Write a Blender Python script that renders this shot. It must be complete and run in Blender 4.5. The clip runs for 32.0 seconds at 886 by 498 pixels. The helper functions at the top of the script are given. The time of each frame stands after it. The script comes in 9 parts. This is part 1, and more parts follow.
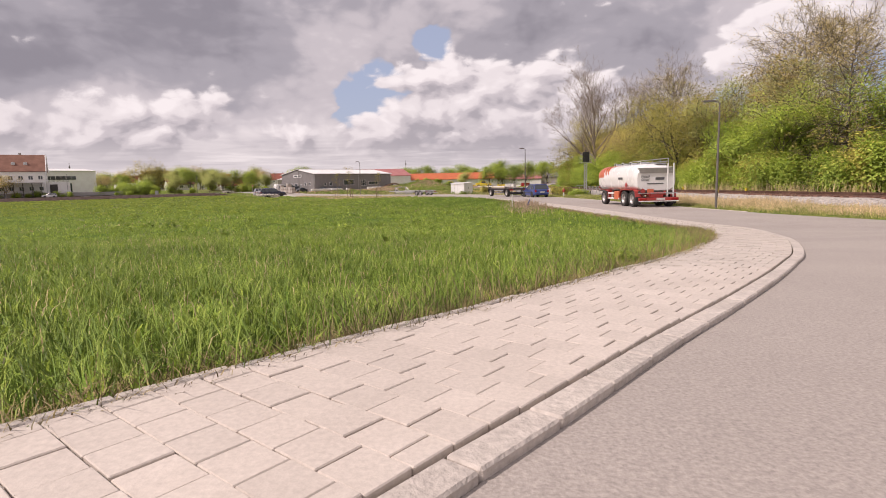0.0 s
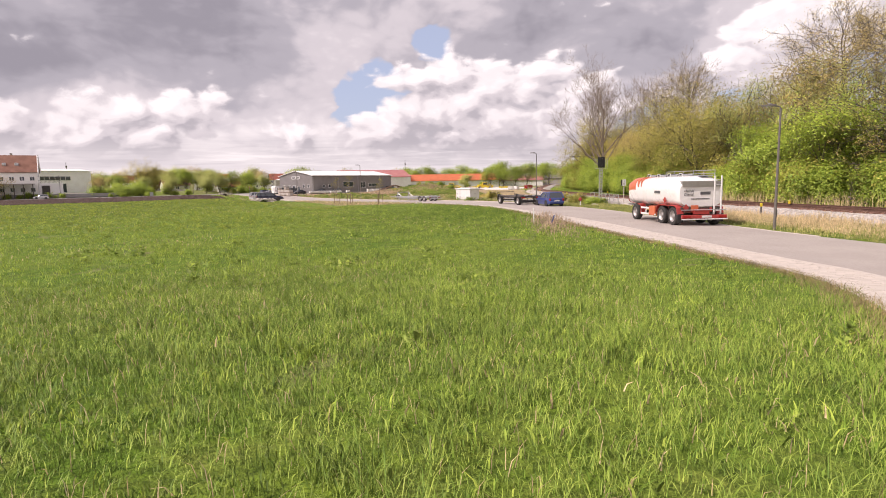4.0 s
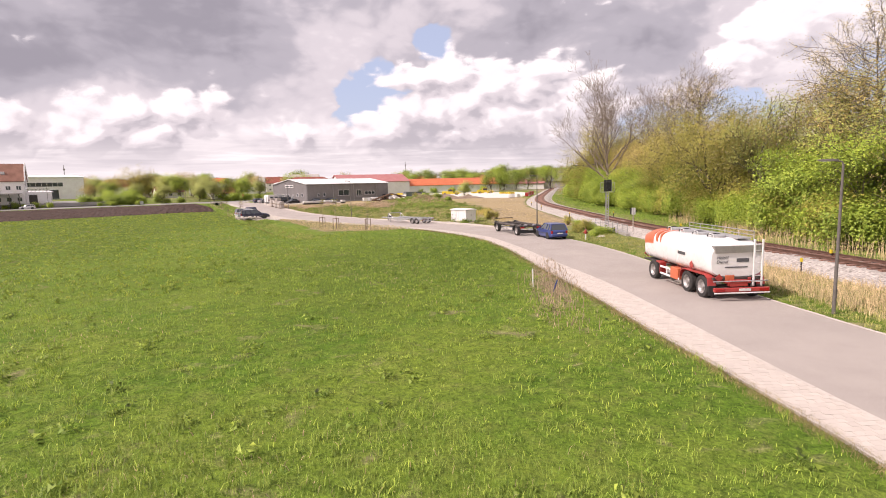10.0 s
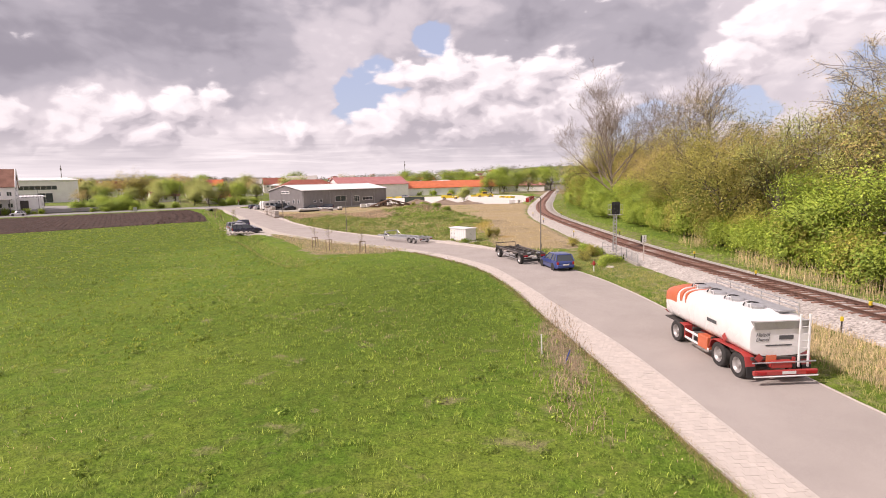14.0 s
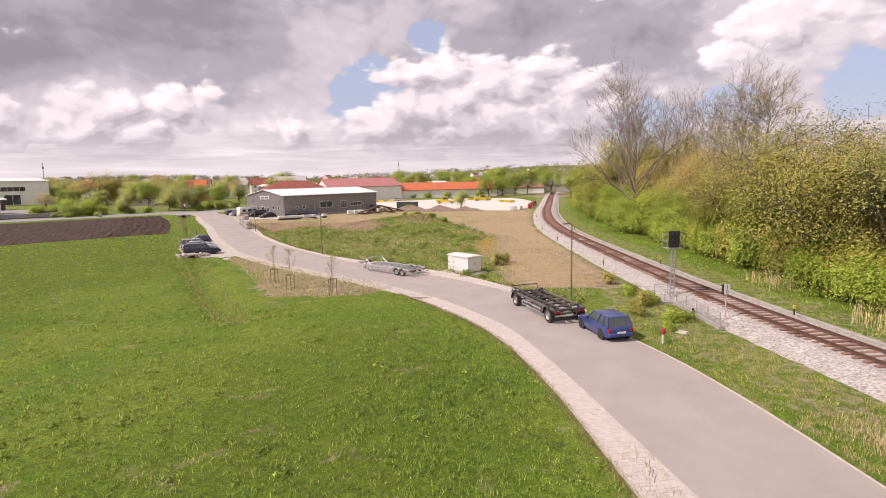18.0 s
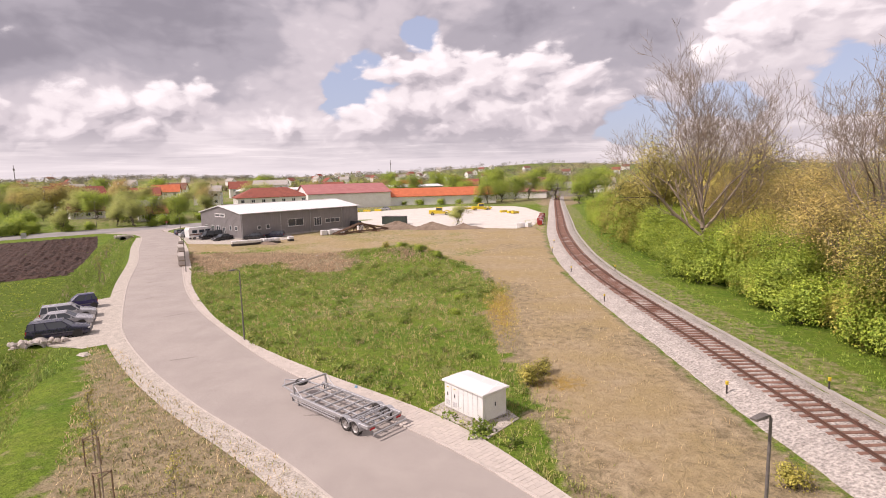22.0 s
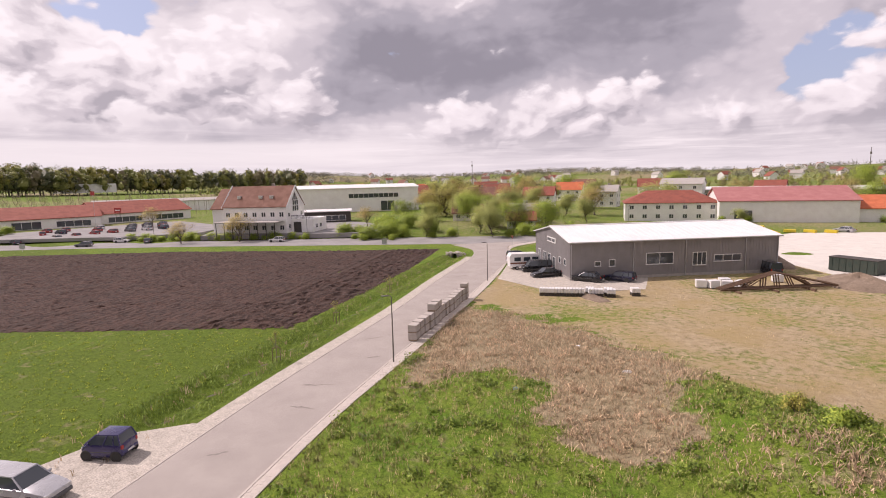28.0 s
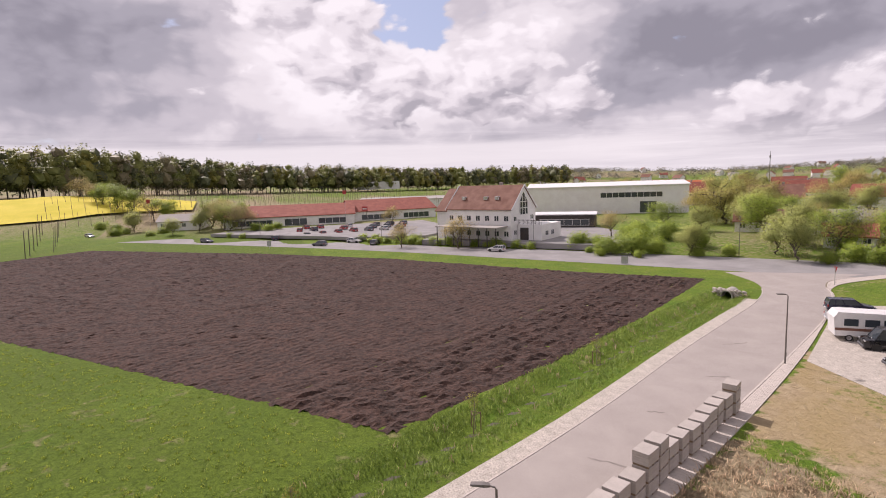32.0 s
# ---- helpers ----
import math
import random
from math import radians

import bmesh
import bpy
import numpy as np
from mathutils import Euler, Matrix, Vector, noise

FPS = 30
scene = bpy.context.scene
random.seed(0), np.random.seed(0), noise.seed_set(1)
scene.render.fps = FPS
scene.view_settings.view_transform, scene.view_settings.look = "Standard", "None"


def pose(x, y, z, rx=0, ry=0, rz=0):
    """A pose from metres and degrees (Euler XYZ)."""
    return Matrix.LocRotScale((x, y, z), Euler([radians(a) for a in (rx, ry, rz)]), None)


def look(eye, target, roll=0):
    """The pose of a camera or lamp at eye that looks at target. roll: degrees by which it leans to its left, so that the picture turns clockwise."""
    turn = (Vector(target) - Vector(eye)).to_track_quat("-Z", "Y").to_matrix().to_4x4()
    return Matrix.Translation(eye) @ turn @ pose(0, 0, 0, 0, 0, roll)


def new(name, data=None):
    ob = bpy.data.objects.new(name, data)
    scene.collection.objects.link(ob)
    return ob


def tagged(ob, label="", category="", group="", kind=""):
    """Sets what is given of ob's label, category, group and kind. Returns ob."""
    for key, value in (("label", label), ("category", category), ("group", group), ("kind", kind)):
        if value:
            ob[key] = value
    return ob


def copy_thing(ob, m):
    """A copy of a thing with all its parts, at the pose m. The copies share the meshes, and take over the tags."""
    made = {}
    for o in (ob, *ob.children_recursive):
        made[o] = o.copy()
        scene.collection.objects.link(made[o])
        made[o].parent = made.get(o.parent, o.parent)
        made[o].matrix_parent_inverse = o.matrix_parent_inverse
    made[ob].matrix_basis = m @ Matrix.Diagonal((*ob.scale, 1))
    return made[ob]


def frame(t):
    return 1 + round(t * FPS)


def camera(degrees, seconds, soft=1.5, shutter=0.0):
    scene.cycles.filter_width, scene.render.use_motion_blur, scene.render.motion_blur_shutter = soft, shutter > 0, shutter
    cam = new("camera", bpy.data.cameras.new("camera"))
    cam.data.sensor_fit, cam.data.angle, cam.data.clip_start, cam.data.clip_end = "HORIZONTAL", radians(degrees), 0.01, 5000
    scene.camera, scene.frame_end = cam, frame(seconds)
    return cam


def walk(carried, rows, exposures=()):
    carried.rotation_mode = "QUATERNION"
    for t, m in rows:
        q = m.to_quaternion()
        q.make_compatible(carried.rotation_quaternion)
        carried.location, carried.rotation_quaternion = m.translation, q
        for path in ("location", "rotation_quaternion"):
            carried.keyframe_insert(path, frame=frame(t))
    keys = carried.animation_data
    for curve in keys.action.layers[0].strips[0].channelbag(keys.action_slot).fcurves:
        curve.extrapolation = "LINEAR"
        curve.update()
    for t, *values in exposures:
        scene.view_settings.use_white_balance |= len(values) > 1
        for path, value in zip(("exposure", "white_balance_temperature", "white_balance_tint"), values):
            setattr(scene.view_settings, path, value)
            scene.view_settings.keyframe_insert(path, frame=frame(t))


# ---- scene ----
cam = camera(78.44, 32.0, soft=1.0)
PATH = [
    (0.0, pose(2.93, 23.90, 1.71, 83.11, 1.26, 1.14)),
    (0.5, pose(2.81, 24.38, 1.77, 83.13, 1.18, 1.12)),
    (1.0, pose(2.68, 24.85, 1.85, 83.16, 1.20, 1.10)),
    (1.5, pose(2.55, 25.33, 1.95, 83.10, 1.23, 1.06)),
    (2.0, pose(2.42, 25.81, 2.04, 83.11, 1.14, 1.09)),
    (2.5, pose(2.28, 26.29, 2.17, 83.12, 1.15, 1.03)),
    (3.0, pose(2.15, 26.85, 2.27, 83.14, 1.16, 1.08)),
    (3.5, pose(2.05, 27.47, 2.40, 83.07, 1.16, 1.05)),
    (5.5, pose(2.01, 29.89, 2.73, 83.26, 0.90, 1.04)),
    (6.0, pose(2.16, 30.62, 2.88, 83.29, 0.91, 1.02)),
    (6.5, pose(2.28, 31.24, 3.10, 83.18, 0.96, 0.99)),
    (7.0, pose(2.40, 31.84, 3.33, 83.10, 1.10, 1.00)),
    (7.5, pose(2.57, 32.55, 3.60, 83.00, 1.13, 1.05)),
    (8.0, pose(2.76, 33.24, 3.89, 82.95, 1.17, 1.11)),
    (8.5, pose(2.86, 33.57, 4.23, 82.97, 1.22, 1.17)),
    (9.0, pose(3.03, 33.80, 4.53, 83.00, 1.26, 1.28)),
    (9.5, pose(2.97, 33.72, 4.88, 83.01, 1.28, 1.20)),
    (10.0, pose(2.98, 33.66, 5.32, 82.99, 1.28, 1.18)),
    (10.5, pose(2.99, 33.67, 5.75, 83.01, 1.25, 1.16)),
    (11.0, pose(3.05, 33.76, 6.11, 83.03, 1.21, 1.18)),
    (11.5, pose(3.05, 33.81, 6.50, 82.98, 1.17, 1.11)),
    (12.0, pose(3.09, 34.03, 6.82, 83.01, 1.14, 1.11)),
    (12.5, pose(3.08, 34.53, 7.14, 82.92, 1.13, 1.14)),
    (13.0, pose(3.08, 35.35, 7.32, 82.91, 1.15, 1.14)),
    (13.5, pose(3.02, 36.04, 7.63, 82.82, 1.26, 1.11)),
    (14.0, pose(3.07, 37.17, 7.79, 82.75, 1.28, 1.12)),
    (14.5, pose(3.04, 38.36, 7.96, 82.77, 1.31, 1.19)),
    (16.5, pose(2.74, 45.21, 8.69, 82.64, 1.36, 0.77)),
    (17.0, pose(2.75, 47.18, 8.97, 82.56, 1.32, 0.75)),
    (17.5, pose(2.73, 49.67, 9.10, 82.65, 1.20, 0.64)),
    (18.0, pose(2.65, 52.07, 9.39, 82.59, 1.09, 0.57)),
    (18.5, pose(2.57, 54.72, 9.74, 82.57, 1.00, 0.47)),
    (19.0, pose(2.56, 57.71, 10.12, 82.54, 0.97, 0.45)),
    (19.5, pose(2.61, 60.85, 10.60, 82.45, 0.96, 0.43)),
    (20.0, pose(2.66, 64.17, 10.96, 82.38, 1.04, 0.36)),
    (20.5, pose(2.57, 67.20, 11.50, 82.38, 1.08, 0.17)),
    (21.0, pose(2.49, 70.77, 11.92, 82.32, 1.17, 0.02)),
    (21.5, pose(2.50, 74.42, 12.40, 82.30, 1.25, -0.06)),
    (22.0, pose(2.62, 78.33, 12.84, 82.29, 1.32, -0.07)),
    (22.5, pose(2.87, 82.28, 13.25, 82.30, 1.44, -0.06)),
    (23.0, pose(3.39, 86.13, 13.62, 82.35, 1.44, 0.33)),
    (23.5, pose(3.42, 90.23, 14.05, 82.31, 1.42, 1.13)),
    (24.0, pose(3.52, 94.15, 14.47, 82.28, 1.40, 2.21)),
    (24.5, pose(3.55, 97.96, 14.89, 82.26, 1.40, 4.04)),
    (26.5, pose(2.44, 114.32, 15.55, 82.43, 1.19, 25.29)),
    (27.0, pose(1.85, 118.19, 15.51, 82.42, 1.29, 32.99)),
    (27.5, pose(0.91, 121.88, 15.63, 82.38, 1.26, 38.32)),
    (28.0, pose(-0.35, 125.53, 15.55, 82.46, 1.36, 43.38)),
    (28.5, pose(-1.87, 129.02, 15.55, 82.49, 1.45, 48.20)),
    (29.0, pose(-3.66, 132.32, 15.49, 82.65, 1.53, 53.47)),
    (29.5, pose(-5.78, 135.47, 15.49, 82.75, 1.60, 57.63)),
    (30.0, pose(-8.11, 138.56, 15.41, 82.83, 1.66, 61.33)),
    (30.5, pose(-10.78, 141.46, 15.48, 82.89, 1.60, 66.08)),
    (31.0, pose(-13.37, 143.94, 15.53, 82.93, 1.68, 68.74)),
    (31.5, pose(-16.02, 146.09, 15.68, 82.89, 1.78, 70.07)),
    (32.0, pose(-18.88, 148.04, 15.86, 82.81, 1.93, 71.16)),
]
walk(cam, PATH, [(0.0, -0.08, 6750, 22), (1.5, -0.08, 6750, 22), (3.2, 0.14, 6750, 22), (6.0, 0.23, 6750, 23), (9.5, 0.32, 6750, 23), (14.0, 0.2, 6750, 24), (18.0, 0.11, 6750, 24), (24.0, 0.1, 6750, 25), (28.0, 0.02, 6650, 26), (32.0, -0.02, 6480, 24.5)])

# ---- world, sun ----
SUN_DIR = Vector((-0.64, -0.25, 0.73)).normalized()
world = bpy.data.worlds.new("sky")
scene.world = world
world.use_nodes = True


def link(nt, a, b):
    nt.links.new(a, b)


def math_node(nt, op, a, b=None, clamp=False):
    n = nt.nodes.new("ShaderNodeMath")
    n.operation, n.use_clamp = op, clamp
    for i, v in enumerate((a, b)):
        if v is None:
            continue
        if isinstance(v, (int, float)):
            n.inputs[i].default_value = v
        else:
            nt.links.new(v, n.inputs[i])
    return n.outputs[0]


def ramp(nt, fac, stops, smooth=False):
    n = nt.nodes.new("ShaderNodeValToRGB")
    r = n.color_ramp
    if smooth:
        r.interpolation = "EASE"
    while len(r.elements) < len(stops):
        r.elements.new(0.5)
    for e, (p, c) in zip(r.elements, stops):
        e.position = p
        e.color = (*c, 1) if len(c) == 3 else c
    nt.links.new(fac, n.inputs[0])
    return n.outputs[0]


def mix_col(nt, fac, a, b, mode="MIX"):
    n = nt.nodes.new("ShaderNodeMix")
    n.data_type, n.blend_type = "RGBA", mode
    n.clamp_factor = True
    for i, v in ((0, fac), (6, a), (7, b)):
        if isinstance(v, (int, float)):
            n.inputs[i].default_value = v
        elif isinstance(v, tuple):
            n.inputs[i].default_value = (*v, 1)
        else:
            nt.links.new(v, n.inputs[i])
    return n.outputs[2]


def noise_tex(nt, vec, scale, detail=4.0, rough=0.55, dist=0.0):
    n = nt.nodes.new("ShaderNodeTexNoise")
    n.inputs["Scale"].default_value = scale
    n.inputs["Detail"].default_value = detail
    n.inputs["Roughness"].default_value = rough
    n.inputs["Distortion"].default_value = dist
    if vec is not None:
        nt.links.new(vec, n.inputs["Vector"])
    return n.outputs["Fac"]


# cloud masses: azimuth (east of the first heading), elevation, reach in degrees; amount of brightness
LUMPS = [(-33, 6.0, 12, 0.14), (31, 12, 11, 0.26), (-72, 8.5, 13, 0.22), (-82, 11, 14, 0.42), (-46, 3.6, 14, 0.12), (-24, 4.5, 8, 0.12),
         (-27, 12.5, 17, -0.26), (-38, 11, 10, -0.14), (8, 15.0, 14, -0.26), (20, 10.5, 10, -0.24), (-46, 11.5, 15, -0.26), (-104, 11.5, 19, -0.22), (-60, 20, 20, -0.08), (-10, 22, 16, -0.12), (-30, 21, 15, -0.14), (-20, 9, 8, -0.12), (-62, 8, 7, 0.25), (-60, 14, 9, 0.2), (-72, 12, 12, 0.15)]
GAPS = [(-8.8, 9.0, 3.0), (-8.0, 10.8, 2.2), (-1.8, 13.9, 2.2), (-73.5, 16.4, 4.2), (-9.5, 6.8, 2.0), (38, 7, 4.5), (20, 4.6, 3.6), (27, 6.0, 3)]
HEAPS = [(-4.0, 10.0, 4.6), (0.4, 10.8, 5.4), (4.4, 9.4, 6.5), (8.8, 8.9, 6.5), (12.2, 8.8, 4.4), (-3, 7.2, 6.5), (3, 6.4, 9.0), (-6.5, 5.4, 5.5), (13, 6.3, 6), (8, 5.4, 9), (-25, 6.6, 4.4), (-33.5, 6.0, 5.6), (-28, 4.2, 4), (31.5, 12.8, 6.5), (36, 14, 7), (27, 10.2, 4), (-64, 11.5, 7), (-69, 9.5, 8), (-83, 12.5, 8), (-77, 9.5, 8), (-87, 17, 6), (-80, 16, 6), (-58, 7.5, 5), (-41, 5.5, 5), (-16, 4.8, 3.5)]


def build_sky():
    nt = world.node_tree
    nt.nodes.clear()
    out = nt.nodes.new("ShaderNodeOutputWorld")
    bg = nt.nodes.new("ShaderNodeBackground")
    sky = nt.nodes.new("ShaderNodeTexSky")
    sky.sky_type, sky.sun_disc = "NISHITA", False
    sky.sun_elevation, sky.sun_rotation = math.asin(SUN_DIR.z), math.atan2(SUN_DIR.x, SUN_DIR.y)
    sky.air_density, sky.dust_density = 1.0, 1.5
    tc = nt.nodes.new("ShaderNodeTexCoord")
    sep = nt.nodes.new("ShaderNodeSeparateXYZ")
    link(nt, tc.outputs["Generated"], sep.inputs[0])
    deg = 180 / math.pi
    az = math_node(nt, "MULTIPLY", math_node(nt, "ARCTAN2", sep.outputs[0], sep.outputs[1]), deg)
    el = math_node(nt, "MULTIPLY", math_node(nt, "ARCSINE", sep.outputs[2]), deg)
    # far clouds lie flat along the horizon
    el_s = math_node(nt, "MULTIPLY", el, 1.7)
    comb = nt.nodes.new("ShaderNodeCombineXYZ")
    link(nt, az, comb.inputs[0])
    link(nt, el_s, comb.inputs[1])
    flat = comb.outputs[0]

    def vmath(op, a, b):
        n = nt.nodes.new("ShaderNodeVectorMath")
        n.operation = op
        for i, v in enumerate((a, b)):
            if isinstance(v, tuple):
                n.inputs[i].default_value = v
            else:
                nt.links.new(v, n.inputs[i])
        return n.outputs["Value" if op == "DISTANCE" else "Vector"]

    def warp(vec, scale, amount, detail):
        n = nt.nodes.new("ShaderNodeTexNoise")
        n.inputs["Scale"].default_value, n.inputs["Detail"].default_value, n.inputs["Roughness"].default_value = scale, detail, 0.6
        nt.links.new(vec, n.inputs["Vector"])
        c = vmath("SUBTRACT", n.outputs["Color"], (0.5, 0.5, 0.5))
        return vmath("ADD", vec, vmath("MULTIPLY", c, (amount, amount, 0)))

    w1 = warp(flat, 0.07, 5.0, 3.0)
    w2 = warp(w1, 0.3, 1.3, 3.0)
    lit = vmath("ADD", w2, (-0.9, 1.5, 0.0))

    def blob(a, e, r, amt, at=None):
        d = vmath("DISTANCE", at or w2, (a, e * 1.7, 0.0))
        n = nt.nodes.new("ShaderNodeMapRange")
        n.interpolation_type = "SMOOTHSTEP"
        for k, v in ((1, 0.0), (2, r), (3, amt), (4, 0.0)):
            n.inputs[k].default_value = v
        nt.links.new(d, n.inputs[0])
        return n.outputs[0]

    def puffs(at):
        """Rounded billows at three sizes."""
        f = math_node(nt, "MULTIPLY", noise_tex(nt, at, 0.11, 9.0, 0.58), 1.0)
        for sc, am in ((0.28, 0.26), (0.75, 0.12)):
            v = nt.nodes.new("ShaderNodeTexVoronoi")
            v.feature, v.inputs["Scale"].default_value, v.inputs["Smoothness"].default_value = "SMOOTH_F1", sc, 0.35
            v.voronoi_dimensions = "2D"
            nt.links.new(at, v.inputs["Vector"])
            f = math_node(nt, "ADD", f, math_node(nt, "MULTIPLY", math_node(nt, "SUBTRACT", 0.42, v.outputs["Distance"]), am))
        return f

    big = noise_tex(nt, w1, 0.05, 4.0, 0.5)
    puff, puff_lit = puffs(w2), puffs(lit)
    relief = math_node(nt, "SUBTRACT", puff, puff_lit)
    bright = math_node(nt, "ADD", math_node(nt, "MULTIPLY", big, 0.85), math_node(nt, "MULTIPLY", puff, 0.26))
    bright = math_node(nt, "ADD", bright, math_node(nt, "MULTIPLY", relief, 0.17))
    bright = math_node(nt, "ADD", bright, 0.06)
    for a, e, r, amt in LUMPS:
        bright = math_node(nt, "ADD", bright, blob(a, e, r, amt))
    cloud = ramp(nt, bright, [(0.28, (0.31, 0.31, 0.35)), (0.46, (0.43, 0.43, 0.47)), (0.62, (0.63, 0.615, 0.64)), (0.78, (0.85, 0.83, 0.83)), (0.95, (1.0, 0.99, 0.98))], True)
    # low layers: a grey belt with pale streaks, a bright strip on the horizon
    cs = nt.nodes.new("ShaderNodeCombineXYZ")
    link(nt, math_node(nt, "MULTIPLY", az, 0.05), cs.inputs[0])
    link(nt, math_node(nt, "MULTIPLY", el, 0.75), cs.inputs[1])
    streak = noise_tex(nt, cs.outputs[0], 1.6, 5.0, 0.6, 0.4)
    belt_c = ramp(nt, streak, [(0.36, (0.53, 0.52, 0.545)), (0.5, (0.69, 0.675, 0.685)), (0.66, (0.93, 0.915, 0.90))], True)
    belt = ramp(nt, math_node(nt, "MULTIPLY", el, 0.1), [(0.0, (0.85, 0.85, 0.85)), (0.30, (0.6, 0.6, 0.6)), (0.62, (0, 0, 0))], True)
    cloud = mix_col(nt, belt, cloud, belt_c)
    low = ramp(nt, math_node(nt, "MULTIPLY", el, 0.25), [(0.0, (0.7, 0.7, 0.7)), (0.35, (0.5, 0.5, 0.5)), (0.6, (0, 0, 0))], True)
    cloud = mix_col(nt, low, cloud, (0.87, 0.85, 0.85))
    strip = ramp(nt, math_node(nt, "MULTIPLY", el, 0.2), [(0.2, (0.2, 0.2, 0.2)), (0.42, (0.85, 0.85, 0.85)), (0.68, (0.8, 0.8, 0.8)), (0.84, (0, 0, 0))], True)
    west = ramp(nt, math_node(nt, "MULTIPLY", az, -0.01), [(0.36, (0, 0, 0)), (0.56, (1, 1, 1))], True)
    cloud = mix_col(nt, math_node(nt, "MULTIPLY", strip, west), cloud, (0.92, 0.90, 0.885))
    # heaped clouds: bright towards the sun, grey below
    def heap_field(at, bumps):
        f = None
        for a, e, r in HEAPS:
            g = blob(a, e, r * 1.5, 1.0, at)
            f = g if f is None else math_node(nt, "MAXIMUM", f, g)
        return math_node(nt, "ADD", f, math_node(nt, "MULTIPLY", math_node(nt, "SUBTRACT", bumps, 0.5), 1.9))

    hm = heap_field(w2, puff)
    heap_a = ramp(nt, hm, [(0.36, (0, 0, 0)), (0.62, (1, 1, 1))], True)
    slope = math_node(nt, "SUBTRACT", hm, heap_field(lit, puff_lit))
    tone = math_node(nt, "ADD", math_node(nt, "MULTIPLY", slope, 0.62), math_node(nt, "MULTIPLY", big, 0.25))
    tone = math_node(nt, "ADD", tone, math_node(nt, "MULTIPLY", math_node(nt, "MINIMUM", el, 14.0), 0.028))
    tone = math_node(nt, "ADD", tone, 0.07)
    heap_c = ramp(nt, tone, [(0.16, (0.47, 0.46, 0.49)), (0.36, (0.66, 0.64, 0.66)), (0.56, (0.88, 0.86, 0.86)), (0.76, (1.0, 0.985, 0.975))], True)
    # gaps of blue
    gap = None
    for a, e, r in GAPS:
        g = blob(a, e, r * 2.1, 1.35)
        gap = g if gap is None else math_node(nt, "MAXIMUM", gap, g)
    thin = math_node(nt, "ADD", gap, math_node(nt, "MULTIPLY", math_node(nt, "SUBTRACT", 0.52, puff), 2.2))
    alpha = ramp(nt, thin, [(0.56, (1, 1, 1)), (0.86, (0, 0, 0))], True)
    blue = mix_col(nt, 1.0, sky.outputs[0], (0.10, 0.10, 0.105), "MULTIPLY")
    blue = mix_col(nt, 0.55, blue, (0.58, 0.68, 0.86))
    col = mix_col(nt, alpha, blue, cloud)
    above = ramp(nt, math_node(nt, "MULTIPLY", el, 0.1), [(0.18, (0, 0, 0)), (0.5, (1, 1, 1))], True)
    col = mix_col(nt, math_node(nt, "MULTIPLY", heap_a, above), col, heap_c)
    link(nt, col, bg.inputs[0])
    bg.inputs[1].default_value = SKY_STRENGTH
    link(nt, bg.outputs[0], out.inputs[0])


SKY_STRENGTH = 0.95
build_sky()
sun_data = bpy.data.lights.new("sun", "SUN")
sun_data.energy, sun_data.angle, sun_data.color = 3.9, radians(0.6), (1.0, 0.94, 0.86)
sun = new("sun", sun_data)
sun.matrix_world = look(SUN_DIR * 100, (0, 0, 0))


# ---- materials ----
def base_mat(name):
    m = bpy.data.materials.new(name)
    m.use_nodes = True
    nt = m.node_tree
    return m, nt, nt.nodes["Principled BSDF"]


def surf(name, c1, c2=None, scale=3.0, rough=0.6, metal=0.0, bump=0.0, bump_scale=40.0, vary=0.0, coords="Object", coat=0.0, grain=0.12, relief=0.02):
    """Two tones mixed by broad stains, with fine grain and relief."""
    m, nt, p = base_mat(name)
    c2 = c2 or tuple(v * 0.8 for v in c1)
    tc = nt.nodes.new("ShaderNodeTexCoord")
    vec = tc.outputs["Object"]
    if coords == "World":
        vec = nt.nodes.new("ShaderNodeNewGeometry").outputs["Position"]
    a = noise_tex(nt, vec, scale, 5.0, 0.6, 0.3)
    f = ramp(nt, a, [(0.35, (0, 0, 0)), (0.65, (1, 1, 1))])
    col = mix_col(nt, f, c1, c2)
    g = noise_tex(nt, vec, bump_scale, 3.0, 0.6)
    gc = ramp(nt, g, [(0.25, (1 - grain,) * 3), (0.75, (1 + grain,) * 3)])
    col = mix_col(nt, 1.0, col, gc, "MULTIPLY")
    if vary:
        oi = nt.nodes.new("ShaderNodeObjectInfo")
        vc = ramp(nt, oi.outputs["Random"], [(0.0, (1 - vary,) * 3), (1.0, (1 + vary,) * 3)])
        col = mix_col(nt, 1.0, col, vc, "MULTIPLY")
    link(nt, col, p.inputs["Base Color"])
    p.inputs["Metallic"].default_value = metal
    rr = ramp(nt, a, [(0.3, (max(rough - 0.08, 0.02),) * 3), (0.7, (min(rough + 0.1, 1),) * 3)])
    link(nt, rr, p.inputs["Roughness"])
    p.inputs["Coat Weight"].default_value = coat
    if bump:
        b = nt.nodes.new("ShaderNodeBump")
        b.inputs["Strength"].default_value = bump
        b.inputs["Distance"].default_value = relief
        link(nt, g, b.inputs["Height"])
        link(nt, b.outputs[0], p.inputs["Normal"])
    return m


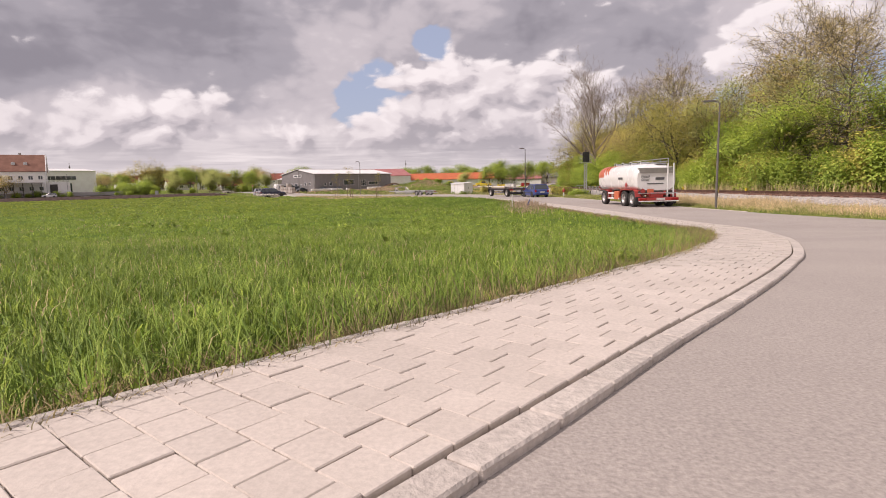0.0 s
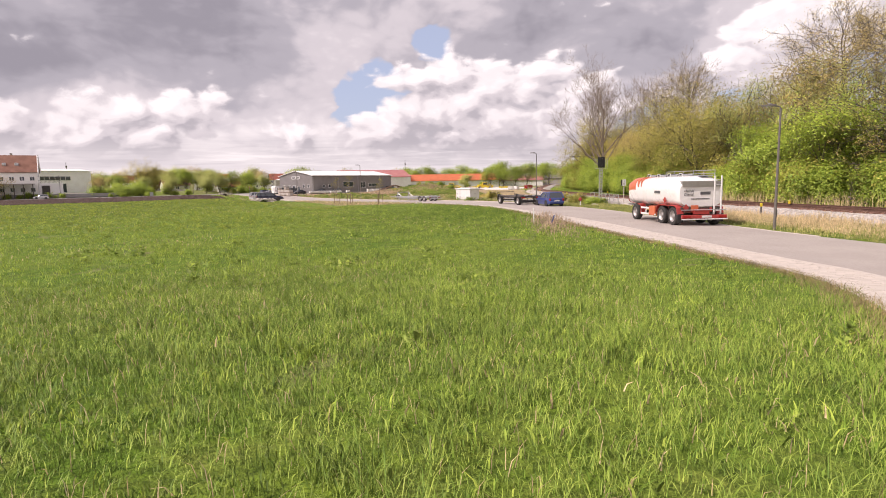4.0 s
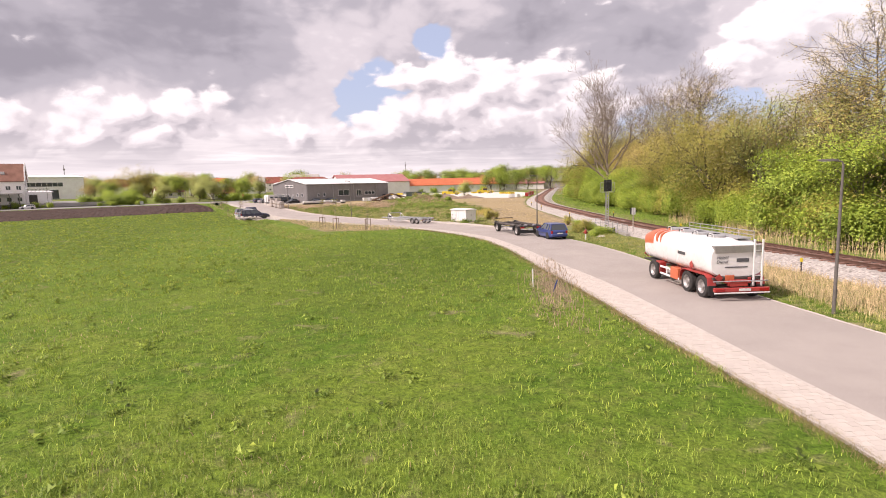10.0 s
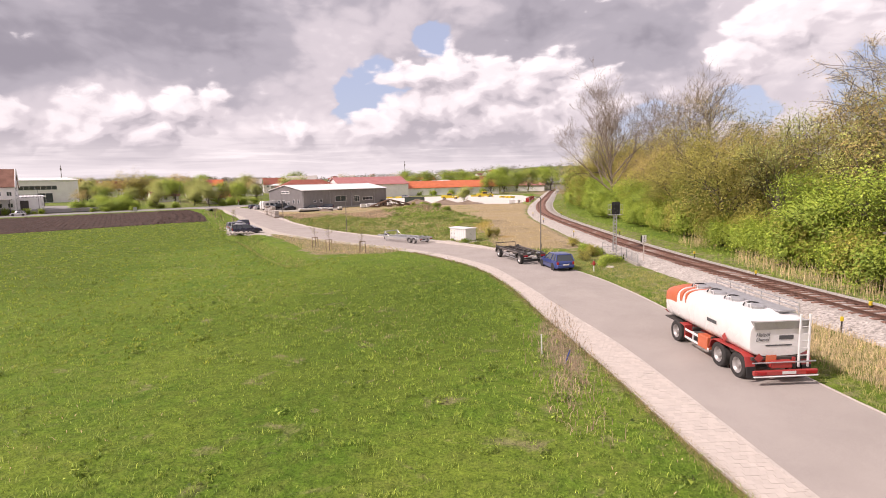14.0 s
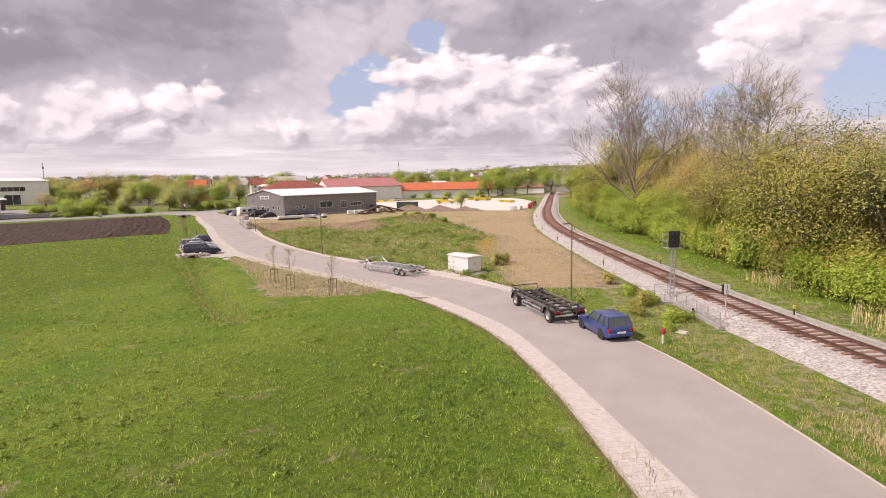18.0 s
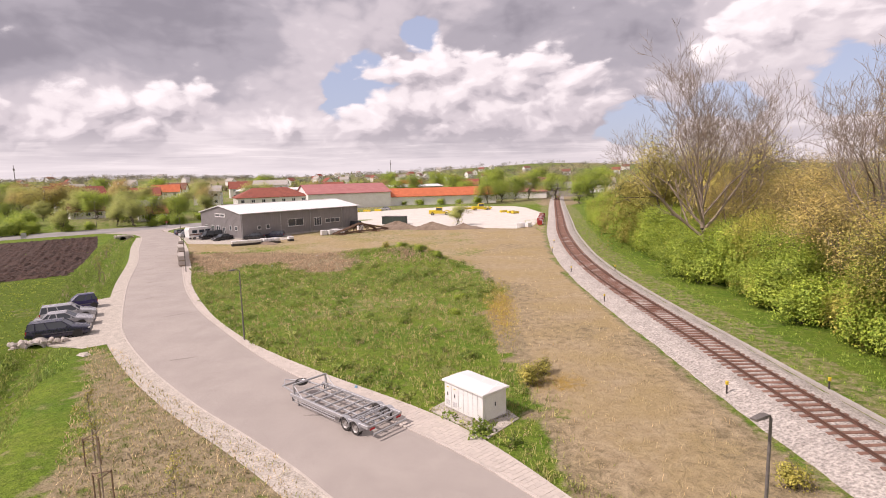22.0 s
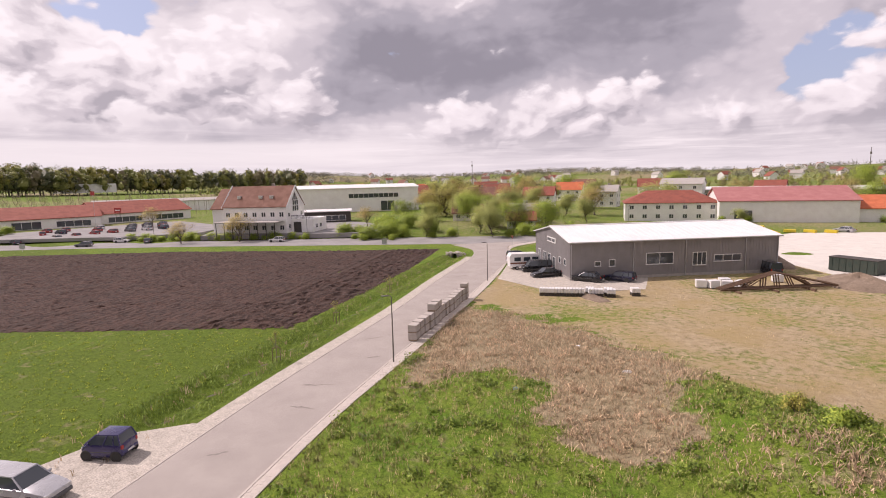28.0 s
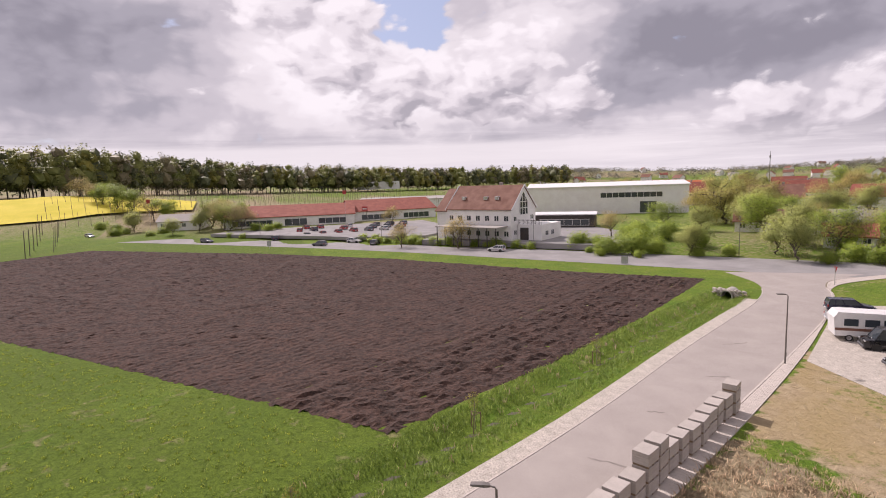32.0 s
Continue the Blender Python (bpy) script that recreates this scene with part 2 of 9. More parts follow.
def leaf_mat(name, c1, c2, trans=0.25, lift=0.7, crown=False):
    """Leaves or blades: two tones, light passing through, shading bent to the sky as in a dense stand."""
    m, nt, p = base_mat(name)
    geo = nt.nodes.new("ShaderNodeNewGeometry")
    oi = nt.nodes.new("ShaderNodeObjectInfo")
    col = mix_col(nt, geo.outputs["Random Per Island"], c1, c2)
    vc = ramp(nt, oi.outputs["Random"], [(0.0, (0.85, 0.85, 0.85)), (1.0, (1.15, 1.12, 1.05))])
    col = mix_col(nt, 1.0, col, vc, "MULTIPLY")
    broad = noise_tex(nt, geo.outputs["Position"], 0.35, 4.0, 0.6)
    tuft = noise_tex(nt, geo.outputs["Position"], 2.2, 3.0, 0.6)
    col = mix_col(nt, 1.0, col, ramp(nt, tuft, [(0.32, (0.72, 0.75, 0.7)), (0.68, (1.25, 1.2, 1.2))]), "MULTIPLY")
    fleck = noise_tex(nt, geo.outputs["Position"], 8.0, 3.0, 0.65)
    col = mix_col(nt, 1.0, col, ramp(nt, fleck, [(0.34, (0.62, 0.66, 0.6)), (0.66, (1.3, 1.25, 1.25))]), "MULTIPLY")
    col = mix_col(nt, 1.0, col, ramp(nt, broad, [(0.3, (0.82, 0.84, 0.8)), (0.7, (1.16, 1.12, 1.1))]), "MULTIPLY")
    link(nt, col, p.inputs["Base Color"])
    p.inputs["Roughness"].default_value = 0.6
    p.inputs["Specular IOR Level"].default_value = 0.25
    up = nt.nodes.new("ShaderNodeVectorMath")
    up.operation = "MULTIPLY_ADD"
    if crown:
        # leaves face outwards from their clump
        at = nt.nodes.new("ShaderNodeAttribute")
        at.attribute_name = "outward"
        turn = nt.nodes.new("ShaderNodeVectorTransform")
        turn.vector_type, turn.convert_from, turn.convert_to = "NORMAL", "OBJECT", "WORLD"
        link(nt, at.outputs["Vector"], turn.inputs[0])
        lean = nt.nodes.new("ShaderNodeVectorMath")
        lean.operation = "ADD"
        weak = nt.nodes.new("ShaderNodeVectorMath")
        weak.operation = "SCALE"
        weak.inputs["Scale"].default_value = 0.45
        link(nt, geo.outputs["Normal"], weak.inputs[0])
        link(nt, turn.outputs[0], lean.inputs[0])
        link(nt, weak.outputs[0], lean.inputs[1])
        link(nt, lean.outputs[0], up.inputs[0])
    else:
        link(nt, geo.outputs["Normal"], up.inputs[0])
    up.inputs[1].default_value = (1 - lift,) * 3
    up.inputs[2].default_value = (-0.18 * lift, -0.08 * lift, lift)
    nrm = nt.nodes.new("ShaderNodeVectorMath")
    nrm.operation = "NORMALIZE"
    link(nt, up.outputs[0], nrm.inputs[0])
    link(nt, nrm.outputs[0], p.inputs["Normal"])
    t = nt.nodes.new("ShaderNodeBsdfTranslucent")
    link(nt, mix_col(nt, 1.0, col, (trans,) * 3, "MULTIPLY"), t.inputs[0])
    down = nt.nodes.new("ShaderNodeVectorMath")
    down.operation = "SCALE"
    down.inputs["Scale"].default_value = -1.0
    link(nt, nrm.outputs[0], down.inputs[0])
    link(nt, down.outputs[0], t.inputs["Normal"])
    mx = nt.nodes.new("ShaderNodeAddShader")
    link(nt, p.outputs[0], mx.inputs[0])
    link(nt, t.outputs[0], mx.inputs[1])
    link(nt, mx.outputs[0], nt.nodes["Material Output"].inputs[0])
    return m


def glass_mat(name, tint=(0.05, 0.06, 0.07)):
    m, nt, p = base_mat(name)
    p.inputs["Base Color"].default_value = (*tint, 1)
    p.inputs["Roughness"].default_value = 0.06
    p.inputs["Specular IOR Level"].default_value = 0.8
    return m


def ground_mat():
    """Meadow, dry grass, bare soil and lush strips, by what grows where."""
    m, nt, p = base_mat("ground_cover")
    pos = nt.nodes.new("ShaderNodeNewGeometry").outputs["Position"]

    def attr(name):
        a = nt.nodes.new("ShaderNodeAttribute")
        a.attribute_name = name
        return a.outputs["Fac"]

    n1 = noise_tex(nt, pos, 0.16, 5.0, 0.6, 0.4)
    n2 = noise_tex(nt, pos, 1.3, 5.0, 0.65, 0.3)
    n3 = noise_tex(nt, pos, 9.0, 4.0, 0.7)
    green = mix_col(nt, ramp(nt, n1, [(0.38, (0, 0, 0)), (0.62, (1, 1, 1))]), (0.096, 0.176, 0.017), (0.147, 0.215, 0.026))
    green = mix_col(nt, ramp(nt, n2, [(0.45, (0, 0, 0)), (0.75, (0.8, 0.8, 0.8))]), green, (0.16, 0.19, 0.042))
    dry = mix_col(nt, ramp(nt, n2, [(0.35, (0, 0, 0)), (0.65, (1, 1, 1))]), (0.235, 0.185, 0.11), (0.35, 0.29, 0.185))
    bare = mix_col(nt, ramp(nt, n2, [(0.35, (0, 0, 0)), (0.7, (1, 1, 1))]), (0.33, 0.252, 0.15), (0.45, 0.362, 0.235))
    bare = mix_col(nt, ramp(nt, n1, [(0.4, (0, 0, 0)), (0.62, (0.8, 0.8, 0.8))]), bare, (0.36, 0.275, 0.135))
    edge = math_node(nt, "SUBTRACT", n2, 0.5)
    edge2 = math_node(nt, "SUBTRACT", n3, 0.5)
    br = math_node(nt, "ADD", math_node(nt, "MULTIPLY", edge, 0.9), math_node(nt, "MULTIPLY", edge2, 0.5))

    def mask(name):
        a = attr(name)
        return ramp(nt, math_node(nt, "ADD", a, br), [(0.36, (0, 0, 0)), (0.62, (1, 1, 1))])

    col = mix_col(nt, mask("dry"), green, dry)
    col = mix_col(nt, mask("bare"), col, bare)
    col = mix_col(nt, mask("lush"), col, mix_col(nt, n1, (0.08, 0.135, 0.014), (0.115, 0.163, 0.02)))
    col = mix_col(nt, mask("ochre"), col, (0.33, 0.22, 0.06))
    worn = noise_tex(nt, pos, 0.5, 6.0, 0.62, 0.8)
    col = mix_col(nt, ramp(nt, worn, [(0.60, (0, 0, 0)), (0.72, (0.65, 0.65, 0.65))]), col, dry)
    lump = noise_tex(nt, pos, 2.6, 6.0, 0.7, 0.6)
    # colour also shades the hollows of these lumps and lightens their crests
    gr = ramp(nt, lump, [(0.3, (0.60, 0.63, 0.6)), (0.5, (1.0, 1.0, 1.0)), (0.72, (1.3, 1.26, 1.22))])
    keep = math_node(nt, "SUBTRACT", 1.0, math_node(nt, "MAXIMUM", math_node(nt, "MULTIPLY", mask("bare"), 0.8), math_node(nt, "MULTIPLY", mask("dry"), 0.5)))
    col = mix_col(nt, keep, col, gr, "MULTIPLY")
    # turf: shade between tussocks, put into the colour as dark gaps
    turf_shade = noise_tex(nt, pos, 11.0, 5.0, 0.72, 0.3)
    col = mix_col(nt, keep, col, ramp(nt, turf_shade, [(0.33, (0.42, 0.45, 0.42)), (0.47, (0.95, 0.95, 0.95)), (0.66, (1.38, 1.32, 1.3))]), "MULTIPLY")
    link(nt, col, p.inputs["Base Color"])
    p.inputs["Roughness"].default_value = 0.9
    p.inputs["Specular IOR Level"].default_value = 0.15
    b = nt.nodes.new("ShaderNodeBump")
    b.inputs["Strength"].default_value = 0.8
    b.inputs["Distance"].default_value = 0.25
    link(nt, lump, b.inputs["Height"])
    link(nt, b.outputs[0], p.inputs["Normal"])
    return m


M = {}
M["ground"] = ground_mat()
M["asphalt"] = surf("asphalt", (0.375, 0.333, 0.302), (0.335, 0.297, 0.27), 0.35, 0.9, bump=0.3, bump_scale=55, coords="World", grain=0.26)
M["asphalt_old"] = surf("asphalt_old", (0.30, 0.285, 0.28), (0.24, 0.23, 0.225), 0.2, 0.9, coords="World", bump_scale=20)
M["paver"] = surf("paver", (0.57, 0.505, 0.45), (0.50, 0.44, 0.39), 0.9, 0.9, bump=0.15, bump_scale=45, vary=0.05, coords="World")
M["paver_bed"] = surf("paver_bed", (0.16, 0.135, 0.095), (0.26, 0.22, 0.16), 6.0, 1.0, bump=0.4, coords="World")
M["kerb"] = surf("kerb_stone", (0.54, 0.485, 0.435), (0.46, 0.41, 0.37), 2.5, 0.85, bump=0.7, bump_scale=25, vary=0.06, coords="World", grain=0.2)
M["gravel"] = surf("gravel", (0.52, 0.47, 0.41), (0.40, 0.36, 0.31), 1.5, 0.95, bump=1.0, bump_scale=9, coords="World", grain=0.4, relief=0.05)
M["ballast"] = surf("ballast", (0.35, 0.315, 0.285), (0.46, 0.42, 0.385), 1.2, 0.95, bump=1.0, bump_scale=7, coords="World", grain=0.6, relief=0.08)
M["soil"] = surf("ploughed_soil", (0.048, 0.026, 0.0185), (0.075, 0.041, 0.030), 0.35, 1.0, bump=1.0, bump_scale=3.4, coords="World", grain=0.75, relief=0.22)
M["paver_new"] = surf("new_paver_concrete", (0.47, 0.42, 0.38), (0.40, 0.36, 0.325), 1.5, 0.9, bump=0.3, vary=0.05)
M["rail"] = surf("rusty_rail", (0.16, 0.085, 0.06), (0.11, 0.06, 0.045), 2, 0.7, 0.2, bump=0.2)
M["sleeper"] = surf("steel_sleeper", (0.27, 0.15, 0.11), (0.20, 0.11, 0.085), 3, 0.8, 0.1, bump=0.3, vary=0.12)
M["pole"] = surf("galvanised_pole", (0.20, 0.18, 0.165), (0.15, 0.135, 0.125), 4, 0.55, 0.3)
M["white"] = surf("white_paint", (0.78, 0.77, 0.76), (0.70, 0.69, 0.68), 1.5, 0.4)
M["white_gloss"] = surf("white_gloss", (0.80, 0.79, 0.78), (0.74, 0.72, 0.70), 0.8, 0.25, coat=0.4, grain=0.03)
M["render_white"] = surf("white_render", (0.83, 0.82, 0.80), (0.76, 0.74, 0.72), 0.4, 0.9, bump=0.2)
M["red"] = surf("red_paint", (0.42, 0.045, 0.04), (0.35, 0.04, 0.035), 2, 0.4, coat=0.3)
M["orange_red"] = surf("orange_red_paint", (0.62, 0.16, 0.07), (0.55, 0.13, 0.06), 1, 0.4, coat=0.2)
M["black"] = surf("black_plastic", (0.02, 0.02, 0.02), (0.03, 0.03, 0.03), 5, 0.6)
M["rubber"] = surf("tyre_rubber", (0.025, 0.024, 0.023), (0.05, 0.045, 0.042), 6, 0.85, bump=0.2)
M["rim"] = surf("steel_rim", (0.45, 0.43, 0.42), (0.36, 0.34, 0.33), 4, 0.4, 0.5)
M["dark_metal"] = surf("dark_chassis", (0.05, 0.045, 0.043), (0.09, 0.075, 0.065), 3, 0.7, 0.2, bump=0.2)
M["galv"] = surf("galvanised_steel", (0.52, 0.52, 0.53), (0.42, 0.42, 0.43), 4, 0.45, 0.6)
M["glass"] = glass_mat("window_glass")
M["clad"] = surf("grey_cladding", (0.25, 0.235, 0.235), (0.22, 0.205, 0.205), 0.5, 0.6, 0.1, coords="World", grain=0.05)
M["roof_sheet"] = surf("white_roof_sheet", (0.80, 0.79, 0.78), (0.72, 0.71, 0.70), 0.3, 0.5, coords="World", grain=0.04)
M["tile_red"] = surf("red_roof_tiles", (0.30, 0.085, 0.055), (0.23, 0.07, 0.05), 0.6, 0.85, bump=0.5, bump_scale=10)
M["tile_brown"] = surf("brown_roof_tiles", (0.24, 0.115, 0.08), (0.18, 0.085, 0.06), 0.6, 0.85, bump=0.5, bump_scale=10)
M["tile_orange"] = surf("orange_roof_tiles", (0.55, 0.15, 0.06), (0.45, 0.12, 0.05), 0.6, 0.85, bump=0.4, bump_scale=8)
M["roof_pink"] = surf("faded_red_roof", (0.42, 0.17, 0.16), (0.37, 0.14, 0.135), 0.4, 0.7, grain=0.05)
M["bark"] = surf("bark", (0.17, 0.14, 0.115), (0.11, 0.09, 0.075), 3, 0.95, bump=0.8, bump_scale=12)
M["bark_pale"] = surf("pale_bark", (0.33, 0.265, 0.205), (0.22, 0.175, 0.14), 3, 0.95, bump=0.5, bump_scale=12)
M["leaf_fresh"] = leaf_mat("fresh_leaves", (0.10, 0.165, 0.02), (0.25, 0.31, 0.05), 0.9, 0.3, True)
M["leaf_olive"] = leaf_mat("olive_leaves", (0.155, 0.155, 0.034), (0.32, 0.295, 0.075), 0.85, 0.3, True)
M["leaf_bronze"] = leaf_mat("bronze_leaves", (0.20, 0.165, 0.06), (0.35, 0.285, 0.11), 0.9, 0.3, True)
M["leaf_yellow"] = leaf_mat("willow_leaves", (0.21, 0.195, 0.05), (0.34, 0.305, 0.095), 0.9, 0.3, True)
M["leaf_dark"] = leaf_mat("dark_needles", (0.03, 0.05, 0.024), (0.06, 0.08, 0.036), 0.4, 0.3, True)
M["leaf_pale"] = leaf_mat("pale_green_leaves", (0.20, 0.235, 0.065), (0.31, 0.34, 0.115), 0.85, 0.3, True)
M["leaf_weed"] = leaf_mat("weed_leaves", (0.075, 0.13, 0.018), (0.185, 0.245, 0.045), 0.75, 0.5, True)
M["wood_pale"] = leaf_mat("pale_spring_wood", (0.19, 0.22, 0.06), (0.30, 0.33, 0.11), 0.6, 0.5)
M["wood_olive"] = leaf_mat("olive_wood", (0.13, 0.135, 0.03), (0.25, 0.235, 0.055), 0.6, 0.5)
M["wood_bronze"] = leaf_mat("bronze_wood", (0.18, 0.15, 0.055), (0.30, 0.245, 0.09), 0.6, 0.5)
M["wood_grey"] = leaf_mat("budding_wood", (0.15, 0.135, 0.08), (0.23, 0.205, 0.12), 0.5, 0.4)
M["wood_green"] = leaf_mat("spring_wood", (0.15, 0.175, 0.055), (0.26, 0.275, 0.09), 0.6, 0.4)
M["wood_pine"] = leaf_mat("pine_wood", (0.07, 0.085, 0.045), (0.12, 0.135, 0.07), 0.4, 0.4)
# distance haze over the hills is put into these greyed leaf colours
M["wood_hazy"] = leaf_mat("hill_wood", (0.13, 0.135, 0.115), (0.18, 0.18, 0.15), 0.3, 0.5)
M["grass_blade"] = leaf_mat("grass_blades", (0.078, 0.15, 0.018), (0.215, 0.285, 0.055), 0.75, 0.5)
M["grass_meadow"] = leaf_mat("meadow_blades", (0.076, 0.146, 0.016), (0.22, 0.29, 0.05), 0.75, 0.6)
M["grass_far"] = leaf_mat("far_meadow_blades", (0.085, 0.145, 0.016), (0.235, 0.275, 0.045), 0.8, 0.65)
M["grass_plot"] = leaf_mat("rank_grass", (0.10, 0.132, 0.03), (0.27, 0.262, 0.098), 0.8, 0.55)
M["grass_ochre"] = leaf_mat("ochre_blades", (0.24, 0.20, 0.04), (0.38, 0.31, 0.07), 0.8, 0.6)
M["fringe"] = leaf_mat("fringe_blades", (0.10, 0.085, 0.035), (0.27, 0.22, 0.12), 0.6, 0.5)
M["grass_lush"] = leaf_mat("lush_blades", (0.05, 0.11, 0.012), (0.14, 0.21, 0.03), 0.7, 0.55)
M["grass_dry"] = leaf_mat("dry_grass_blades", (0.26, 0.20, 0.115), (0.46, 0.385, 0.245), 0.8, 0.75)
M["weed_brown"] = leaf_mat("dead_weeds", (0.17, 0.125, 0.085), (0.42, 0.33, 0.245), 0.7, 0.7)
M["reed"] = leaf_mat("reed_stalks", (0.34, 0.26, 0.14), (0.50, 0.40, 0.25), 0.6, 0.4)
M["concrete"] = surf("concrete", (0.42, 0.39, 0.36), (0.34, 0.315, 0.29), 1.5, 0.9, bump=0.3, vary=0.06)


# ---- mesh helpers ----
class Geo:
    """Collects the corners and faces of one mesh."""

    def __init__(self):
        self.v, self.f = [], []

    def add(self, verts, faces, m=None):
        n = len(self.v)
        self.v += [tuple(m @ Vector(p)) for p in verts] if m else [tuple(p) for p in verts]
        self.f += [tuple(i + n for i in f) for f in faces]
        return self

    def box(self, x0, x1, y0, y1, z0, z1, m=None):
        v = [(x, y, z) for z in (z0, z1) for y in (y0, y1) for x in (x0, x1)]
        return self.add(v, [(0, 2, 3, 1), (4, 5, 7, 6), (0, 1, 5, 4), (2, 6, 7, 3), (0, 4, 6, 2), (1, 3, 7, 5)], m)

    def bbox(self, x0, x1, y0, y1, z0, z1, b=0.02, m=None):
        """A box with chamfered edges."""
        xs, ys, zs = (x0, x1), (y0, y1), (z0, z1)
        idx, v = {}, []
        for i in (0, 1):
            for j in (0, 1):
                for k in (0, 1):
                    c = (xs[i], ys[j], zs[k])
                    s = ((1, -1)[i] * b, (1, -1)[j] * b, (1, -1)[k] * b)
                    for a in range(3):
                        p = [c[q] + (0 if q == a else s[q]) for q in range(3)]
                        idx[i, j, k, a] = len(v)
                        v.append(p)
        f = []
        for a in range(3):
            o = [q for q in range(3) if q != a]
            for s in (0, 1):
                quad = []
                for e in ((0, 0), (1, 0), (1, 1), (0, 1)):
                    key = [0, 0, 0]
                    key[a], key[o[0]], key[o[1]] = s, *e
                    quad.append(idx[(*key, a)])
                if (s == 0) != (a == 1):
                    quad.reverse()
                f.append(tuple(quad))
        for a in range(3):
            o = [q for q in range(3) if q != a]
            for e in ((0, 0), (1, 0), (1, 1), (0, 1)):
                k0, k1 = [0, 0, 0], [0, 0, 0]
                k0[a], k1[a] = 0, 1
                for q, val in zip(o, e):
                    k0[q] = k1[q] = val
                f.append((idx[(*k0, o[0])], idx[(*k1, o[0])], idx[(*k1, o[1])], idx[(*k0, o[1])]))
        for i in (0, 1):
            for j in (0, 1):
                for k in (0, 1):
                    f.append(tuple(idx[i, j, k, a] for a in range(3)))
        return self.add(v, f, m)

    def tube(self, pts, radii, seg=8, cap=True):
        """A round tube through the points."""
        pts = [Vector(p) for p in pts]
        if isinstance(radii, (int, float)):
            radii = [radii] * len(pts)
        base = len(self.v)
        for i, p in enumerate(pts):
            d = (pts[min(i + 1, len(pts) - 1)] - pts[max(i - 1, 0)]).normalized()
            u = d.cross(Vector((0, 0, 1)))
            if u.length < 0.05:
                u = d.cross(Vector((0, 1, 0)))
            u.normalize()
            w = d.cross(u)
            for k in range(seg):
                a = 2 * math.pi * k / seg
                self.v.append(tuple(p + (u * math.cos(a) + w * math.sin(a)) * radii[i]))
        for i in range(len(pts) - 1):
            for k in range(seg):
                a, b = base + i * seg + k, base + i * seg + (k + 1) % seg
                self.f.append((a, a + seg, b + seg, b))
        if cap:
            self.f.append(tuple(base + k for k in range(seg)))
            self.f.append(tuple(base + (len(pts) - 1) * seg + k for k in reversed(range(seg))))
        return self

    def prism(self, poly, z0, z1):
        """A flat polygon (anticlockwise from above) raised from z0 to z1."""
        n = len(poly)
        v = [(x, y, z0) for x, y in poly] + [(x, y, z1) for x, y in poly]
        f = [tuple(range(n))[::-1], tuple(range(n, 2 * n))] + [(i, (i + 1) % n, n + (i + 1) % n, n + i) for i in range(n)]
        return self.add(v, f)

    def extrude(self, profile, a, b, axis="x"):
        """A closed profile drawn in two axes, stretched from a to b along the third."""
        n = len(profile)
        mk = {"x": lambda p, t: (t, p[0], p[1]), "y": lambda p, t: (p[0], t, p[1])}[axis]
        v = [mk(p, a) for p in profile] + [mk(p, b) for p in profile]
        f = [tuple(range(n)), tuple(range(n, 2 * n))[::-1]] + [(i, n + i, n + (i + 1) % n, (i + 1) % n) for i in range(n)]
        return self.add(v, f)

    def sections(self, secs, cap=True):
        """A skin over equal-sized rings of corners."""
        n = len(secs[0])
        base = len(self.v)
        for s in secs:
            self.v += [tuple(p) for p in s]
        for i in range(len(secs) - 1):
            for k in range(n):
                a, b = base + i * n + k, base + i * n + (k + 1) % n
                self.f.append((a, b, b + n, a + n))
        if cap:
            self.f.append(tuple(base + k for k in reversed(range(n))))
            self.f.append(tuple(base + (len(secs) - 1) * n + k for k in range(n)))
        return self

    def mesh(self, name, mat, smooth=False, fix=True):
        me = bpy.data.meshes.new(name)
        me.from_pydata(self.v, [], self.f)
        if fix:
            bm = bmesh.new()
            bm.from_mesh(me)
            bmesh.ops.recalc_face_normals(bm, faces=bm.faces)
            bm.to_mesh(me)
            bm.free()
        if smooth:
            me.shade_smooth()
            if smooth != "all":
                me.set_sharp_from_angle(angle=radians(38))
        if mat:
            me.materials.append(mat)
        return me


def part(name, geo, mat, parent=None, label="", smooth=False, m=None):
    """One mesh under a thing or a part."""
    ob = new(name, geo.mesh(name, mat, smooth) if isinstance(geo, Geo) else geo)
    if parent:
        ob.parent = parent
    if m:
        ob.matrix_basis = m
    if label:
        ob["label"] = label
    return ob


def thing(name, m, label, category, group="", kind=""):
    ob = new(name)
    ob.empty_display_size = 0.3
    ob.matrix_basis = m
    return tagged(ob, label, category, group, kind)


def structure(name, geo, mat, label, category, smooth=False, kind="structure"):
    return tagged(part(name, geo, mat, None, "", smooth), label, category, "", kind)


def wheel_geo(r, w, seg=20):
    """Tyre and rim sections of a wheel about the x axis."""
    ty, ri = Geo(), Geo()
    prof = [(-w / 2, r * 0.62), (-w / 2, r * 0.93), (-w * 0.36, r), (w * 0.36, r), (w / 2, r * 0.93), (w / 2, r * 0.62)]
    secs = []
    for k in range(seg):
        a = 2 * math.pi * k / seg
        secs.append([(x, q * math.cos(a), q * math.sin(a)) for x, q in prof])
    secs.append(secs[0])
    ty.sections(secs, False)
    rp = [(-w * 0.46, r * 0.62), (-w * 0.40, r * 0.56), (-w * 0.12, r * 0.48), (-w * 0.12, r * 0.24), (-w * 0.35, r * 0.18), (-w * 0.35, 0.001)]
    rp += [(-x, q) for x, q in reversed(rp)]
    secs = []
    for k in range(seg):
        a = 2 * math.pi * k / seg
        secs.append([(x, q * math.cos(a), q * math.sin(a)) for x, q in rp])
    secs.append(secs[0])
    ri.sections(secs, False)
    return ty.mesh("tyre", M["rubber"], True), ri.mesh("rim", M["rim"], True)


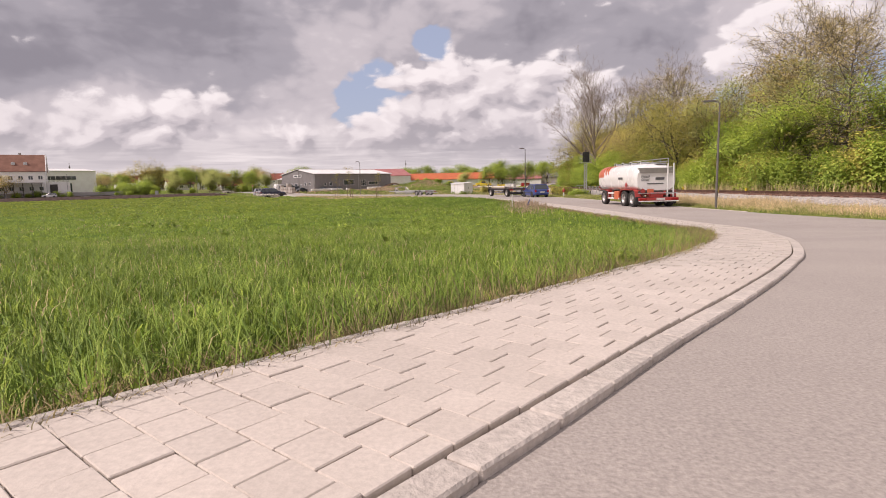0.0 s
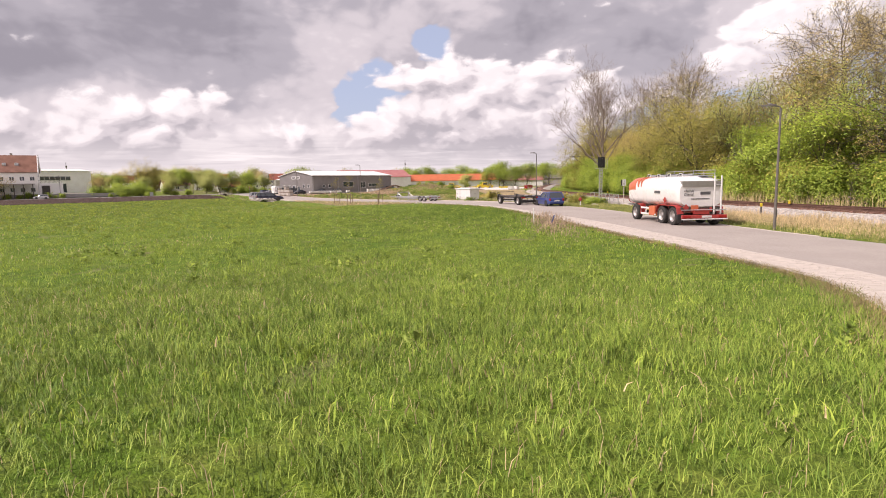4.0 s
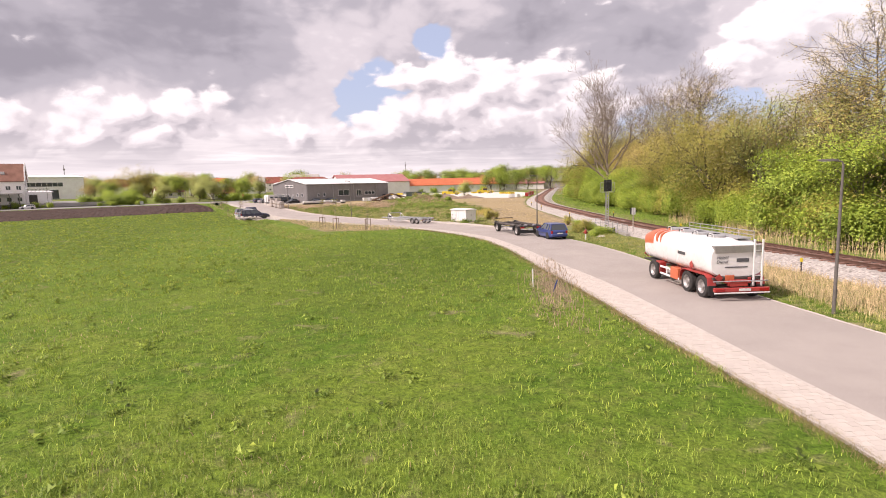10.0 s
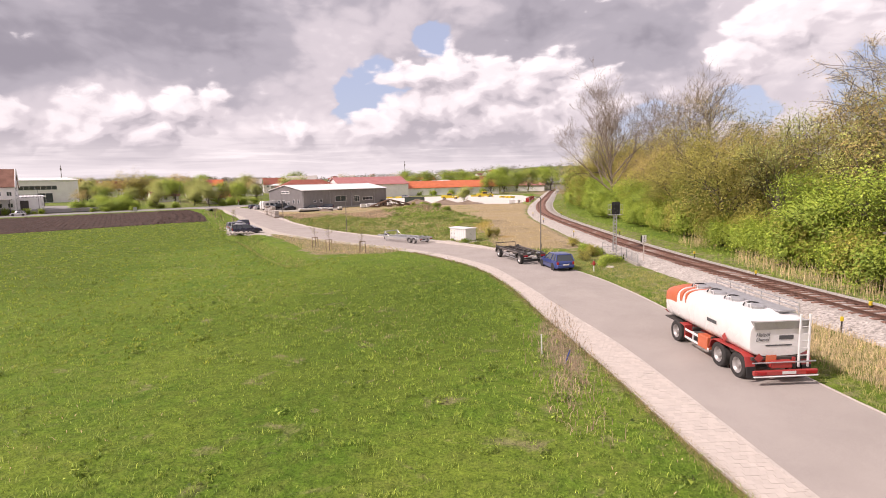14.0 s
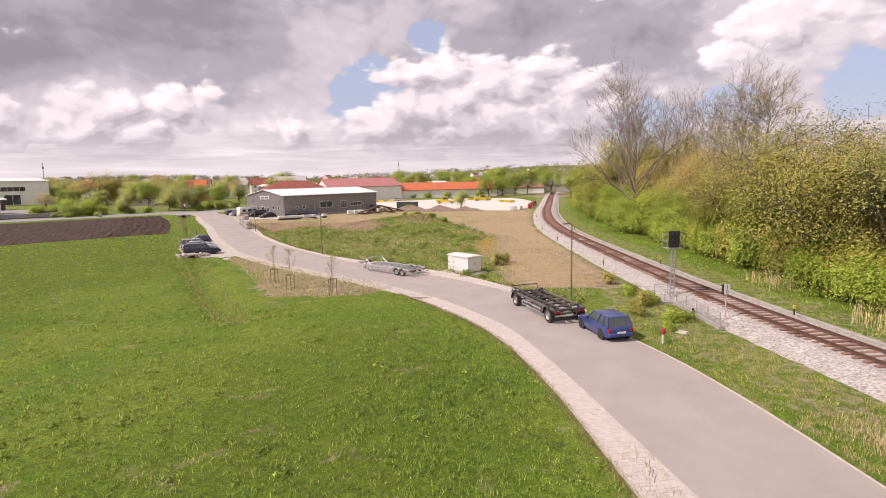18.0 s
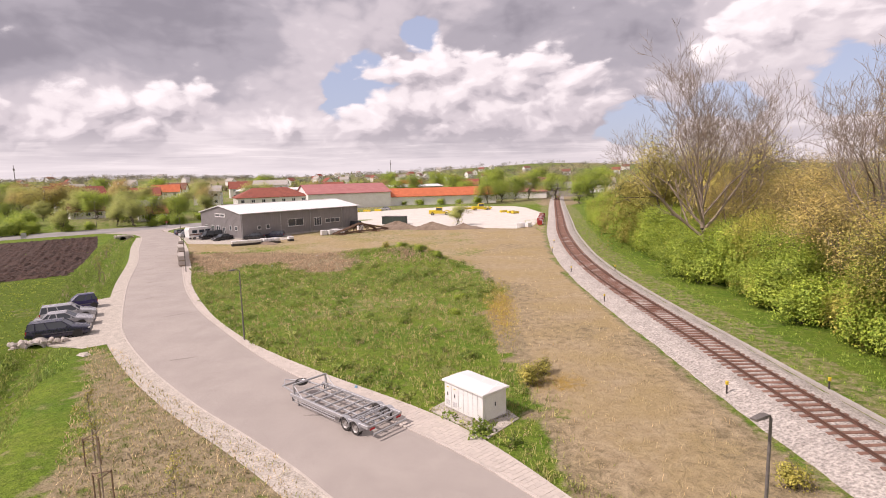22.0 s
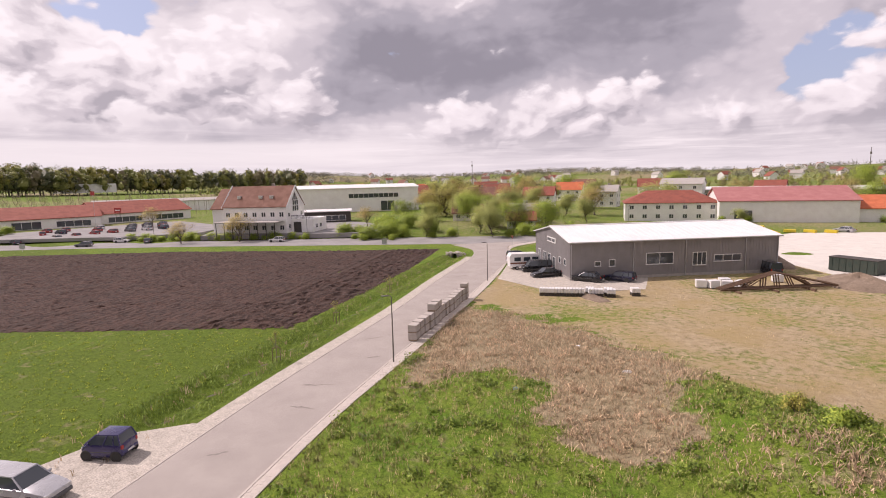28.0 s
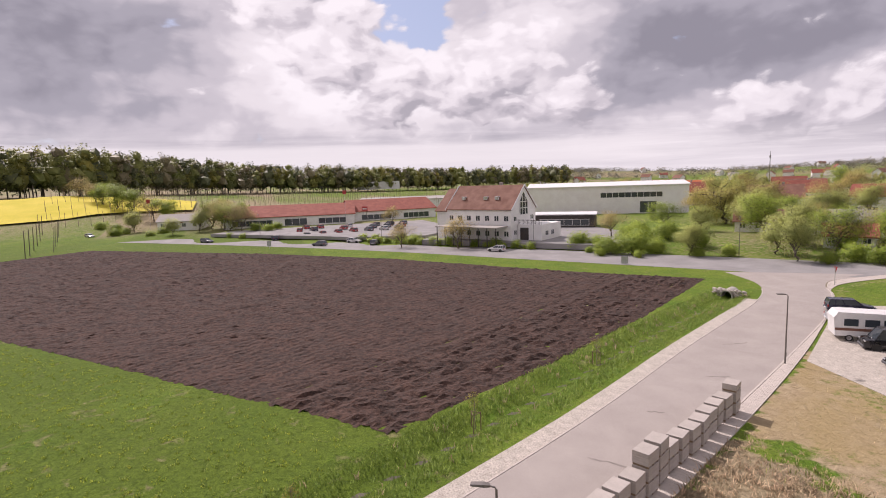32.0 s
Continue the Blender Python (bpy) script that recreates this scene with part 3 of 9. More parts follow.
def add_wheels(parent, r, w, places):
    ty, ri = wheel_geo(r, w)
    for x, y in places:
        e = part("wheel", ty, None, parent, m=pose(x, y, r))
        part("rim", ri, None, e, "steel rim")


# ---- plan: edges of the roads ----
def smooth_line(pts, n=4):
    """Catmull-Rom through the points."""
    out = []
    P = [Vector((*p, 0)) for p in pts]
    for i in range(len(P) - 1):
        a, b, c, d = P[max(i - 1, 0)], P[i], P[i + 1], P[min(i + 2, len(P) - 1)]
        for k in range(n):
            t = k / n
            q = 0.5 * ((2 * b) + (c - a) * t + (2 * a - 5 * b + 4 * c - d) * t * t + (3 * b - a - 3 * c + d) * t ** 3)
            out.append((q.x, q.y))
    out.append(tuple(pts[-1]))
    return out


def line_length(l):
    return sum(math.dist(a, b) for a, b in zip(l, l[1:]))


def along(l, n):
    """n + 1 points at even steps along a line."""
    cum = [0]
    for a, b in zip(l, l[1:]):
        cum.append(cum[-1] + math.dist(a, b))
    xs = np.linspace(0, cum[-1], n + 1)
    return list(zip(np.interp(xs, cum, [p[0] for p in l]), np.interp(xs, cum, [p[1] for p in l])))


def offset(l, d):
    """The line moved d metres to its left."""
    out = []
    for i, p in enumerate(l):
        a, b = l[max(i - 1, 0)], l[min(i + 1, len(l) - 1)]
        L = math.dist(a, b) or 1
        out.append((p[0] - (b[1] - a[1]) / L * d, p[1] + (b[0] - a[0]) / L * d))
    return out


def rise(x, y):
    """The ground climbs a little towards the mouth of the side road."""
    u = np.clip((np.asarray(y, float) - 33) / 13, 0, 1)
    v = np.clip((np.asarray(x, float) + 22) / 18, 0, 1)
    w = np.clip((np.asarray(x, float) - 19) / 9, 0, 1)
    plane = 0.667 - 0.032 * (np.maximum(y, 24) - 30) - 0.013 * (np.clip(x, -6, 14) - 3)
    return np.maximum(plane, 0) * (1 - u * u * (3 - 2 * u)) * v * v * (3 - 2 * v) * (1 - w * w * (3 - 2 * w))


def ribbon(la, lb, z, n, cross=1, crown=0.0, thick=0.0):
    """A sheet between two lines, in n steps."""
    g = Geo()
    A, B = along(la, n), along(lb, n)
    for (ax, ay), (bx, by) in zip(A, B):
        for k in range(cross + 1):
            t = k / cross
            x, y = ax + (bx - ax) * t, ay + (by - ay) * t
            g.v.append((x, y, z + crown * math.sin(math.pi * t) + float(rise(x, y))))
    w = cross + 1
    g.f += [(i * w + k, (i + 1) * w + k, (i + 1) * w + k + 1, i * w + k + 1) for i in range(n) for k in range(cross)]
    return g


ROAD_L = smooth_line([(12.4, 42.5), (11.9, 47.0), (11.3, 55.0), (10.7, 61.5), (9.5, 68.5), (8.2, 76.5), (6.5, 84.5), (4.4, 89.2), (1.4, 94.4), (-3.1, 99.9), (-7.2, 104.0), (-11.9, 108.3), (-17.7, 114.4), (-23.1, 121.0), (-26.6, 126.0), (-31.6, 134.9), (-38.5, 147.8), (-47.9, 167.0), (-57.0, 183.6), (-63.5, 196.2), (-67.5, 203.8), (-71.8, 210.0), (-77.0, 214.3), (-85.0, 217.2)])
ROAD_R = smooth_line([(20.2, 40.5), (18.0, 47.0), (17.0, 52.0), (16.4, 57.0), (15.9, 62.0), (15.4, 68.0), (14.9, 73.5), (14.1, 78.6), (12.8, 83.5), (11.2, 88.5), (8.6, 94.4), (5.6, 99.0), (2.6, 102.6), (-0.8, 106.0), (-4.8, 110.1), (-10.4, 115.9), (-17.3, 124.8), (-22.4, 131.9), (-27.4, 140.2), (-31.5, 148.0), (-36.8, 158.8), (-46.1, 178.0), (-52.3, 190.6), (-60.4, 206.2), (-66.4, 215.0), (-70.6, 219.7), (-72.8, 224.5), (-72.3, 234.0)])
MOUTH = smooth_line([(-21.6, -7.1), (-9.0, 9.8), (-1.0, 20.2), (1.5, 23.5), (2.9, 25.32), (3.37, 25.9), (4.2, 26.95), (5.02, 27.93), (6.3, 29.52), (7.3, 30.85), (8.15, 32.05), (9.7, 34.8), (11.3, 38.3), (12.15, 40.6), (12.4, 42.5)])
MOUTH_R = [(-14.0, -14.0), (-2.0, 2.0), (6.0, 12.0), (12.0, 19.0), (17.0, 26.0), (20.0, 33.0), (20.2, 40.5)]
PAVE_IN = smooth_line([(-22.8, -6.2), (-10.2, 10.7), (-2.2, 21.0), (0.3, 24.3), (1.34, 25.7), (2.15, 26.75), (3.12, 27.9), (3.95, 28.95), (4.82, 30.04), (5.65, 31.06), (7.18, 33.25), (8.85, 36.4), (10.2, 39.6), (10.75, 42.2), (10.5, 46.5), (9.8, 52.5), (9.1, 59.5), (8.1, 67.0), (7.2, 75.0), (5.6, 82.6), (3.4, 88.0), (0.2, 93.6), (-2.6, 97.4)])
PAVE_R_OUT = smooth_line([(12.2, 89.2), (10.3, 93.9), (7.7, 98.0), (5.4, 101.8), (2.9, 105.2), (-0.6, 108.6), (-5.2, 112.6), (-10.7, 117.8), (-15.2, 123.0), (-20.9, 131.0), (-28.9, 144.8), (-35.0, 158.0), (-44.8, 178.2), (-50.9, 190.0), (-56.2, 199.4), (-62.9, 210.5), (-68.7, 218.2), (-70.6, 224.5), (-70.2, 233.5)])
RAIL = smooth_line([(36.0, 10.0), (31.0, 30.0), (27.0, 50.0), (24.6, 66.0), (23.0, 79.0), (22.0, 91.0), (21.5, 105.0), (21.4, 118.0), (21.3, 130.0), (21.6, 144.0), (22.9, 160.0), (25.4, 178.0), (28.8, 198.0), (33.2, 220.0), (40.8, 258.0), (48.8, 298.0), (64.0, 370.0), (90.0, 480.0)])
MAIN_NEAR = smooth_line([(-40.0, 262.0), (-66.0, 236.0), (-78.0, 224.0), (-88.0, 216.6), (-98.5, 208.4), (-117.0, 194.2), (-139.5, 177.0), (-166.5, 153.0), (-196.0, 123.0), (-224.0, 94.0), (-262.0, 62.0), (-330.0, 22.0), (-420.0, -20.0)])
MAIN_FAR = smooth_line([(-38.0, 278.0), (-66.0, 253.0), (-82.0, 241.0), (-95.8, 230.0), (-108.0, 220.0), (-124.0, 207.0), (-145.0, 189.5), (-170.0, 166.5), (-200.0, 136.0), (-228.0, 106.0), (-266.0, 73.0), (-333.0, 33.0), (-424.0, -8.0)])
DITCH = smooth_line([(-12.0, 88.5), (-15.0, 93.0), (-20.0, 101.5), (-26.0, 112.5), (-30.0, 119.6), (-36.0, 132.0), (-42.0, 144.0), (-52.0, 164.0), (-63.0, 185.0), (-72.6, 205.5)])
CROSSING = ((-31.0, 121.2), (-37.0, 134.0))
SOIL = [(-51.0, 155.0), (-58.5, 171.0), (-68.0, 188.6), (-82.0, 211.0), (-98.0, 196.6), (-128.6, 174.0), (-153.0, 150.0), (-168.0, 131.0), (-190.0, 104.0), (-150.0, 62.0), (-120.0, 90.0), (-89.3, 120.0), (-74.0, 134.0), (-62.0, 144.6)]


def near_line(line, X, Y):
    """Distance from each point of a grid to a line."""
    best = np.full(X.shape, 1e9)
    for (ax, ay), (bx, by) in zip(line, line[1:]):
        dx, dy = bx - ax, by - ay
        t = np.clip(((X - ax) * dx + (Y - ay) * dy) / (dx * dx + dy * dy + 1e-9), 0, 1)
        best = np.minimum(best, np.hypot(X - ax - t * dx, Y - ay - t * dy))
    return best


def inside(poly, X, Y):
    r = np.zeros(X.shape, bool)
    n = len(poly)
    for i in range(n):
        (ax, ay), (bx, by) = poly[i], poly[(i + 1) % n]
        c = ((ay > Y) != (by > Y)) & (X < (bx - ax) * (Y - ay) / (by - ay + 1e-12) + ax)
        r ^= c
    return r


def wob(X, Y, s, seed=0.0):
    """Smooth value noise on a grid, about -1 to 1."""
    a = np.sin(X / s * 1.3 + seed) * np.cos(Y / s * 1.1 - seed * 1.7) + np.sin((X + Y) / s * 0.83 + 2.1 + seed) * 0.7 + np.cos((X * 0.6 - Y) / s * 1.9 + seed * 3) * 0.5
    return a / 2.0


def sstep(a, b, x):
    t = np.clip((x - a) / (b - a), 0, 1)
    return t * t * (3 - 2 * t)


def bump_at(X, Y, cx, cy, rx, ry, ang=0.0):
    c, s = math.cos(ang), math.sin(ang)
    u, v = (X - cx) * c + (Y - cy) * s, -(X - cx) * s + (Y - cy) * c
    return np.exp(-((u / rx) ** 2 + (v / ry) ** 2))


ROADSIDE = MOUTH + ROAD_L[::3]


def ground_height(X, Y):
    d_road = np.minimum(near_line(ROAD_L[::4], X, Y), near_line(ROAD_R[::4], X, Y))
    d_road = np.minimum(d_road, np.minimum(near_line(MOUTH[::4], X, Y), near_line(MOUTH_R, X, Y)))
    d_main = near_line([((a[0] + b[0]) / 2, (a[1] + b[1]) / 2) for a, b in zip(MAIN_NEAR[::4], MAIN_FAR[::4])], X, Y)
    d_rail = near_line(RAIL[::3], X, Y)
    free = sstep(3, 9, d_road) * sstep(10, 16, d_main) * sstep(4, 8, d_rail) * (1 - inside(SOIL, X, Y))
    h = -0.02 + free * (0.10 * wob(X, Y, 6.0) + 0.03 * wob(X, Y, 2.1, 1.0) - 0.02)
    dd = near_line(DITCH[::2], X, Y)
    cross = near_line(CROSSING, X, Y)
    depth = 0.95 * sstep(83, 95, Y) * sstep(1.0, 3.0, cross) * (1 - 0.35 * sstep(130, 150, Y))
    h -= depth * np.exp(-(dd / 1.0) ** 2)
    # overgrown mound and rough ground on the vacant plot
    h += 2.3 * bump_at(X, Y, -3.5, 158.0, 7.5, 5.0, -0.5) + 1.0 * bump_at(X, Y, -13.0, 163.0, 6.0, 4.5)
    h += 0.5 * bump_at(X, Y, -21, 155, 7, 6)
    lot = bump_at(X, Y, -6, 140, 18, 28)
    h += lot * 0.12 * wob(X, Y, 2.3, 4.0) * sstep(1.5, 5, near_line(PAVE_R_OUT[::3], X, Y)) * sstep(4, 7, d_rail)
    R0 = np.hypot(X, Y - 120)
    far = sstep(420, 1700, R0)
    hill = 16 + 12 * wob(X, Y, 420.0, 0.7) + 8 * wob(X, Y, 170.0, 2.0)
    h += far * np.maximum(hill, 0)
    ang = np.arctan2(-X, Y - 120)
    west = np.exp(-((ang - 1.85) / 0.42) ** 2)
    h += west * sstep(225, 345, R0) * 13
    town = inside(MAIN_FAR[::4] + [(-1500, -600), (-1500, 1500), (-60, 1500)], X, Y)
    h += np.where(town, 1.35 * sstep(1.5, 18, near_line(MAIN_FAR[::4], X, Y)) * sstep(-80, -105, X) * (1 - sstep(500, 900, R0)), 0)
    north = np.exp(-((ang + 0.22) / 0.28) ** 2)
    h += north * sstep(700, 1500, R0) * 24
    return h + rise(X, Y)


def axis_steps(lo, hi, fine, far):
    inner = list(np.arange(lo, hi + 0.01, fine))
    out, s, p = [], fine, 0.0
    while p < far:
        s *= 1.22
        p += s
        out.append(p)
    return np.array([lo - q for q in reversed(out)] + inner + [hi + q for q in out])


# the vacant plot: dead weed thickets, green rank grass, worn working area
WORK_LINE = [(-46, 178), (-31.5, 174), (-20.2, 168), (-13.8, 167), (-5.7, 166.5), (-1, 163), (4, 157), (9, 149), (13, 140), (15, 120)]
THICKET = [(-37.5, 161.5), (-43, 174), (-29, 173.5), (-19.5, 169), (-13.7, 166.5), (-13, 158.5), (-9.7, 153.4), (-15.4, 152.1), (-18.2, 154.1), (-21, 159.3), (-25.5, 160.2), (-27.7, 156), (-29.3, 150.6)]


TREE_STRIP = [(-26, 120.3), (-22.4, 118.8), (-16.4, 111.8), (-10.5, 106.5), (-5.8, 102.6), (-2.3, 98.4), (-3.5, 96.8), (-6.3, 95), (-8.4, 94.8), (-12, 96), (-15.8, 102.2), (-20.5, 111)]


def plot_zones(X, Y, w):
    """Masks of the working area, the dry ground, the weed thickets, and a share of straw."""
    w = w + 0.25 * wob(X, Y, 0.7, 4.0)
    wx = X + 2.6 * w
    wy = Y + 3.4 * w
    work = inside(WORK_LINE + [(60, 120), (60, 260), (-70, 260)], wx, wy)
    weeds = inside(THICKET, wx, wy)
    east = (wx > 7.0 + 0.02 * (Y - 110)) & (Y > 97)
    front = (bump_at(X, Y, -5.5, 155.5, 6.0, 3.2, -0.4) + 0.5 * w) > 0.5
    straw = np.clip(0.75 * bump_at(X, Y, -6, 131, 11, 8, 0.7) + 0.7 * wob(X, Y, 3.4, 6.0) + 0.4 * front, 0, 1)
    return work & ~weeds, weeds | east, weeds | front, straw


def build_ground():
    xs, ys = axis_steps(-84, 44, 1.0, 4300), axis_steps(16, 240, 1.0, 4300)
    X, Y = np.meshgrid(xs, ys)
    Z = ground_height(X, Y)
    nx, ny = len(xs), len(ys)
    me = bpy.data.meshes.new("ground")
    V = np.stack([X, Y, Z], -1).reshape(-1, 3)
    idx = np.arange(nx * ny).reshape(ny, nx)
    F = np.stack([idx[:-1, :-1], idx[:-1, 1:], idx[1:, 1:], idx[1:, :-1]], -1).reshape(-1, 4)
    me.from_pydata(V.tolist(), [], F.tolist())
    me.shade_smooth()
    w = wob(X, Y, 5.0, 3.0) * 0.5 + wob(X, Y, 1.9, 1.0) * 0.3
    lotm = inside(PAVE_R_OUT[::4] + [(-45, 232), (34, 222)] + [(p[0] - 4, p[1]) for p in RAIL[::4] if 86 < p[1] < 222][::-1], X, Y)
    work, brown, weeds, straw = plot_zones(X, Y, w)
    work, brown = lotm & work, lotm & brown
    tree_strip = inside(TREE_STRIP, X + 1.2 * w, Y + 1.2 * w)
    verge_r = (near_line(ROAD_R[::4], X, Y) < 9) & (Y < 92) & (X > 13)
    dry = np.where(brown, 0.75, 0.0) + np.where(tree_strip, 0.5, 0) + np.where(verge_r, 0.36, 0.0) + np.where(lotm, 0.12, 0)
    dry += np.where(lotm & ~work & ~brown, 0.3 * straw, 0)
    dry = np.where(near_line(RAIL[::3], X, Y) < 7, np.maximum(dry, 0.45), dry)
    field = ~lotm & (X < 12) & (Y < 160)
    dry += np.where(field, 0.12 + 0.13 * w, 0) + 0.55 * bump_at(X, Y, 8.0, 62.0, 1.2, 9, -0.12)
    bare = np.where(work, 0.62 + 0.25 * w, 0.0) + np.where(lotm & (near_line(PAVE_R_OUT, X, Y) < 2.0) & (Y > 172), 0.4, 0)
    bare += np.where(lotm & (X > 8.0 + w) & (Y < 165) & (Y > 97), 0.42 + 0.3 * w, 0)
    bare += 0.75 * bump_at(X, Y, 11.5, 108.0, 3.0, 8.0, 0.15) + 0.3 * bump_at(X, Y, 14, 135, 3, 14)
    lush = np.where(field & (X < -14), 0.5 * sstep(-14, -40, X) + 0.15 * w, 0) + np.where(field & (near_line(PAVE_IN, X, Y) > 1.6), 0.2 + 0.2 * w, 0) + 0.55 * bump_at(X, Y, -1.0, 72.0, 11, 16) + np.where((near_line(DITCH, X, Y) < 3) & (Y > 134), 0.45, 0)
    ochre = 0.6 * bump_at(X, Y, 9.8, 110.5, 2.6, 2.2) + 0.62 * bump_at(X, Y, 8.0, 131.0, 2.2, 15.0, -0.06)
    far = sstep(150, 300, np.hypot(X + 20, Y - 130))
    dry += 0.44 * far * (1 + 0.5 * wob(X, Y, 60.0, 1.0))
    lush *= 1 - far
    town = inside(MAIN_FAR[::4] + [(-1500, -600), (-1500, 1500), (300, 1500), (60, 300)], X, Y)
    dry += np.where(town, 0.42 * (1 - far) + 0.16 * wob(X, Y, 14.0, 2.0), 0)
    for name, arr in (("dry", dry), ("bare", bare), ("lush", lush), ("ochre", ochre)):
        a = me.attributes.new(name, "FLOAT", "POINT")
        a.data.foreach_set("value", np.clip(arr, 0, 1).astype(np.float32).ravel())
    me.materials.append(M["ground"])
    return tagged(new("ground", me), "green meadow and vacant plot with dry grass and bare soil", "ground", kind="structure")


ground = build_ground()

# ---- roads, pavement, railway ----
road_geo = ribbon(ROAD_L, ROAD_R, 0.0, 150, 4, 0.03)
mouth = ribbon(MOUTH, MOUTH_R, 0.0, 40, 4, 0.03)
road_geo.add(mouth.v, mouth.f)
road = structure("road", road_geo, M["asphalt"], "pale grey asphalt side road with tyre marks", "road")
structure("road_main", ribbon(MAIN_NEAR, MAIN_FAR, 0.01, 90, 3), M["asphalt_old"], "grey asphalt main road beyond the field", "road")

M["tar"] = surf("tar_seam", (0.20, 0.175, 0.158), (0.29, 0.255, 0.23), 3.0, 0.85, coords="World")


def tar_seam(x, y, length, turn, seed):
    """A crooked strip of old tar over a crack."""
    r = random.Random(seed)
    c, sn = math.cos(radians(turn)), math.sin(radians(turn))
    a, b = [], []
    for i in range(8):
        q, off, half = length * (i / 7 - 0.5), r.uniform(-0.09, 0.09), r.uniform(0.05, 0.13) * (0.3 if i in (0, 7) else 1)
        for l, h in ((a, off - half), (b, off + half)):
            l.append((x + q * c - h * sn, y + q * sn + h * c))
    g = ribbon(a, b, 0.0, 7, 1)
    g.v = [(vx, vy, 0.034) for vx, vy, _ in g.v]
    part("tar_seam", g, M["tar"], road, "dark tar over a crack")


for i, (f, u) in enumerate(((0.33, 0.6), (0.40, 0.35), (0.47, 0.7), (0.52, 0.4), (0.555, 0.65), (0.58, 0.5), (0.60, 0.72), (0.63, 0.35), (0.66, 0.6), (0.70, 0.45), (0.74, 0.6), (0.79, 0.4))):
    pa, pb, pn = along(ROAD_L, 100)[int(f * 100)], along(ROAD_R, 100)[int(f * 100)], along(ROAD_L, 100)[int(f * 100) + 1]
    tar_seam(pa[0] + (pb[0] - pa[0]) * u, pa[1] + (pb[1] - pa[1]) * u, 1.2 + (i % 3) * 0.7, math.degrees(math.atan2(pb[1] - pa[1], pb[0] - pa[0])) + (i % 4 - 1.5) * 12, i)

PAVE_EDGE = MOUTH[:-1] + [p for p in ROAD_L if p[1] < 95.0]
pave_bed = structure("pavement", ribbon([p for p in PAVE_IN if p[1] < 94.9], offset(PAVE_EDGE, 0.12), 0.018, 140, 2), M["paver_bed"], "pale concrete paver footpath with mossy joints", "pavement")
ROAD_R_TOP = [p for p in ROAD_R if p[1] > 89.3]
pave_bed_r = structure("pavement_east", ribbon(PAVE_R_OUT, ROAD_R_TOP, 0.015, 150, 2), M["paver_bed"], "pale concrete paver footpath beside the plot", "pavement")


def gravel_strip(name, la, lb, z, n, label):
    return structure(name, ribbon(la, lb, z, n, 3, 0.02), M["gravel"], label, "gravel")


edge_l = [p for p in ROAD_L if 94.2 < p[1] < 206]
gravel_strip("gravel_verge", offset(edge_l, 1.5), edge_l, 0.0, 110, "pale gravel shoulder along the road")
GRAVEL_BAY = [(-23.6, 121.6), (-26.6, 126.0), (-31.6, 134.9), (-34.2, 139.4), (-35.6, 138.5), (-37.6, 134.6), (-36.6, 129.5), (-33.4, 124.5), (-31.6, 121.3), (-29.2, 120.6), (-26.0, 119.6)]
lot = Geo().prism(GRAVEL_BAY[::-1], -0.3, 0.012)
structure("gravel_lot", lot, M["gravel"], "pale gravel parking bay beside the road", "gravel")


def build_soil():
    """Ploughed field: clods all over, open furrows along the road."""
    d = Vector((-0.53, 0.85, 0)).normalized()
    u = Vector((d.y, -d.x, 0))
    us = [Vector((*p, 0)).dot(u) for p in SOIL]
    ds = [Vector((*p, 0)).dot(d) for p in SOIL]
    A, B = np.arange(min(us), max(us) + 0.3, 0.33), np.arange(min(ds), max(ds) + 0.4, 0.5)
    UU, DD = np.meshgrid(A, B)
    X, Y = UU * u.x + DD * d.x, UU * u.y + DD * d.y
    ok = inside(SOIL, X, Y)
    rng = np.random.default_rng(4)
    e = near_line(SOIL + SOIL[:1], X, Y)
    side = us_max_line(X, Y)
    furrow = 1 - sstep(9.0, 11.0, side)
    Z = 0.09 + 0.035 * np.sin(UU * 2 * math.pi / 0.99) + np.abs(rng.normal(0, 0.06, X.shape))
    Z += furrow * (0.07 * np.sin(side * 2 * math.pi / 1.65) + rng.normal(0, 0.06, X.shape))
    Z -= 0.12 * np.exp(-((side - 11.2) / 0.5) ** 2) - 0.08 * np.exp(-((side - 10.2) / 0.5) ** 2)
    low = ground_height(X, Y) - 0.06
    Z = low + (Z - low) * sstep(0.0, 1.0, e)
    idx = -np.ones(X.shape, int)
    idx[ok] = np.arange(ok.sum())
    X2, Y2 = X + rng.normal(0, 0.06, X.shape), Y + rng.normal(0, 0.09, X.shape)
    me = bpy.data.meshes.new("ploughed_field")
    q = np.stack([idx[:-1, :-1], idx[:-1, 1:], idx[1:, 1:], idx[1:, :-1]], -1).reshape(-1, 4)
    me.from_pydata(np.stack([X2[ok], Y2[ok], Z[ok]], -1).tolist(), [], q[(q >= 0).all(1)].tolist())
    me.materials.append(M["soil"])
    return tagged(new("ploughed_field", me), "dark brown ploughed field with furrows", "field", kind="structure")


def us_max_line(X, Y):
    """Distance from the field's edge beside the side road."""
    return near_line([(-43.5, 139)] + SOIL[:4], X, Y)


build_soil()
yard = Geo().prism([(-26, 226), (-20, 229), (-10, 219), (2, 213), (20, 206.5), (25, 213), (31, 235), (35, 252), (34, 285), (31, 296), (8, 305), (-29, 280), (-34, 262), (-30, 240)], -0.2, 0.05)
structure("gravel_yard", yard, surf("pale_yard_gravel", (0.66, 0.62, 0.56), (0.58, 0.54, 0.49), 0.4, 0.95, bump=0.6, bump_scale=12, coords="World"), "pale cream gravel storage yard", "yard")
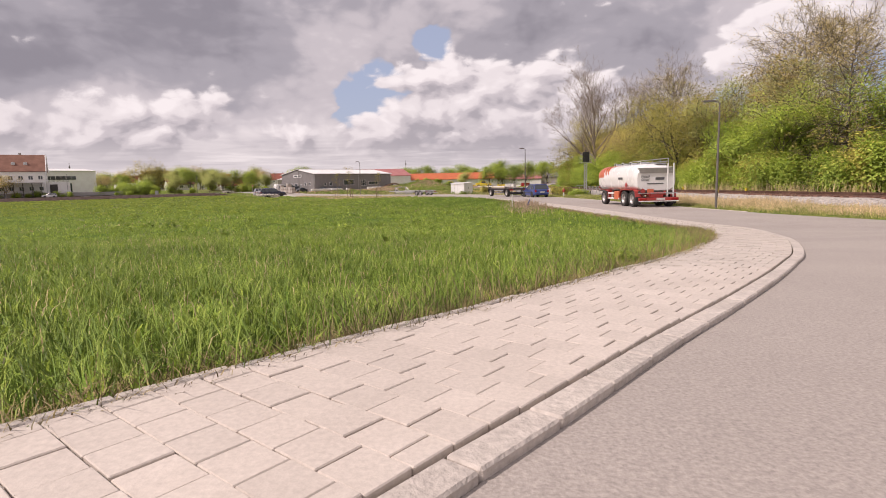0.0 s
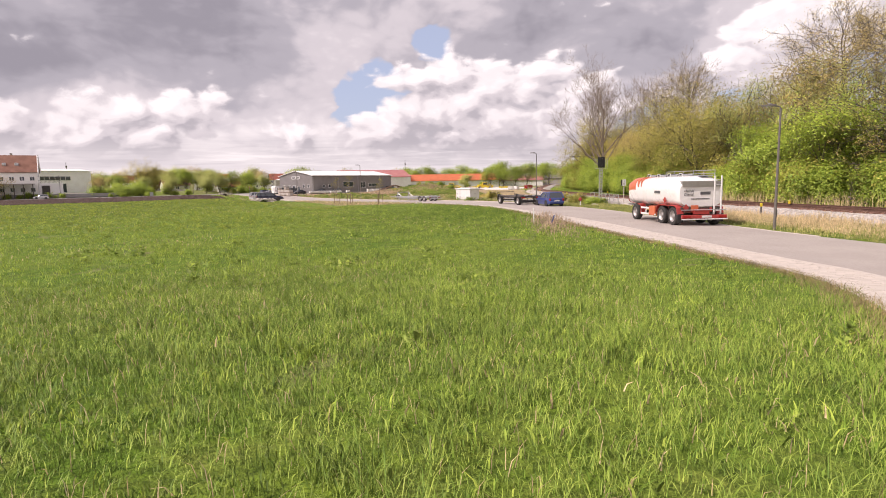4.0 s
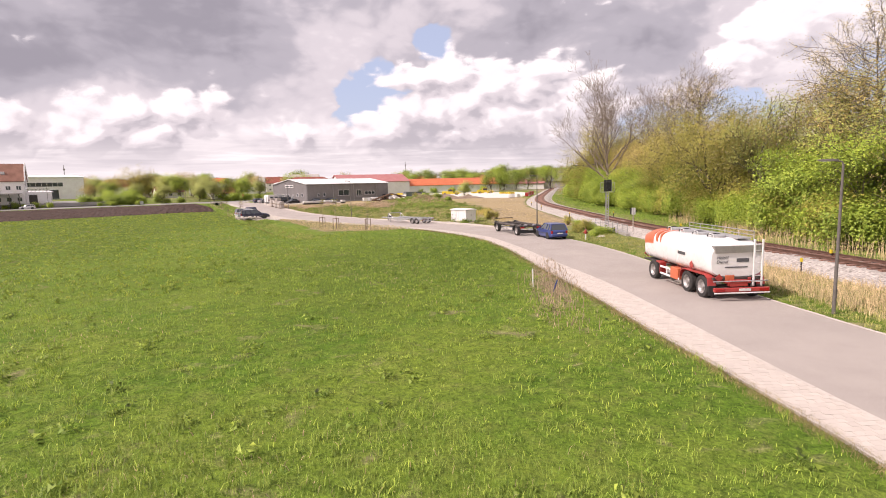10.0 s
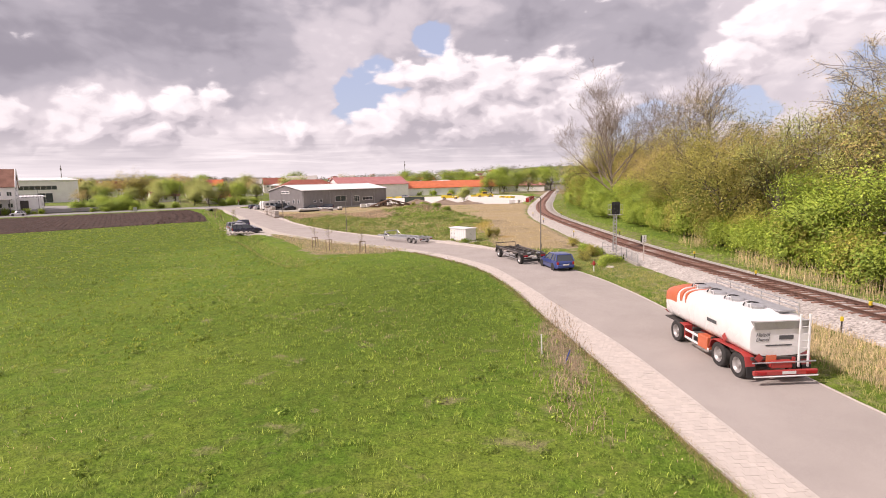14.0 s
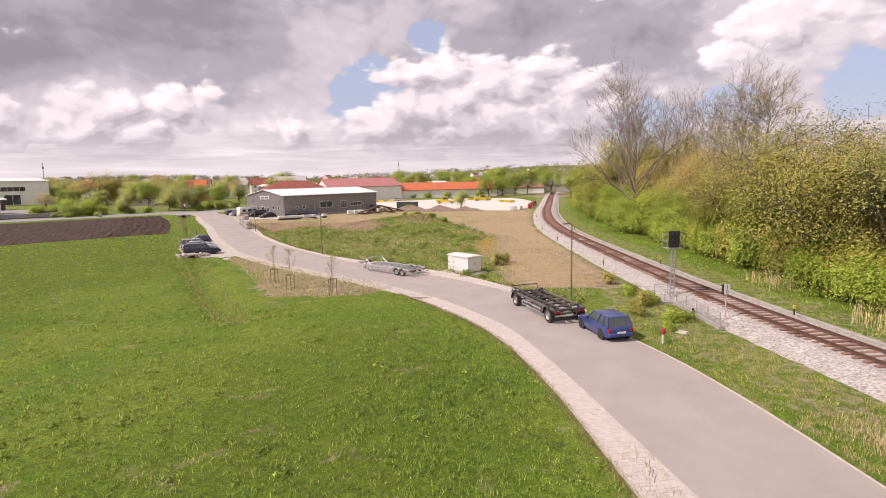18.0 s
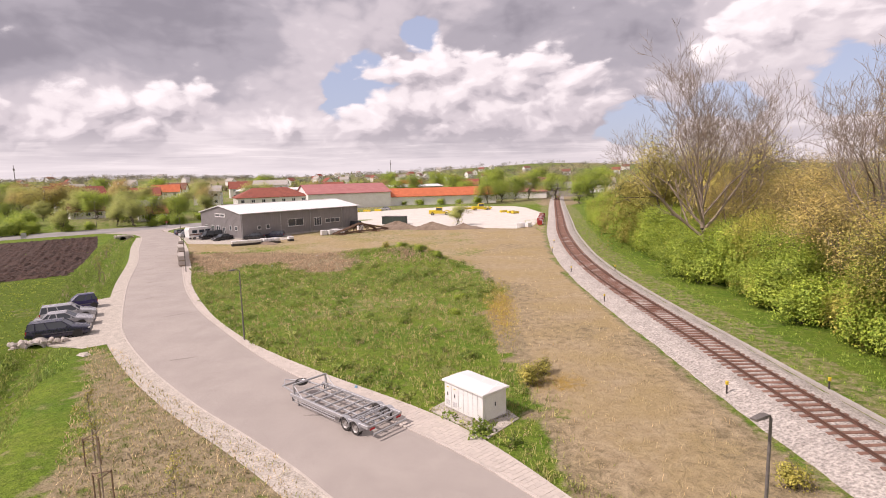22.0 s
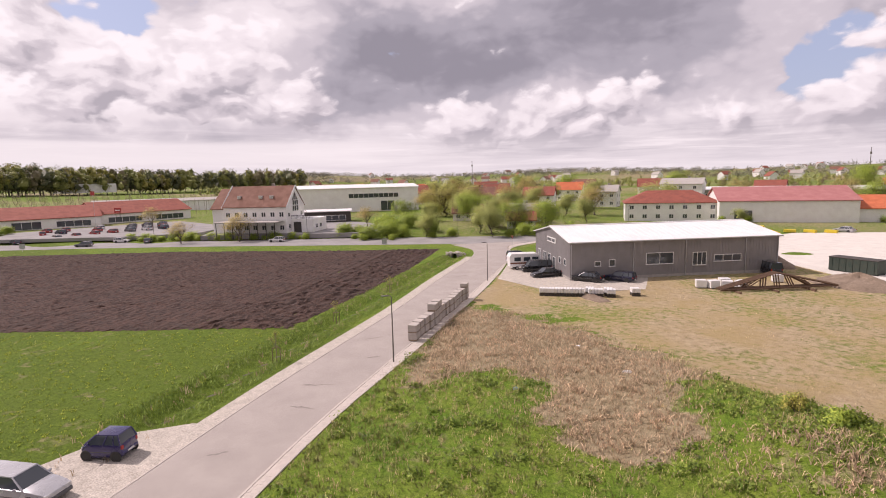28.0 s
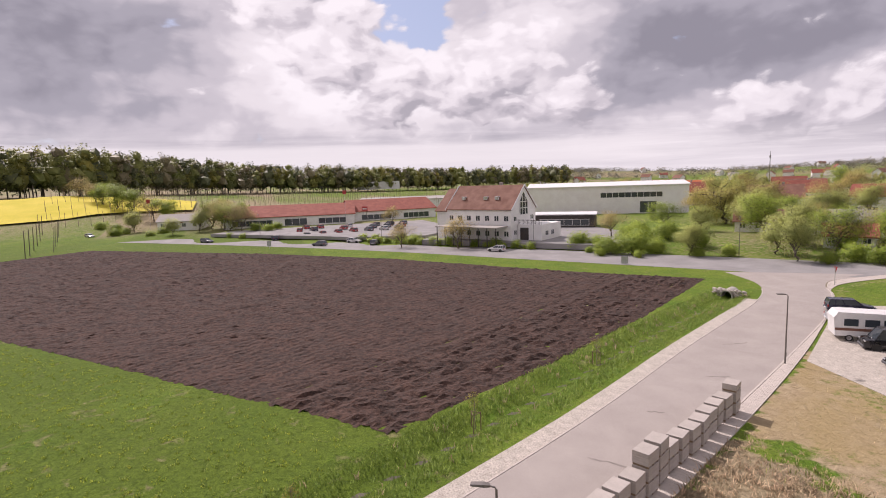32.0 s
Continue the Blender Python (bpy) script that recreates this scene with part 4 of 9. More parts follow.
apron = Geo().prism([(-50.5, 190.2), (-56.0, 199.6), (-62.5, 210.6), (-58, 218), (-52, 214), (-57, 209), (-45, 197.5), (-33, 204), (-30, 196), (-38, 187)][::-1], -0.2, 0.006)
structure("forecourt", apron, M["gravel"], "pale gravel forecourt in front of the hall", "forecourt")

# ballast bed, rails
SH = [(-3.4, -0.05), (-1.75, 0.42), (1.75, 0.42), (3.0, -0.05)]
bal = Geo()
rng = np.random.default_rng(3)
lines = [offset(RAIL, -s) for s, _ in ((-3.4, 0), (-2.6, 0), (-1.75, 0), (-0.9, 0), (0, 0), (0.9, 0), (1.75, 0), (2.5, 0), (3.0, 0))]
zs = [-0.06, 0.18, 0.42, 0.44, 0.44, 0.44, 0.42, 0.2, -0.06]
N = 420
rows_b = [along(l, N) for l in lines]
for i in range(N + 1):
    for k in range(9):
        bal.v.append((rows_b[k][i][0] + rng.normal(0, 0.05), rows_b[k][i][1], zs[k] + (0 if k in (0, 8) else rng.normal(0, 0.03))))
bal.f = [(i * 9 + k, (i + 1) * 9 + k, (i + 1) * 9 + k + 1, i * 9 + k + 1) for i in range(N) for k in range(8)]
track = structure("railway_track", bal, M["ballast"], "single railway track on pale stone ballast", "railway")
for s in (-0.75, 0.75):
    l = along(offset(RAIL, s), 160)
    g = Geo()
    prof = [(-0.07, 0.50), (0.07, 0.50), (0.07, 0.515), (0.012, 0.53), (0.012, 0.61), (0.036, 0.62), (0.036, 0.655), (-0.036, 0.655), (-0.036, 0.62), (-0.012, 0.61), (-0.012, 0.53), (-0.07, 0.515)]
    secs = []
    for i, p in enumerate(l):
        a, b = l[max(i - 1, 0)], l[min(i + 1, len(l) - 1)]
        L = math.dist(a, b)
        nx, ny = (b[1] - a[1]) / L, -(b[0] - a[0]) / L
        secs.append([(p[0] + nx * q, p[1] + ny * q, z) for q, z in prof])
    part("rail", g.sections(secs), M["rail"], track, "rust-brown steel rail")
cable = Geo()
for l, w in ((offset(RAIL, -3.1), 0.13),):
    L = along(l, 260)
    secs = []
    for i, p in enumerate(L):
        a, b = L[max(i - 1, 0)], L[min(i + 1, len(L) - 1)]
        d = math.dist(a, b)
        nx, ny = (b[1] - a[1]) / d, -(b[0] - a[0]) / d
        secs.append([(p[0] + nx * q, p[1] + ny * q, z) for q, z in ((-w, -0.1), (-w, 0.14), (w, 0.14), (w, -0.1))])
    cable.sections(secs)
part("cable_trough", cable, M["concrete"], track, "pale concrete cable trough")

# wet mud along the bottom of the ditch
mud = Geo()
for seg in ([p for p in DITCH if p[1] < 119], [p for p in DITCH if 135 < p[1] < 203]):
    r = ribbon(offset(seg, 0.22), offset(seg, -0.22), 0.0, 60, 1)
    V = np.array(r.v)
    V[:, 2] = ground_height(V[:, 0:1], V[:, 1:2])[:, 0] + 0.05
    mud.add(V.tolist(), r.f)
structure("ditch_bed", mud, surf("wet_mud", (0.07, 0.055, 0.04), (0.11, 0.09, 0.065), 1.5, 0.35, coords="World", bump=0.4), "wet muddy bottom of the roadside ditch", "ditch")

# ---- vehicles ----
def paint(name, c, rough=0.25):
    return surf(name, c, tuple(v * 0.85 for v in c), 1.2, rough, 0.25, coat=0.6, grain=0.04)


M["paint_blue"] = paint("faded_blue_paint", (0.045, 0.075, 0.27), 0.35)
M["paint_navy"] = paint("dark_blue_paint", (0.018, 0.020, 0.05))
M["paint_violet"] = paint("violet_blue_paint", (0.03, 0.025, 0.11))
M["paint_silver"] = paint("silver_paint", (0.46, 0.46, 0.48))
M["paint_grey"] = paint("grey_paint", (0.14, 0.14, 0.155))
M["paint_black"] = paint("black_paint", (0.012, 0.012, 0.016))
M["paint_white"] = paint("white_car_paint", (0.72, 0.71, 0.70))
M["paint_red"] = paint("red_car_paint", (0.35, 0.03, 0.03))
M["lamp_red"] = surf("red_lamp_glass", (0.40, 0.02, 0.02), (0.3, 0.015, 0.015), 5, 0.15)
M["lamp_clear"] = surf("clear_lamp_glass", (0.62, 0.62, 0.62), (0.5, 0.5, 0.5), 5, 0.1, 0.3)
M["plate"] = surf("number_plate", (0.7, 0.7, 0.68), (0.62, 0.62, 0.6), 5, 0.4)
M["plastic_grey"] = surf("grey_plastic", (0.10, 0.10, 0.105), (0.08, 0.08, 0.085), 5, 0.6)

SHAPES = {
    # length, width, height, sill, belt, wheelbase, wheel radius; roof from-to (share of length from the rear), nose and tail heights
    "hatch": dict(L=4.02, W=1.70, H=1.43, wb=2.47, wr=0.30, tail=0.86, nose=0.72, r0=0.09, r1=0.50, g0=0.02, g1=0.68, belt=0.90),
    "estate": dict(L=4.5, W=1.76, H=1.50, wb=2.70, wr=0.31, tail=0.92, nose=0.76, r0=0.05, r1=0.56, g0=0.01, g1=0.72, belt=0.94),
    "sedan": dict(L=4.6, W=1.78, H=1.44, wb=2.70, wr=0.31, tail=0.98, nose=0.74, r0=0.25, r1=0.54, g0=0.13, g1=0.71, belt=0.93),
    "micro": dict(L=2.55, W=1.52, H=1.53, wb=1.81, wr=0.28, tail=0.98, nose=0.82, r0=0.10, r1=0.62, g0=0.02, g1=0.88, belt=0.98),
    "van": dict(L=4.8, W=1.9, H=1.94, wb=2.95, wr=0.33, tail=1.08, nose=0.98, r0=0.02, r1=0.72, g0=0.00, g1=0.84, belt=1.08),
}


def make_car(m, label, shape="hatch", col="paint_navy", group="", category="car", name="car"):
    s = SHAPES[shape]
    L, W, H = s["L"], s["W"], s["H"]
    y0, y1 = -L / 2, L / 2
    belt = s["belt"]
    t = thing(name, m, label, category, group)

    def ring(y, hw, zb, zt, inset=0.06):
        return [(-hw + inset, y, zb), (-hw, y, zb + 0.12), (-hw, y, zb + (zt - zb) * 0.55), (-hw + inset * 0.6, y, zt - 0.05), (-hw + inset * 2.2, y, zt), (hw - inset * 2.2, y, zt), (hw - inset * 0.6, y, zt - 0.05), (hw, y, zb + (zt - zb) * 0.55), (hw, y, zb + 0.12), (hw - inset, y, zb)]

    h = W / 2
    Y = lambda q: y0 + L * q
    body = Geo().sections([ring(Y(0.0), h * 0.86, 0.34, s["tail"] - 0.12), ring(Y(0.02), h * 0.93, 0.26, s["tail"]), ring(Y(0.12), h, 0.20, belt), ring(Y(0.3), h, 0.19, belt), ring(Y(0.7), h, 0.19, belt - 0.01), ring(Y(0.80), h * 0.99, 0.2, belt - 0.05), ring(Y(0.93), h * 0.92, 0.23, s["nose"] + 0.02), ring(Y(0.985), h * 0.84, 0.28, s["nose"] - 0.08), ring(Y(1.0), h * 0.74, 0.36, s["nose"] - 0.2)])
    part("body", body, M[col], t, "", True)
    rw, bw = h * 0.74, h * 0.93
    A0, A1, R0, R1 = Y(s["g0"]), Y(s["g1"]), Y(s["r0"]), Y(s["r1"])
    zb = belt - 0.06

    # cabin: glass core with a painted roof and pillars over it
    ym = (R0 + R1) / 2
    core = Geo().sections([[(-bw, A0, zb), (bw, A0, zb), (bw, A1, zb), (-bw, A1, zb)], [(-rw, R0, H - 0.05), (rw, R0, H - 0.05), (rw, R1, H - 0.05), (-rw, R1, H - 0.05)]])
    part("window_glass", core, M["glass"], t, "dark tinted windows")
    roof = Geo().sections([[(-rw - 0.02, R0 - 0.03, H - 0.07), (rw + 0.02, R0 - 0.03, H - 0.07), (rw + 0.02, R1 + 0.03, H - 0.07), (-rw - 0.02, R1 + 0.03, H - 0.07)], [(-rw - 0.01, R0, H - 0.025), (rw + 0.01, R0, H - 0.025), (rw + 0.01, R1, H - 0.025), (-rw - 0.01, R1, H - 0.025)], [(-rw * 0.8, R0 + 0.12, H), (rw * 0.8, R0 + 0.12, H), (rw * 0.8, R1 - 0.15, H), (-rw * 0.8, R1 - 0.15, H)]])
    part("roof", roof, M[col], t, "", True)
    for sx in (-1, 1):
        for ya, yb in ((A0, R0), (A1, R1), ((A0 * 0.52 + A1 * 0.48), (R0 * 0.52 + R1 * 0.48)), ((A0 * 0.8 + A1 * 0.2), (R0 * 0.8 + R1 * 0.2))):
            part("pillar", Geo().tube([(sx * (bw + 0.0), ya, zb), (sx * (rw + 0.005), yb, H - 0.05)], [0.055, 0.04], 4), M[col], t)
        part("mirror", Geo().bbox(sx * h - (0.0 if sx > 0 else 0.17), sx * h + (0.17 if sx > 0 else 0.0), A1 - 0.38, A1 - 0.26, belt - 0.02, belt + 0.12, 0.03), M[col], t)
        part("side_trim", Geo().bbox(sx * h - 0.012, sx * h + 0.012, Y(0.25), Y(0.74), 0.5, 0.56, 0.008), M["plastic_grey"], t, "grey rubbing strip")
        part("headlight", Geo().bbox(sx * h * 0.62 - 0.2, sx * h * 0.62 + 0.2, Y(0.955), Y(0.992), s["nose"] - 0.2, s["nose"] - 0.07, 0.03), M["lamp_clear"], t, "clear headlight")
        part("tail_light", Geo().bbox(sx * h * 0.80 - 0.09, sx * h * 0.80 + 0.09, Y(-0.004), Y(0.03), s["tail"] - 0.30, s["tail"] - 0.06, 0.02), M["lamp_red"], t, "red tail light")
        for wy in (-s["wb"] / 2, s["wb"] / 2):
            part("wheel_arch", Geo().tube([(sx * (h - 0.04), wy, s["wr"]), (sx * (h + 0.006), wy, s["wr"])], s["wr"] + 0.055, 18), M["black"], t)
    part("rear_bumper", Geo().bbox(-h * 0.9, h * 0.9, Y(-0.018), Y(0.03), 0.32, 0.54, 0.05), M[col], t)
    part("front_bumper", Geo().bbox(-h * 0.8, h * 0.8, Y(0.965), Y(1.012), 0.26, 0.5, 0.05), M["plastic_grey"], t)
    part("number_plate", Geo().bbox(-0.26, 0.26, Y(-0.026), Y(-0.016), 0.52 if shape == "hatch" else 0.40, 0.63 if shape == "hatch" else 0.51, 0.003), M["plate"], t, "white number plate with plain bar")
    add_wheels(t, s["wr"], 0.2, [(sx * (h - 0.09), wy) for sx in (-1, 1) for wy in (-s["wb"] / 2, s["wb"] / 2)])
    return t


make_car(pose(11.83, 83.95, 0, 0, 0, 12), "faded blue hatchback parked behind a trailer", "hatch", "paint_blue")
make_car(pose(-30.2, 123.2, 0.012, 0, 0, -63), "dark blue estate car parked on the gravel bay", "estate", "paint_navy", "cars on the gravel bay")
make_car(pose(-32.0, 126.4, 0.012, 0, 0, -62), "silver-blue saloon parked on the gravel bay", "sedan", "paint_silver", "cars on the gravel bay")
make_car(pose(-33.6, 129.3, 0.012, 0, 0, -58), "silver hatchback parked on the gravel bay", "estate", "paint_silver", "cars on the gravel bay")
make_car(pose(-35.1, 133.6, 0.012, 0, 0, 128), "tiny violet-blue two-seater with a black roof", "micro", "paint_violet", "cars on the gravel bay")


def make_tanker(m):
    """Three-axle drawbar tank trailer; y = 0 at the rear bumper, y ahead."""
    t = thing("tank_trailer", m, "white fuel tank trailer with red stripes on the roadside", "trailer")

    def ring(y, w, z0, z1, taper=0.0):
        pts = []
        for k in range(24):
            a = 2 * math.pi * k / 24
            c, s = math.cos(a), math.sin(a)
            e = 0.55
            px = w * math.copysign(abs(c) ** e, c)
            pz = (z0 + z1) / 2 + (z1 - z0) / 2 * math.copysign(abs(s) ** e, s)
            pts.append((px, y, pz))
        return pts

    part("tank", Geo().sections([ring(0.42, 1.16, 1.02, 2.34), ring(0.5, 1.22, 0.98, 2.44), ring(1.05, 1.24, 0.96, 2.62), ring(6.35, 1.24, 0.96, 2.62), ring(6.9, 1.22, 0.98, 2.45), ring(6.98, 1.15, 1.02, 2.36)]), M["white_gloss"], t, "", True)
    part("front_band", Geo().sections([ring(5.85, 1.246, 1.38, 2.627), ring(6.36, 1.246, 1.38, 2.627), ring(6.92, 1.225, 1.38, 2.455), ring(6.985, 1.155, 1.40, 2.365)], True), M["orange_red"], t, "orange-red band round the front", True)
    for k, ya in enumerate((5.35, 5.0)):
        w = 0.22 if k == 0 else 0.10
        part("stripe", Geo().sections([ring(ya - 0.0, 1.2455, 1.75, 2.626), ring(ya + w, 1.2455, 1.75, 2.626)], True), M["orange_red"], t, "orange-red stripe", True)
    # sloping rear panel under the top edge
    part("rear_hopper", Geo().sections([[(-1.0, 0.36, 2.05), (1.0, 0.36, 2.05), (1.0, 0.44, 2.05), (-1.0, 0.44, 2.05)], [(-1.12, 0.30, 2.36), (1.12, 0.30, 2.36), (1.12, 0.52, 2.36), (-1.12, 0.52, 2.36)]]), surf("grey_steel", (0.42, 0.41, 0.40), (0.36, 0.35, 0.34), 2, 0.4, 0.4), t, "grey sloping steel panel")
    part("catwalk", Geo().bbox(0.1, 0.75, 0.7, 6.3, 2.60, 2.66, 0.01), M["galv"], t, "galvanised walkway")
    for i in range(4):
        y = 1.5 + i * 1.3
        ly = part("manhole", Geo().tube([(-0.25, y, 2.58), (-0.25, y, 2.70), (-0.25, y, 2.73)], [0.30, 0.30, 0.24], 14), M["galv"], t, "round steel manhole")
        part("hose", Geo().tube([(-0.25 + 0.34 * math.cos(a), y + 0.30 + 0.10 * math.sin(a), 2.64 + 0.10 * math.sin(a)) for a in [k * 0.39 for k in range(9)]], 0.035, 6), M["black"], ly, "black vapour hose")
        part("handle", Geo().tube([(-0.6, y - 0.2, 2.60), (-0.6, y - 0.15, 2.78), (-0.6, y + 0.15, 2.78), (-0.6, y + 0.2, 2.60)], 0.018, 5), M["white"], ly)
    for z in (2.75, 2.92):
        part("rail", Geo().tube([(0.86, 0.7, z), (0.86, 6.2, z)], 0.02, 6), M["galv"], t)
    for i in range(6):
        part("rail_post", Geo().tube([(0.86, 0.7 + i * 1.1, 2.5), (0.86, 0.7 + i * 1.1, 2.92)], 0.018, 5), M["galv"], t)
    # ladder at the rear
    for x in (0.62, 0.98):
        part("ladder_rail", Geo().bbox(x - 0.035, x + 0.035, 0.20, 0.27, 0.62, 2.62, 0.012), M["white"], t, "white ladder rail")
    for i in range(7):
        part("rung", Geo().tube([(0.62, 0.235, 0.80 + i * 0.27), (0.98, 0.235, 0.80 + i * 0.27)], 0.016, 6), M["white"], t)
    # writing: the readable words; the rest as plain bars
    for word, z in (("Heizöl", 1.78), ("Diesel", 1.60)):
        cu = bpy.data.curves.new("lettering", "FONT")
        cu.body, cu.size, cu.extrude, cu.shear = word, 0.20, 0.003, 0.25
        cu.materials.append(M["plastic_grey"])
        for x, y, rz in ((-0.95, 0.405, 0),):
            ob = new("lettering", cu)
            ob.parent = t
            ob.matrix_basis = pose(x, y, z, 90, 0, rz)
            ob["label"] = "grey lettering"
    for x0, x1, z0, z1 in ((-0.05, 0.5, 1.64, 1.80), (-0.55, 0.45, 1.40, 1.45)):
        part("marking", Geo().box(x0, x1, 0.405, 0.412, z0, z1), M["plastic_grey"], t, "dark grey marking bar")
    part("marking", Geo().box(-1.256, -1.249, 2.5, 3.2, 1.70, 1.84), M["plastic_grey"], t, "dark grey marking bar")
    for mm in (pose(-1.25, 1.9, 1.35, 0, 0, 90) @ pose(0, 0, 0, 0, 45, 0), pose(-0.85, 0.33, 0.98, 0, 45, 0)):
        part("hazard_sign", Geo().bbox(-0.13, 0.13, -0.006, 0.006, -0.13, 0.13, 0.003), M["red"], t, "red diamond hazard sign", m=mm)
    part("warning_plate", Geo().bbox(-0.60, -0.20, 0.28, 0.31, 0.82, 1.10, 0.008), M["orange_red"], t, "orange warning plate")
    # chassis
    for x in (-0.5, 0.5):
        part("chassis_beam", Geo().bbox(x - 0.06, x + 0.06, 0.3, 6.9, 0.74, 0.98, 0.012), M["red"], t, "red chassis beam")
    for y in (0.4, 1.7, 3.1, 4.6, 5.9):
        part("cross_member", Geo().bbox(-1.1, 1.1, y - 0.05, y + 0.05, 0.88, 1.0, 0.01), M["dark_metal"], t)
    part("bumper", Geo().bbox(-1.22, 1.22, 0.0, 0.12, 0.42, 0.60, 0.02), M["red"], t, "red rear bumper")
    part("bumper_bar", Geo().tube([(-1.22, 0.0, 0.38), (1.22, 0.0, 0.38)], 0.03, 6), M["white"], t, "pale lower bar")
    part("hose_rail", Geo().tube([(-1.2, 0.15, 0.86), (1.22, 0.15, 0.86)], 0.025, 6), M["galv"], t)
    for x in (-0.95, 0.95):
        part("tail_light", Geo().bbox(x - 0.2, x + 0.2, -0.03, 0.0, 0.45, 0.57, 0.01), M["lamp_red"], t, "red tail light")
    part("number_plate", Geo().bbox(-0.15, 0.37, -0.02, -0.005, 0.46, 0.57, 0.003), M["plate"], t, "number plate with plain bar")
    part("pump_box", Geo().bbox(-0.45, 0.35, 0.16, 0.4, 0.62, 0.9, 0.02), M["red"], t, "red pump fittings")
    for sx in (-1, 1):
        x0, x1 = (-1.27, -0.90) if sx < 0 else (0.90, 1.27)
        for ya, yb in ((0.42, 2.95), (4.95, 5.35)):
            pts = [(ya, 0.62), (ya + 0.1, 0.98), (ya + 0.35, 1.09), (yb - 0.35, 1.09), (yb - 0.1, 0.98), (yb, 0.62), (yb - 0.03, 0.62), (yb - 0.13, 0.95), (yb - 0.36, 1.05), (ya + 0.36, 1.05), (ya + 0.13, 0.95), (ya + 0.03, 0.62)] if yb - ya > 1 else [(ya, 0.45), (ya, 1.0), (yb, 1.05), (yb + 0.1, 1.0), (ya + 0.05, 0.95), (ya + 0.05, 0.45)]
            part("mudguard", Geo().extrude(pts, x0, x1), M["red"], t, "faded red mudguard")
        part("mud_flap", Geo().bbox(x0 + 0.02, x1 - 0.02, 0.40, 0.43, 0.2, 0.64, 0.008), M["black"], t)
        part("tool_box", Geo().bbox(x0, x1, 3.1, 3.85, 0.42, 0.96, 0.02), M["orange_red"], t, "orange-red tool box")
        for z in (0.48, 0.82):
            part("side_guard", Geo().bbox(sx * 1.24 - 0.02, sx * 1.24 + 0.02, 3.85 if z > 0.6 else 3.0, 5.0, z - 0.05, z + 0.05, 0.01), M["white"], t, "pale side guard rail")
        for y in (4.3, 4.98):
            part("guard_post", Geo().bbox(sx * 1.22 - 0.03, sx * 1.22 + 0.03, y - 0.03, y + 0.03, 0.44, 0.9, 0.01), M["white"], t)
    part("turntable", Geo().tube([(0, 5.8, 0.78), (0, 5.8, 0.98)], 0.55, 20), M["dark_metal"], t)
    part("front_step", Geo().bbox(-1.2, 1.2, 5.9, 7.0, 0.92, 0.98, 0.01), M["dark_metal"], t)
    part("drawbar", Geo().tube([(-0.5, 6.0, 0.7), (0, 8.2, 0.62), (0.5, 6.0, 0.7)], 0.06, 6), M["red"], t, "red drawbar")
    part("air_hose", Geo().tube([(-1.0, 6.95, 1.3), (-1.1, 7.2, 1.2), (-0.9, 7.25, 1.05), (-0.5, 7.0, 1.0)], 0.025, 6), M["red"], t)
    for y in (1.05, 2.35, 5.85):
        part("axle", Geo().tube([(-1.0, y, 0.5), (1.0, y, 0.5)], 0.07, 8), M["dark_metal"], t)
    add_wheels(t, 0.5, 0.3, [(sx * 1.08, y) for sx in (-1, 1) for y in (1.05, 2.35, 5.85)])
    return t


make_tanker(pose(15.10, 56.55, 0, 0, 0, 4.6))


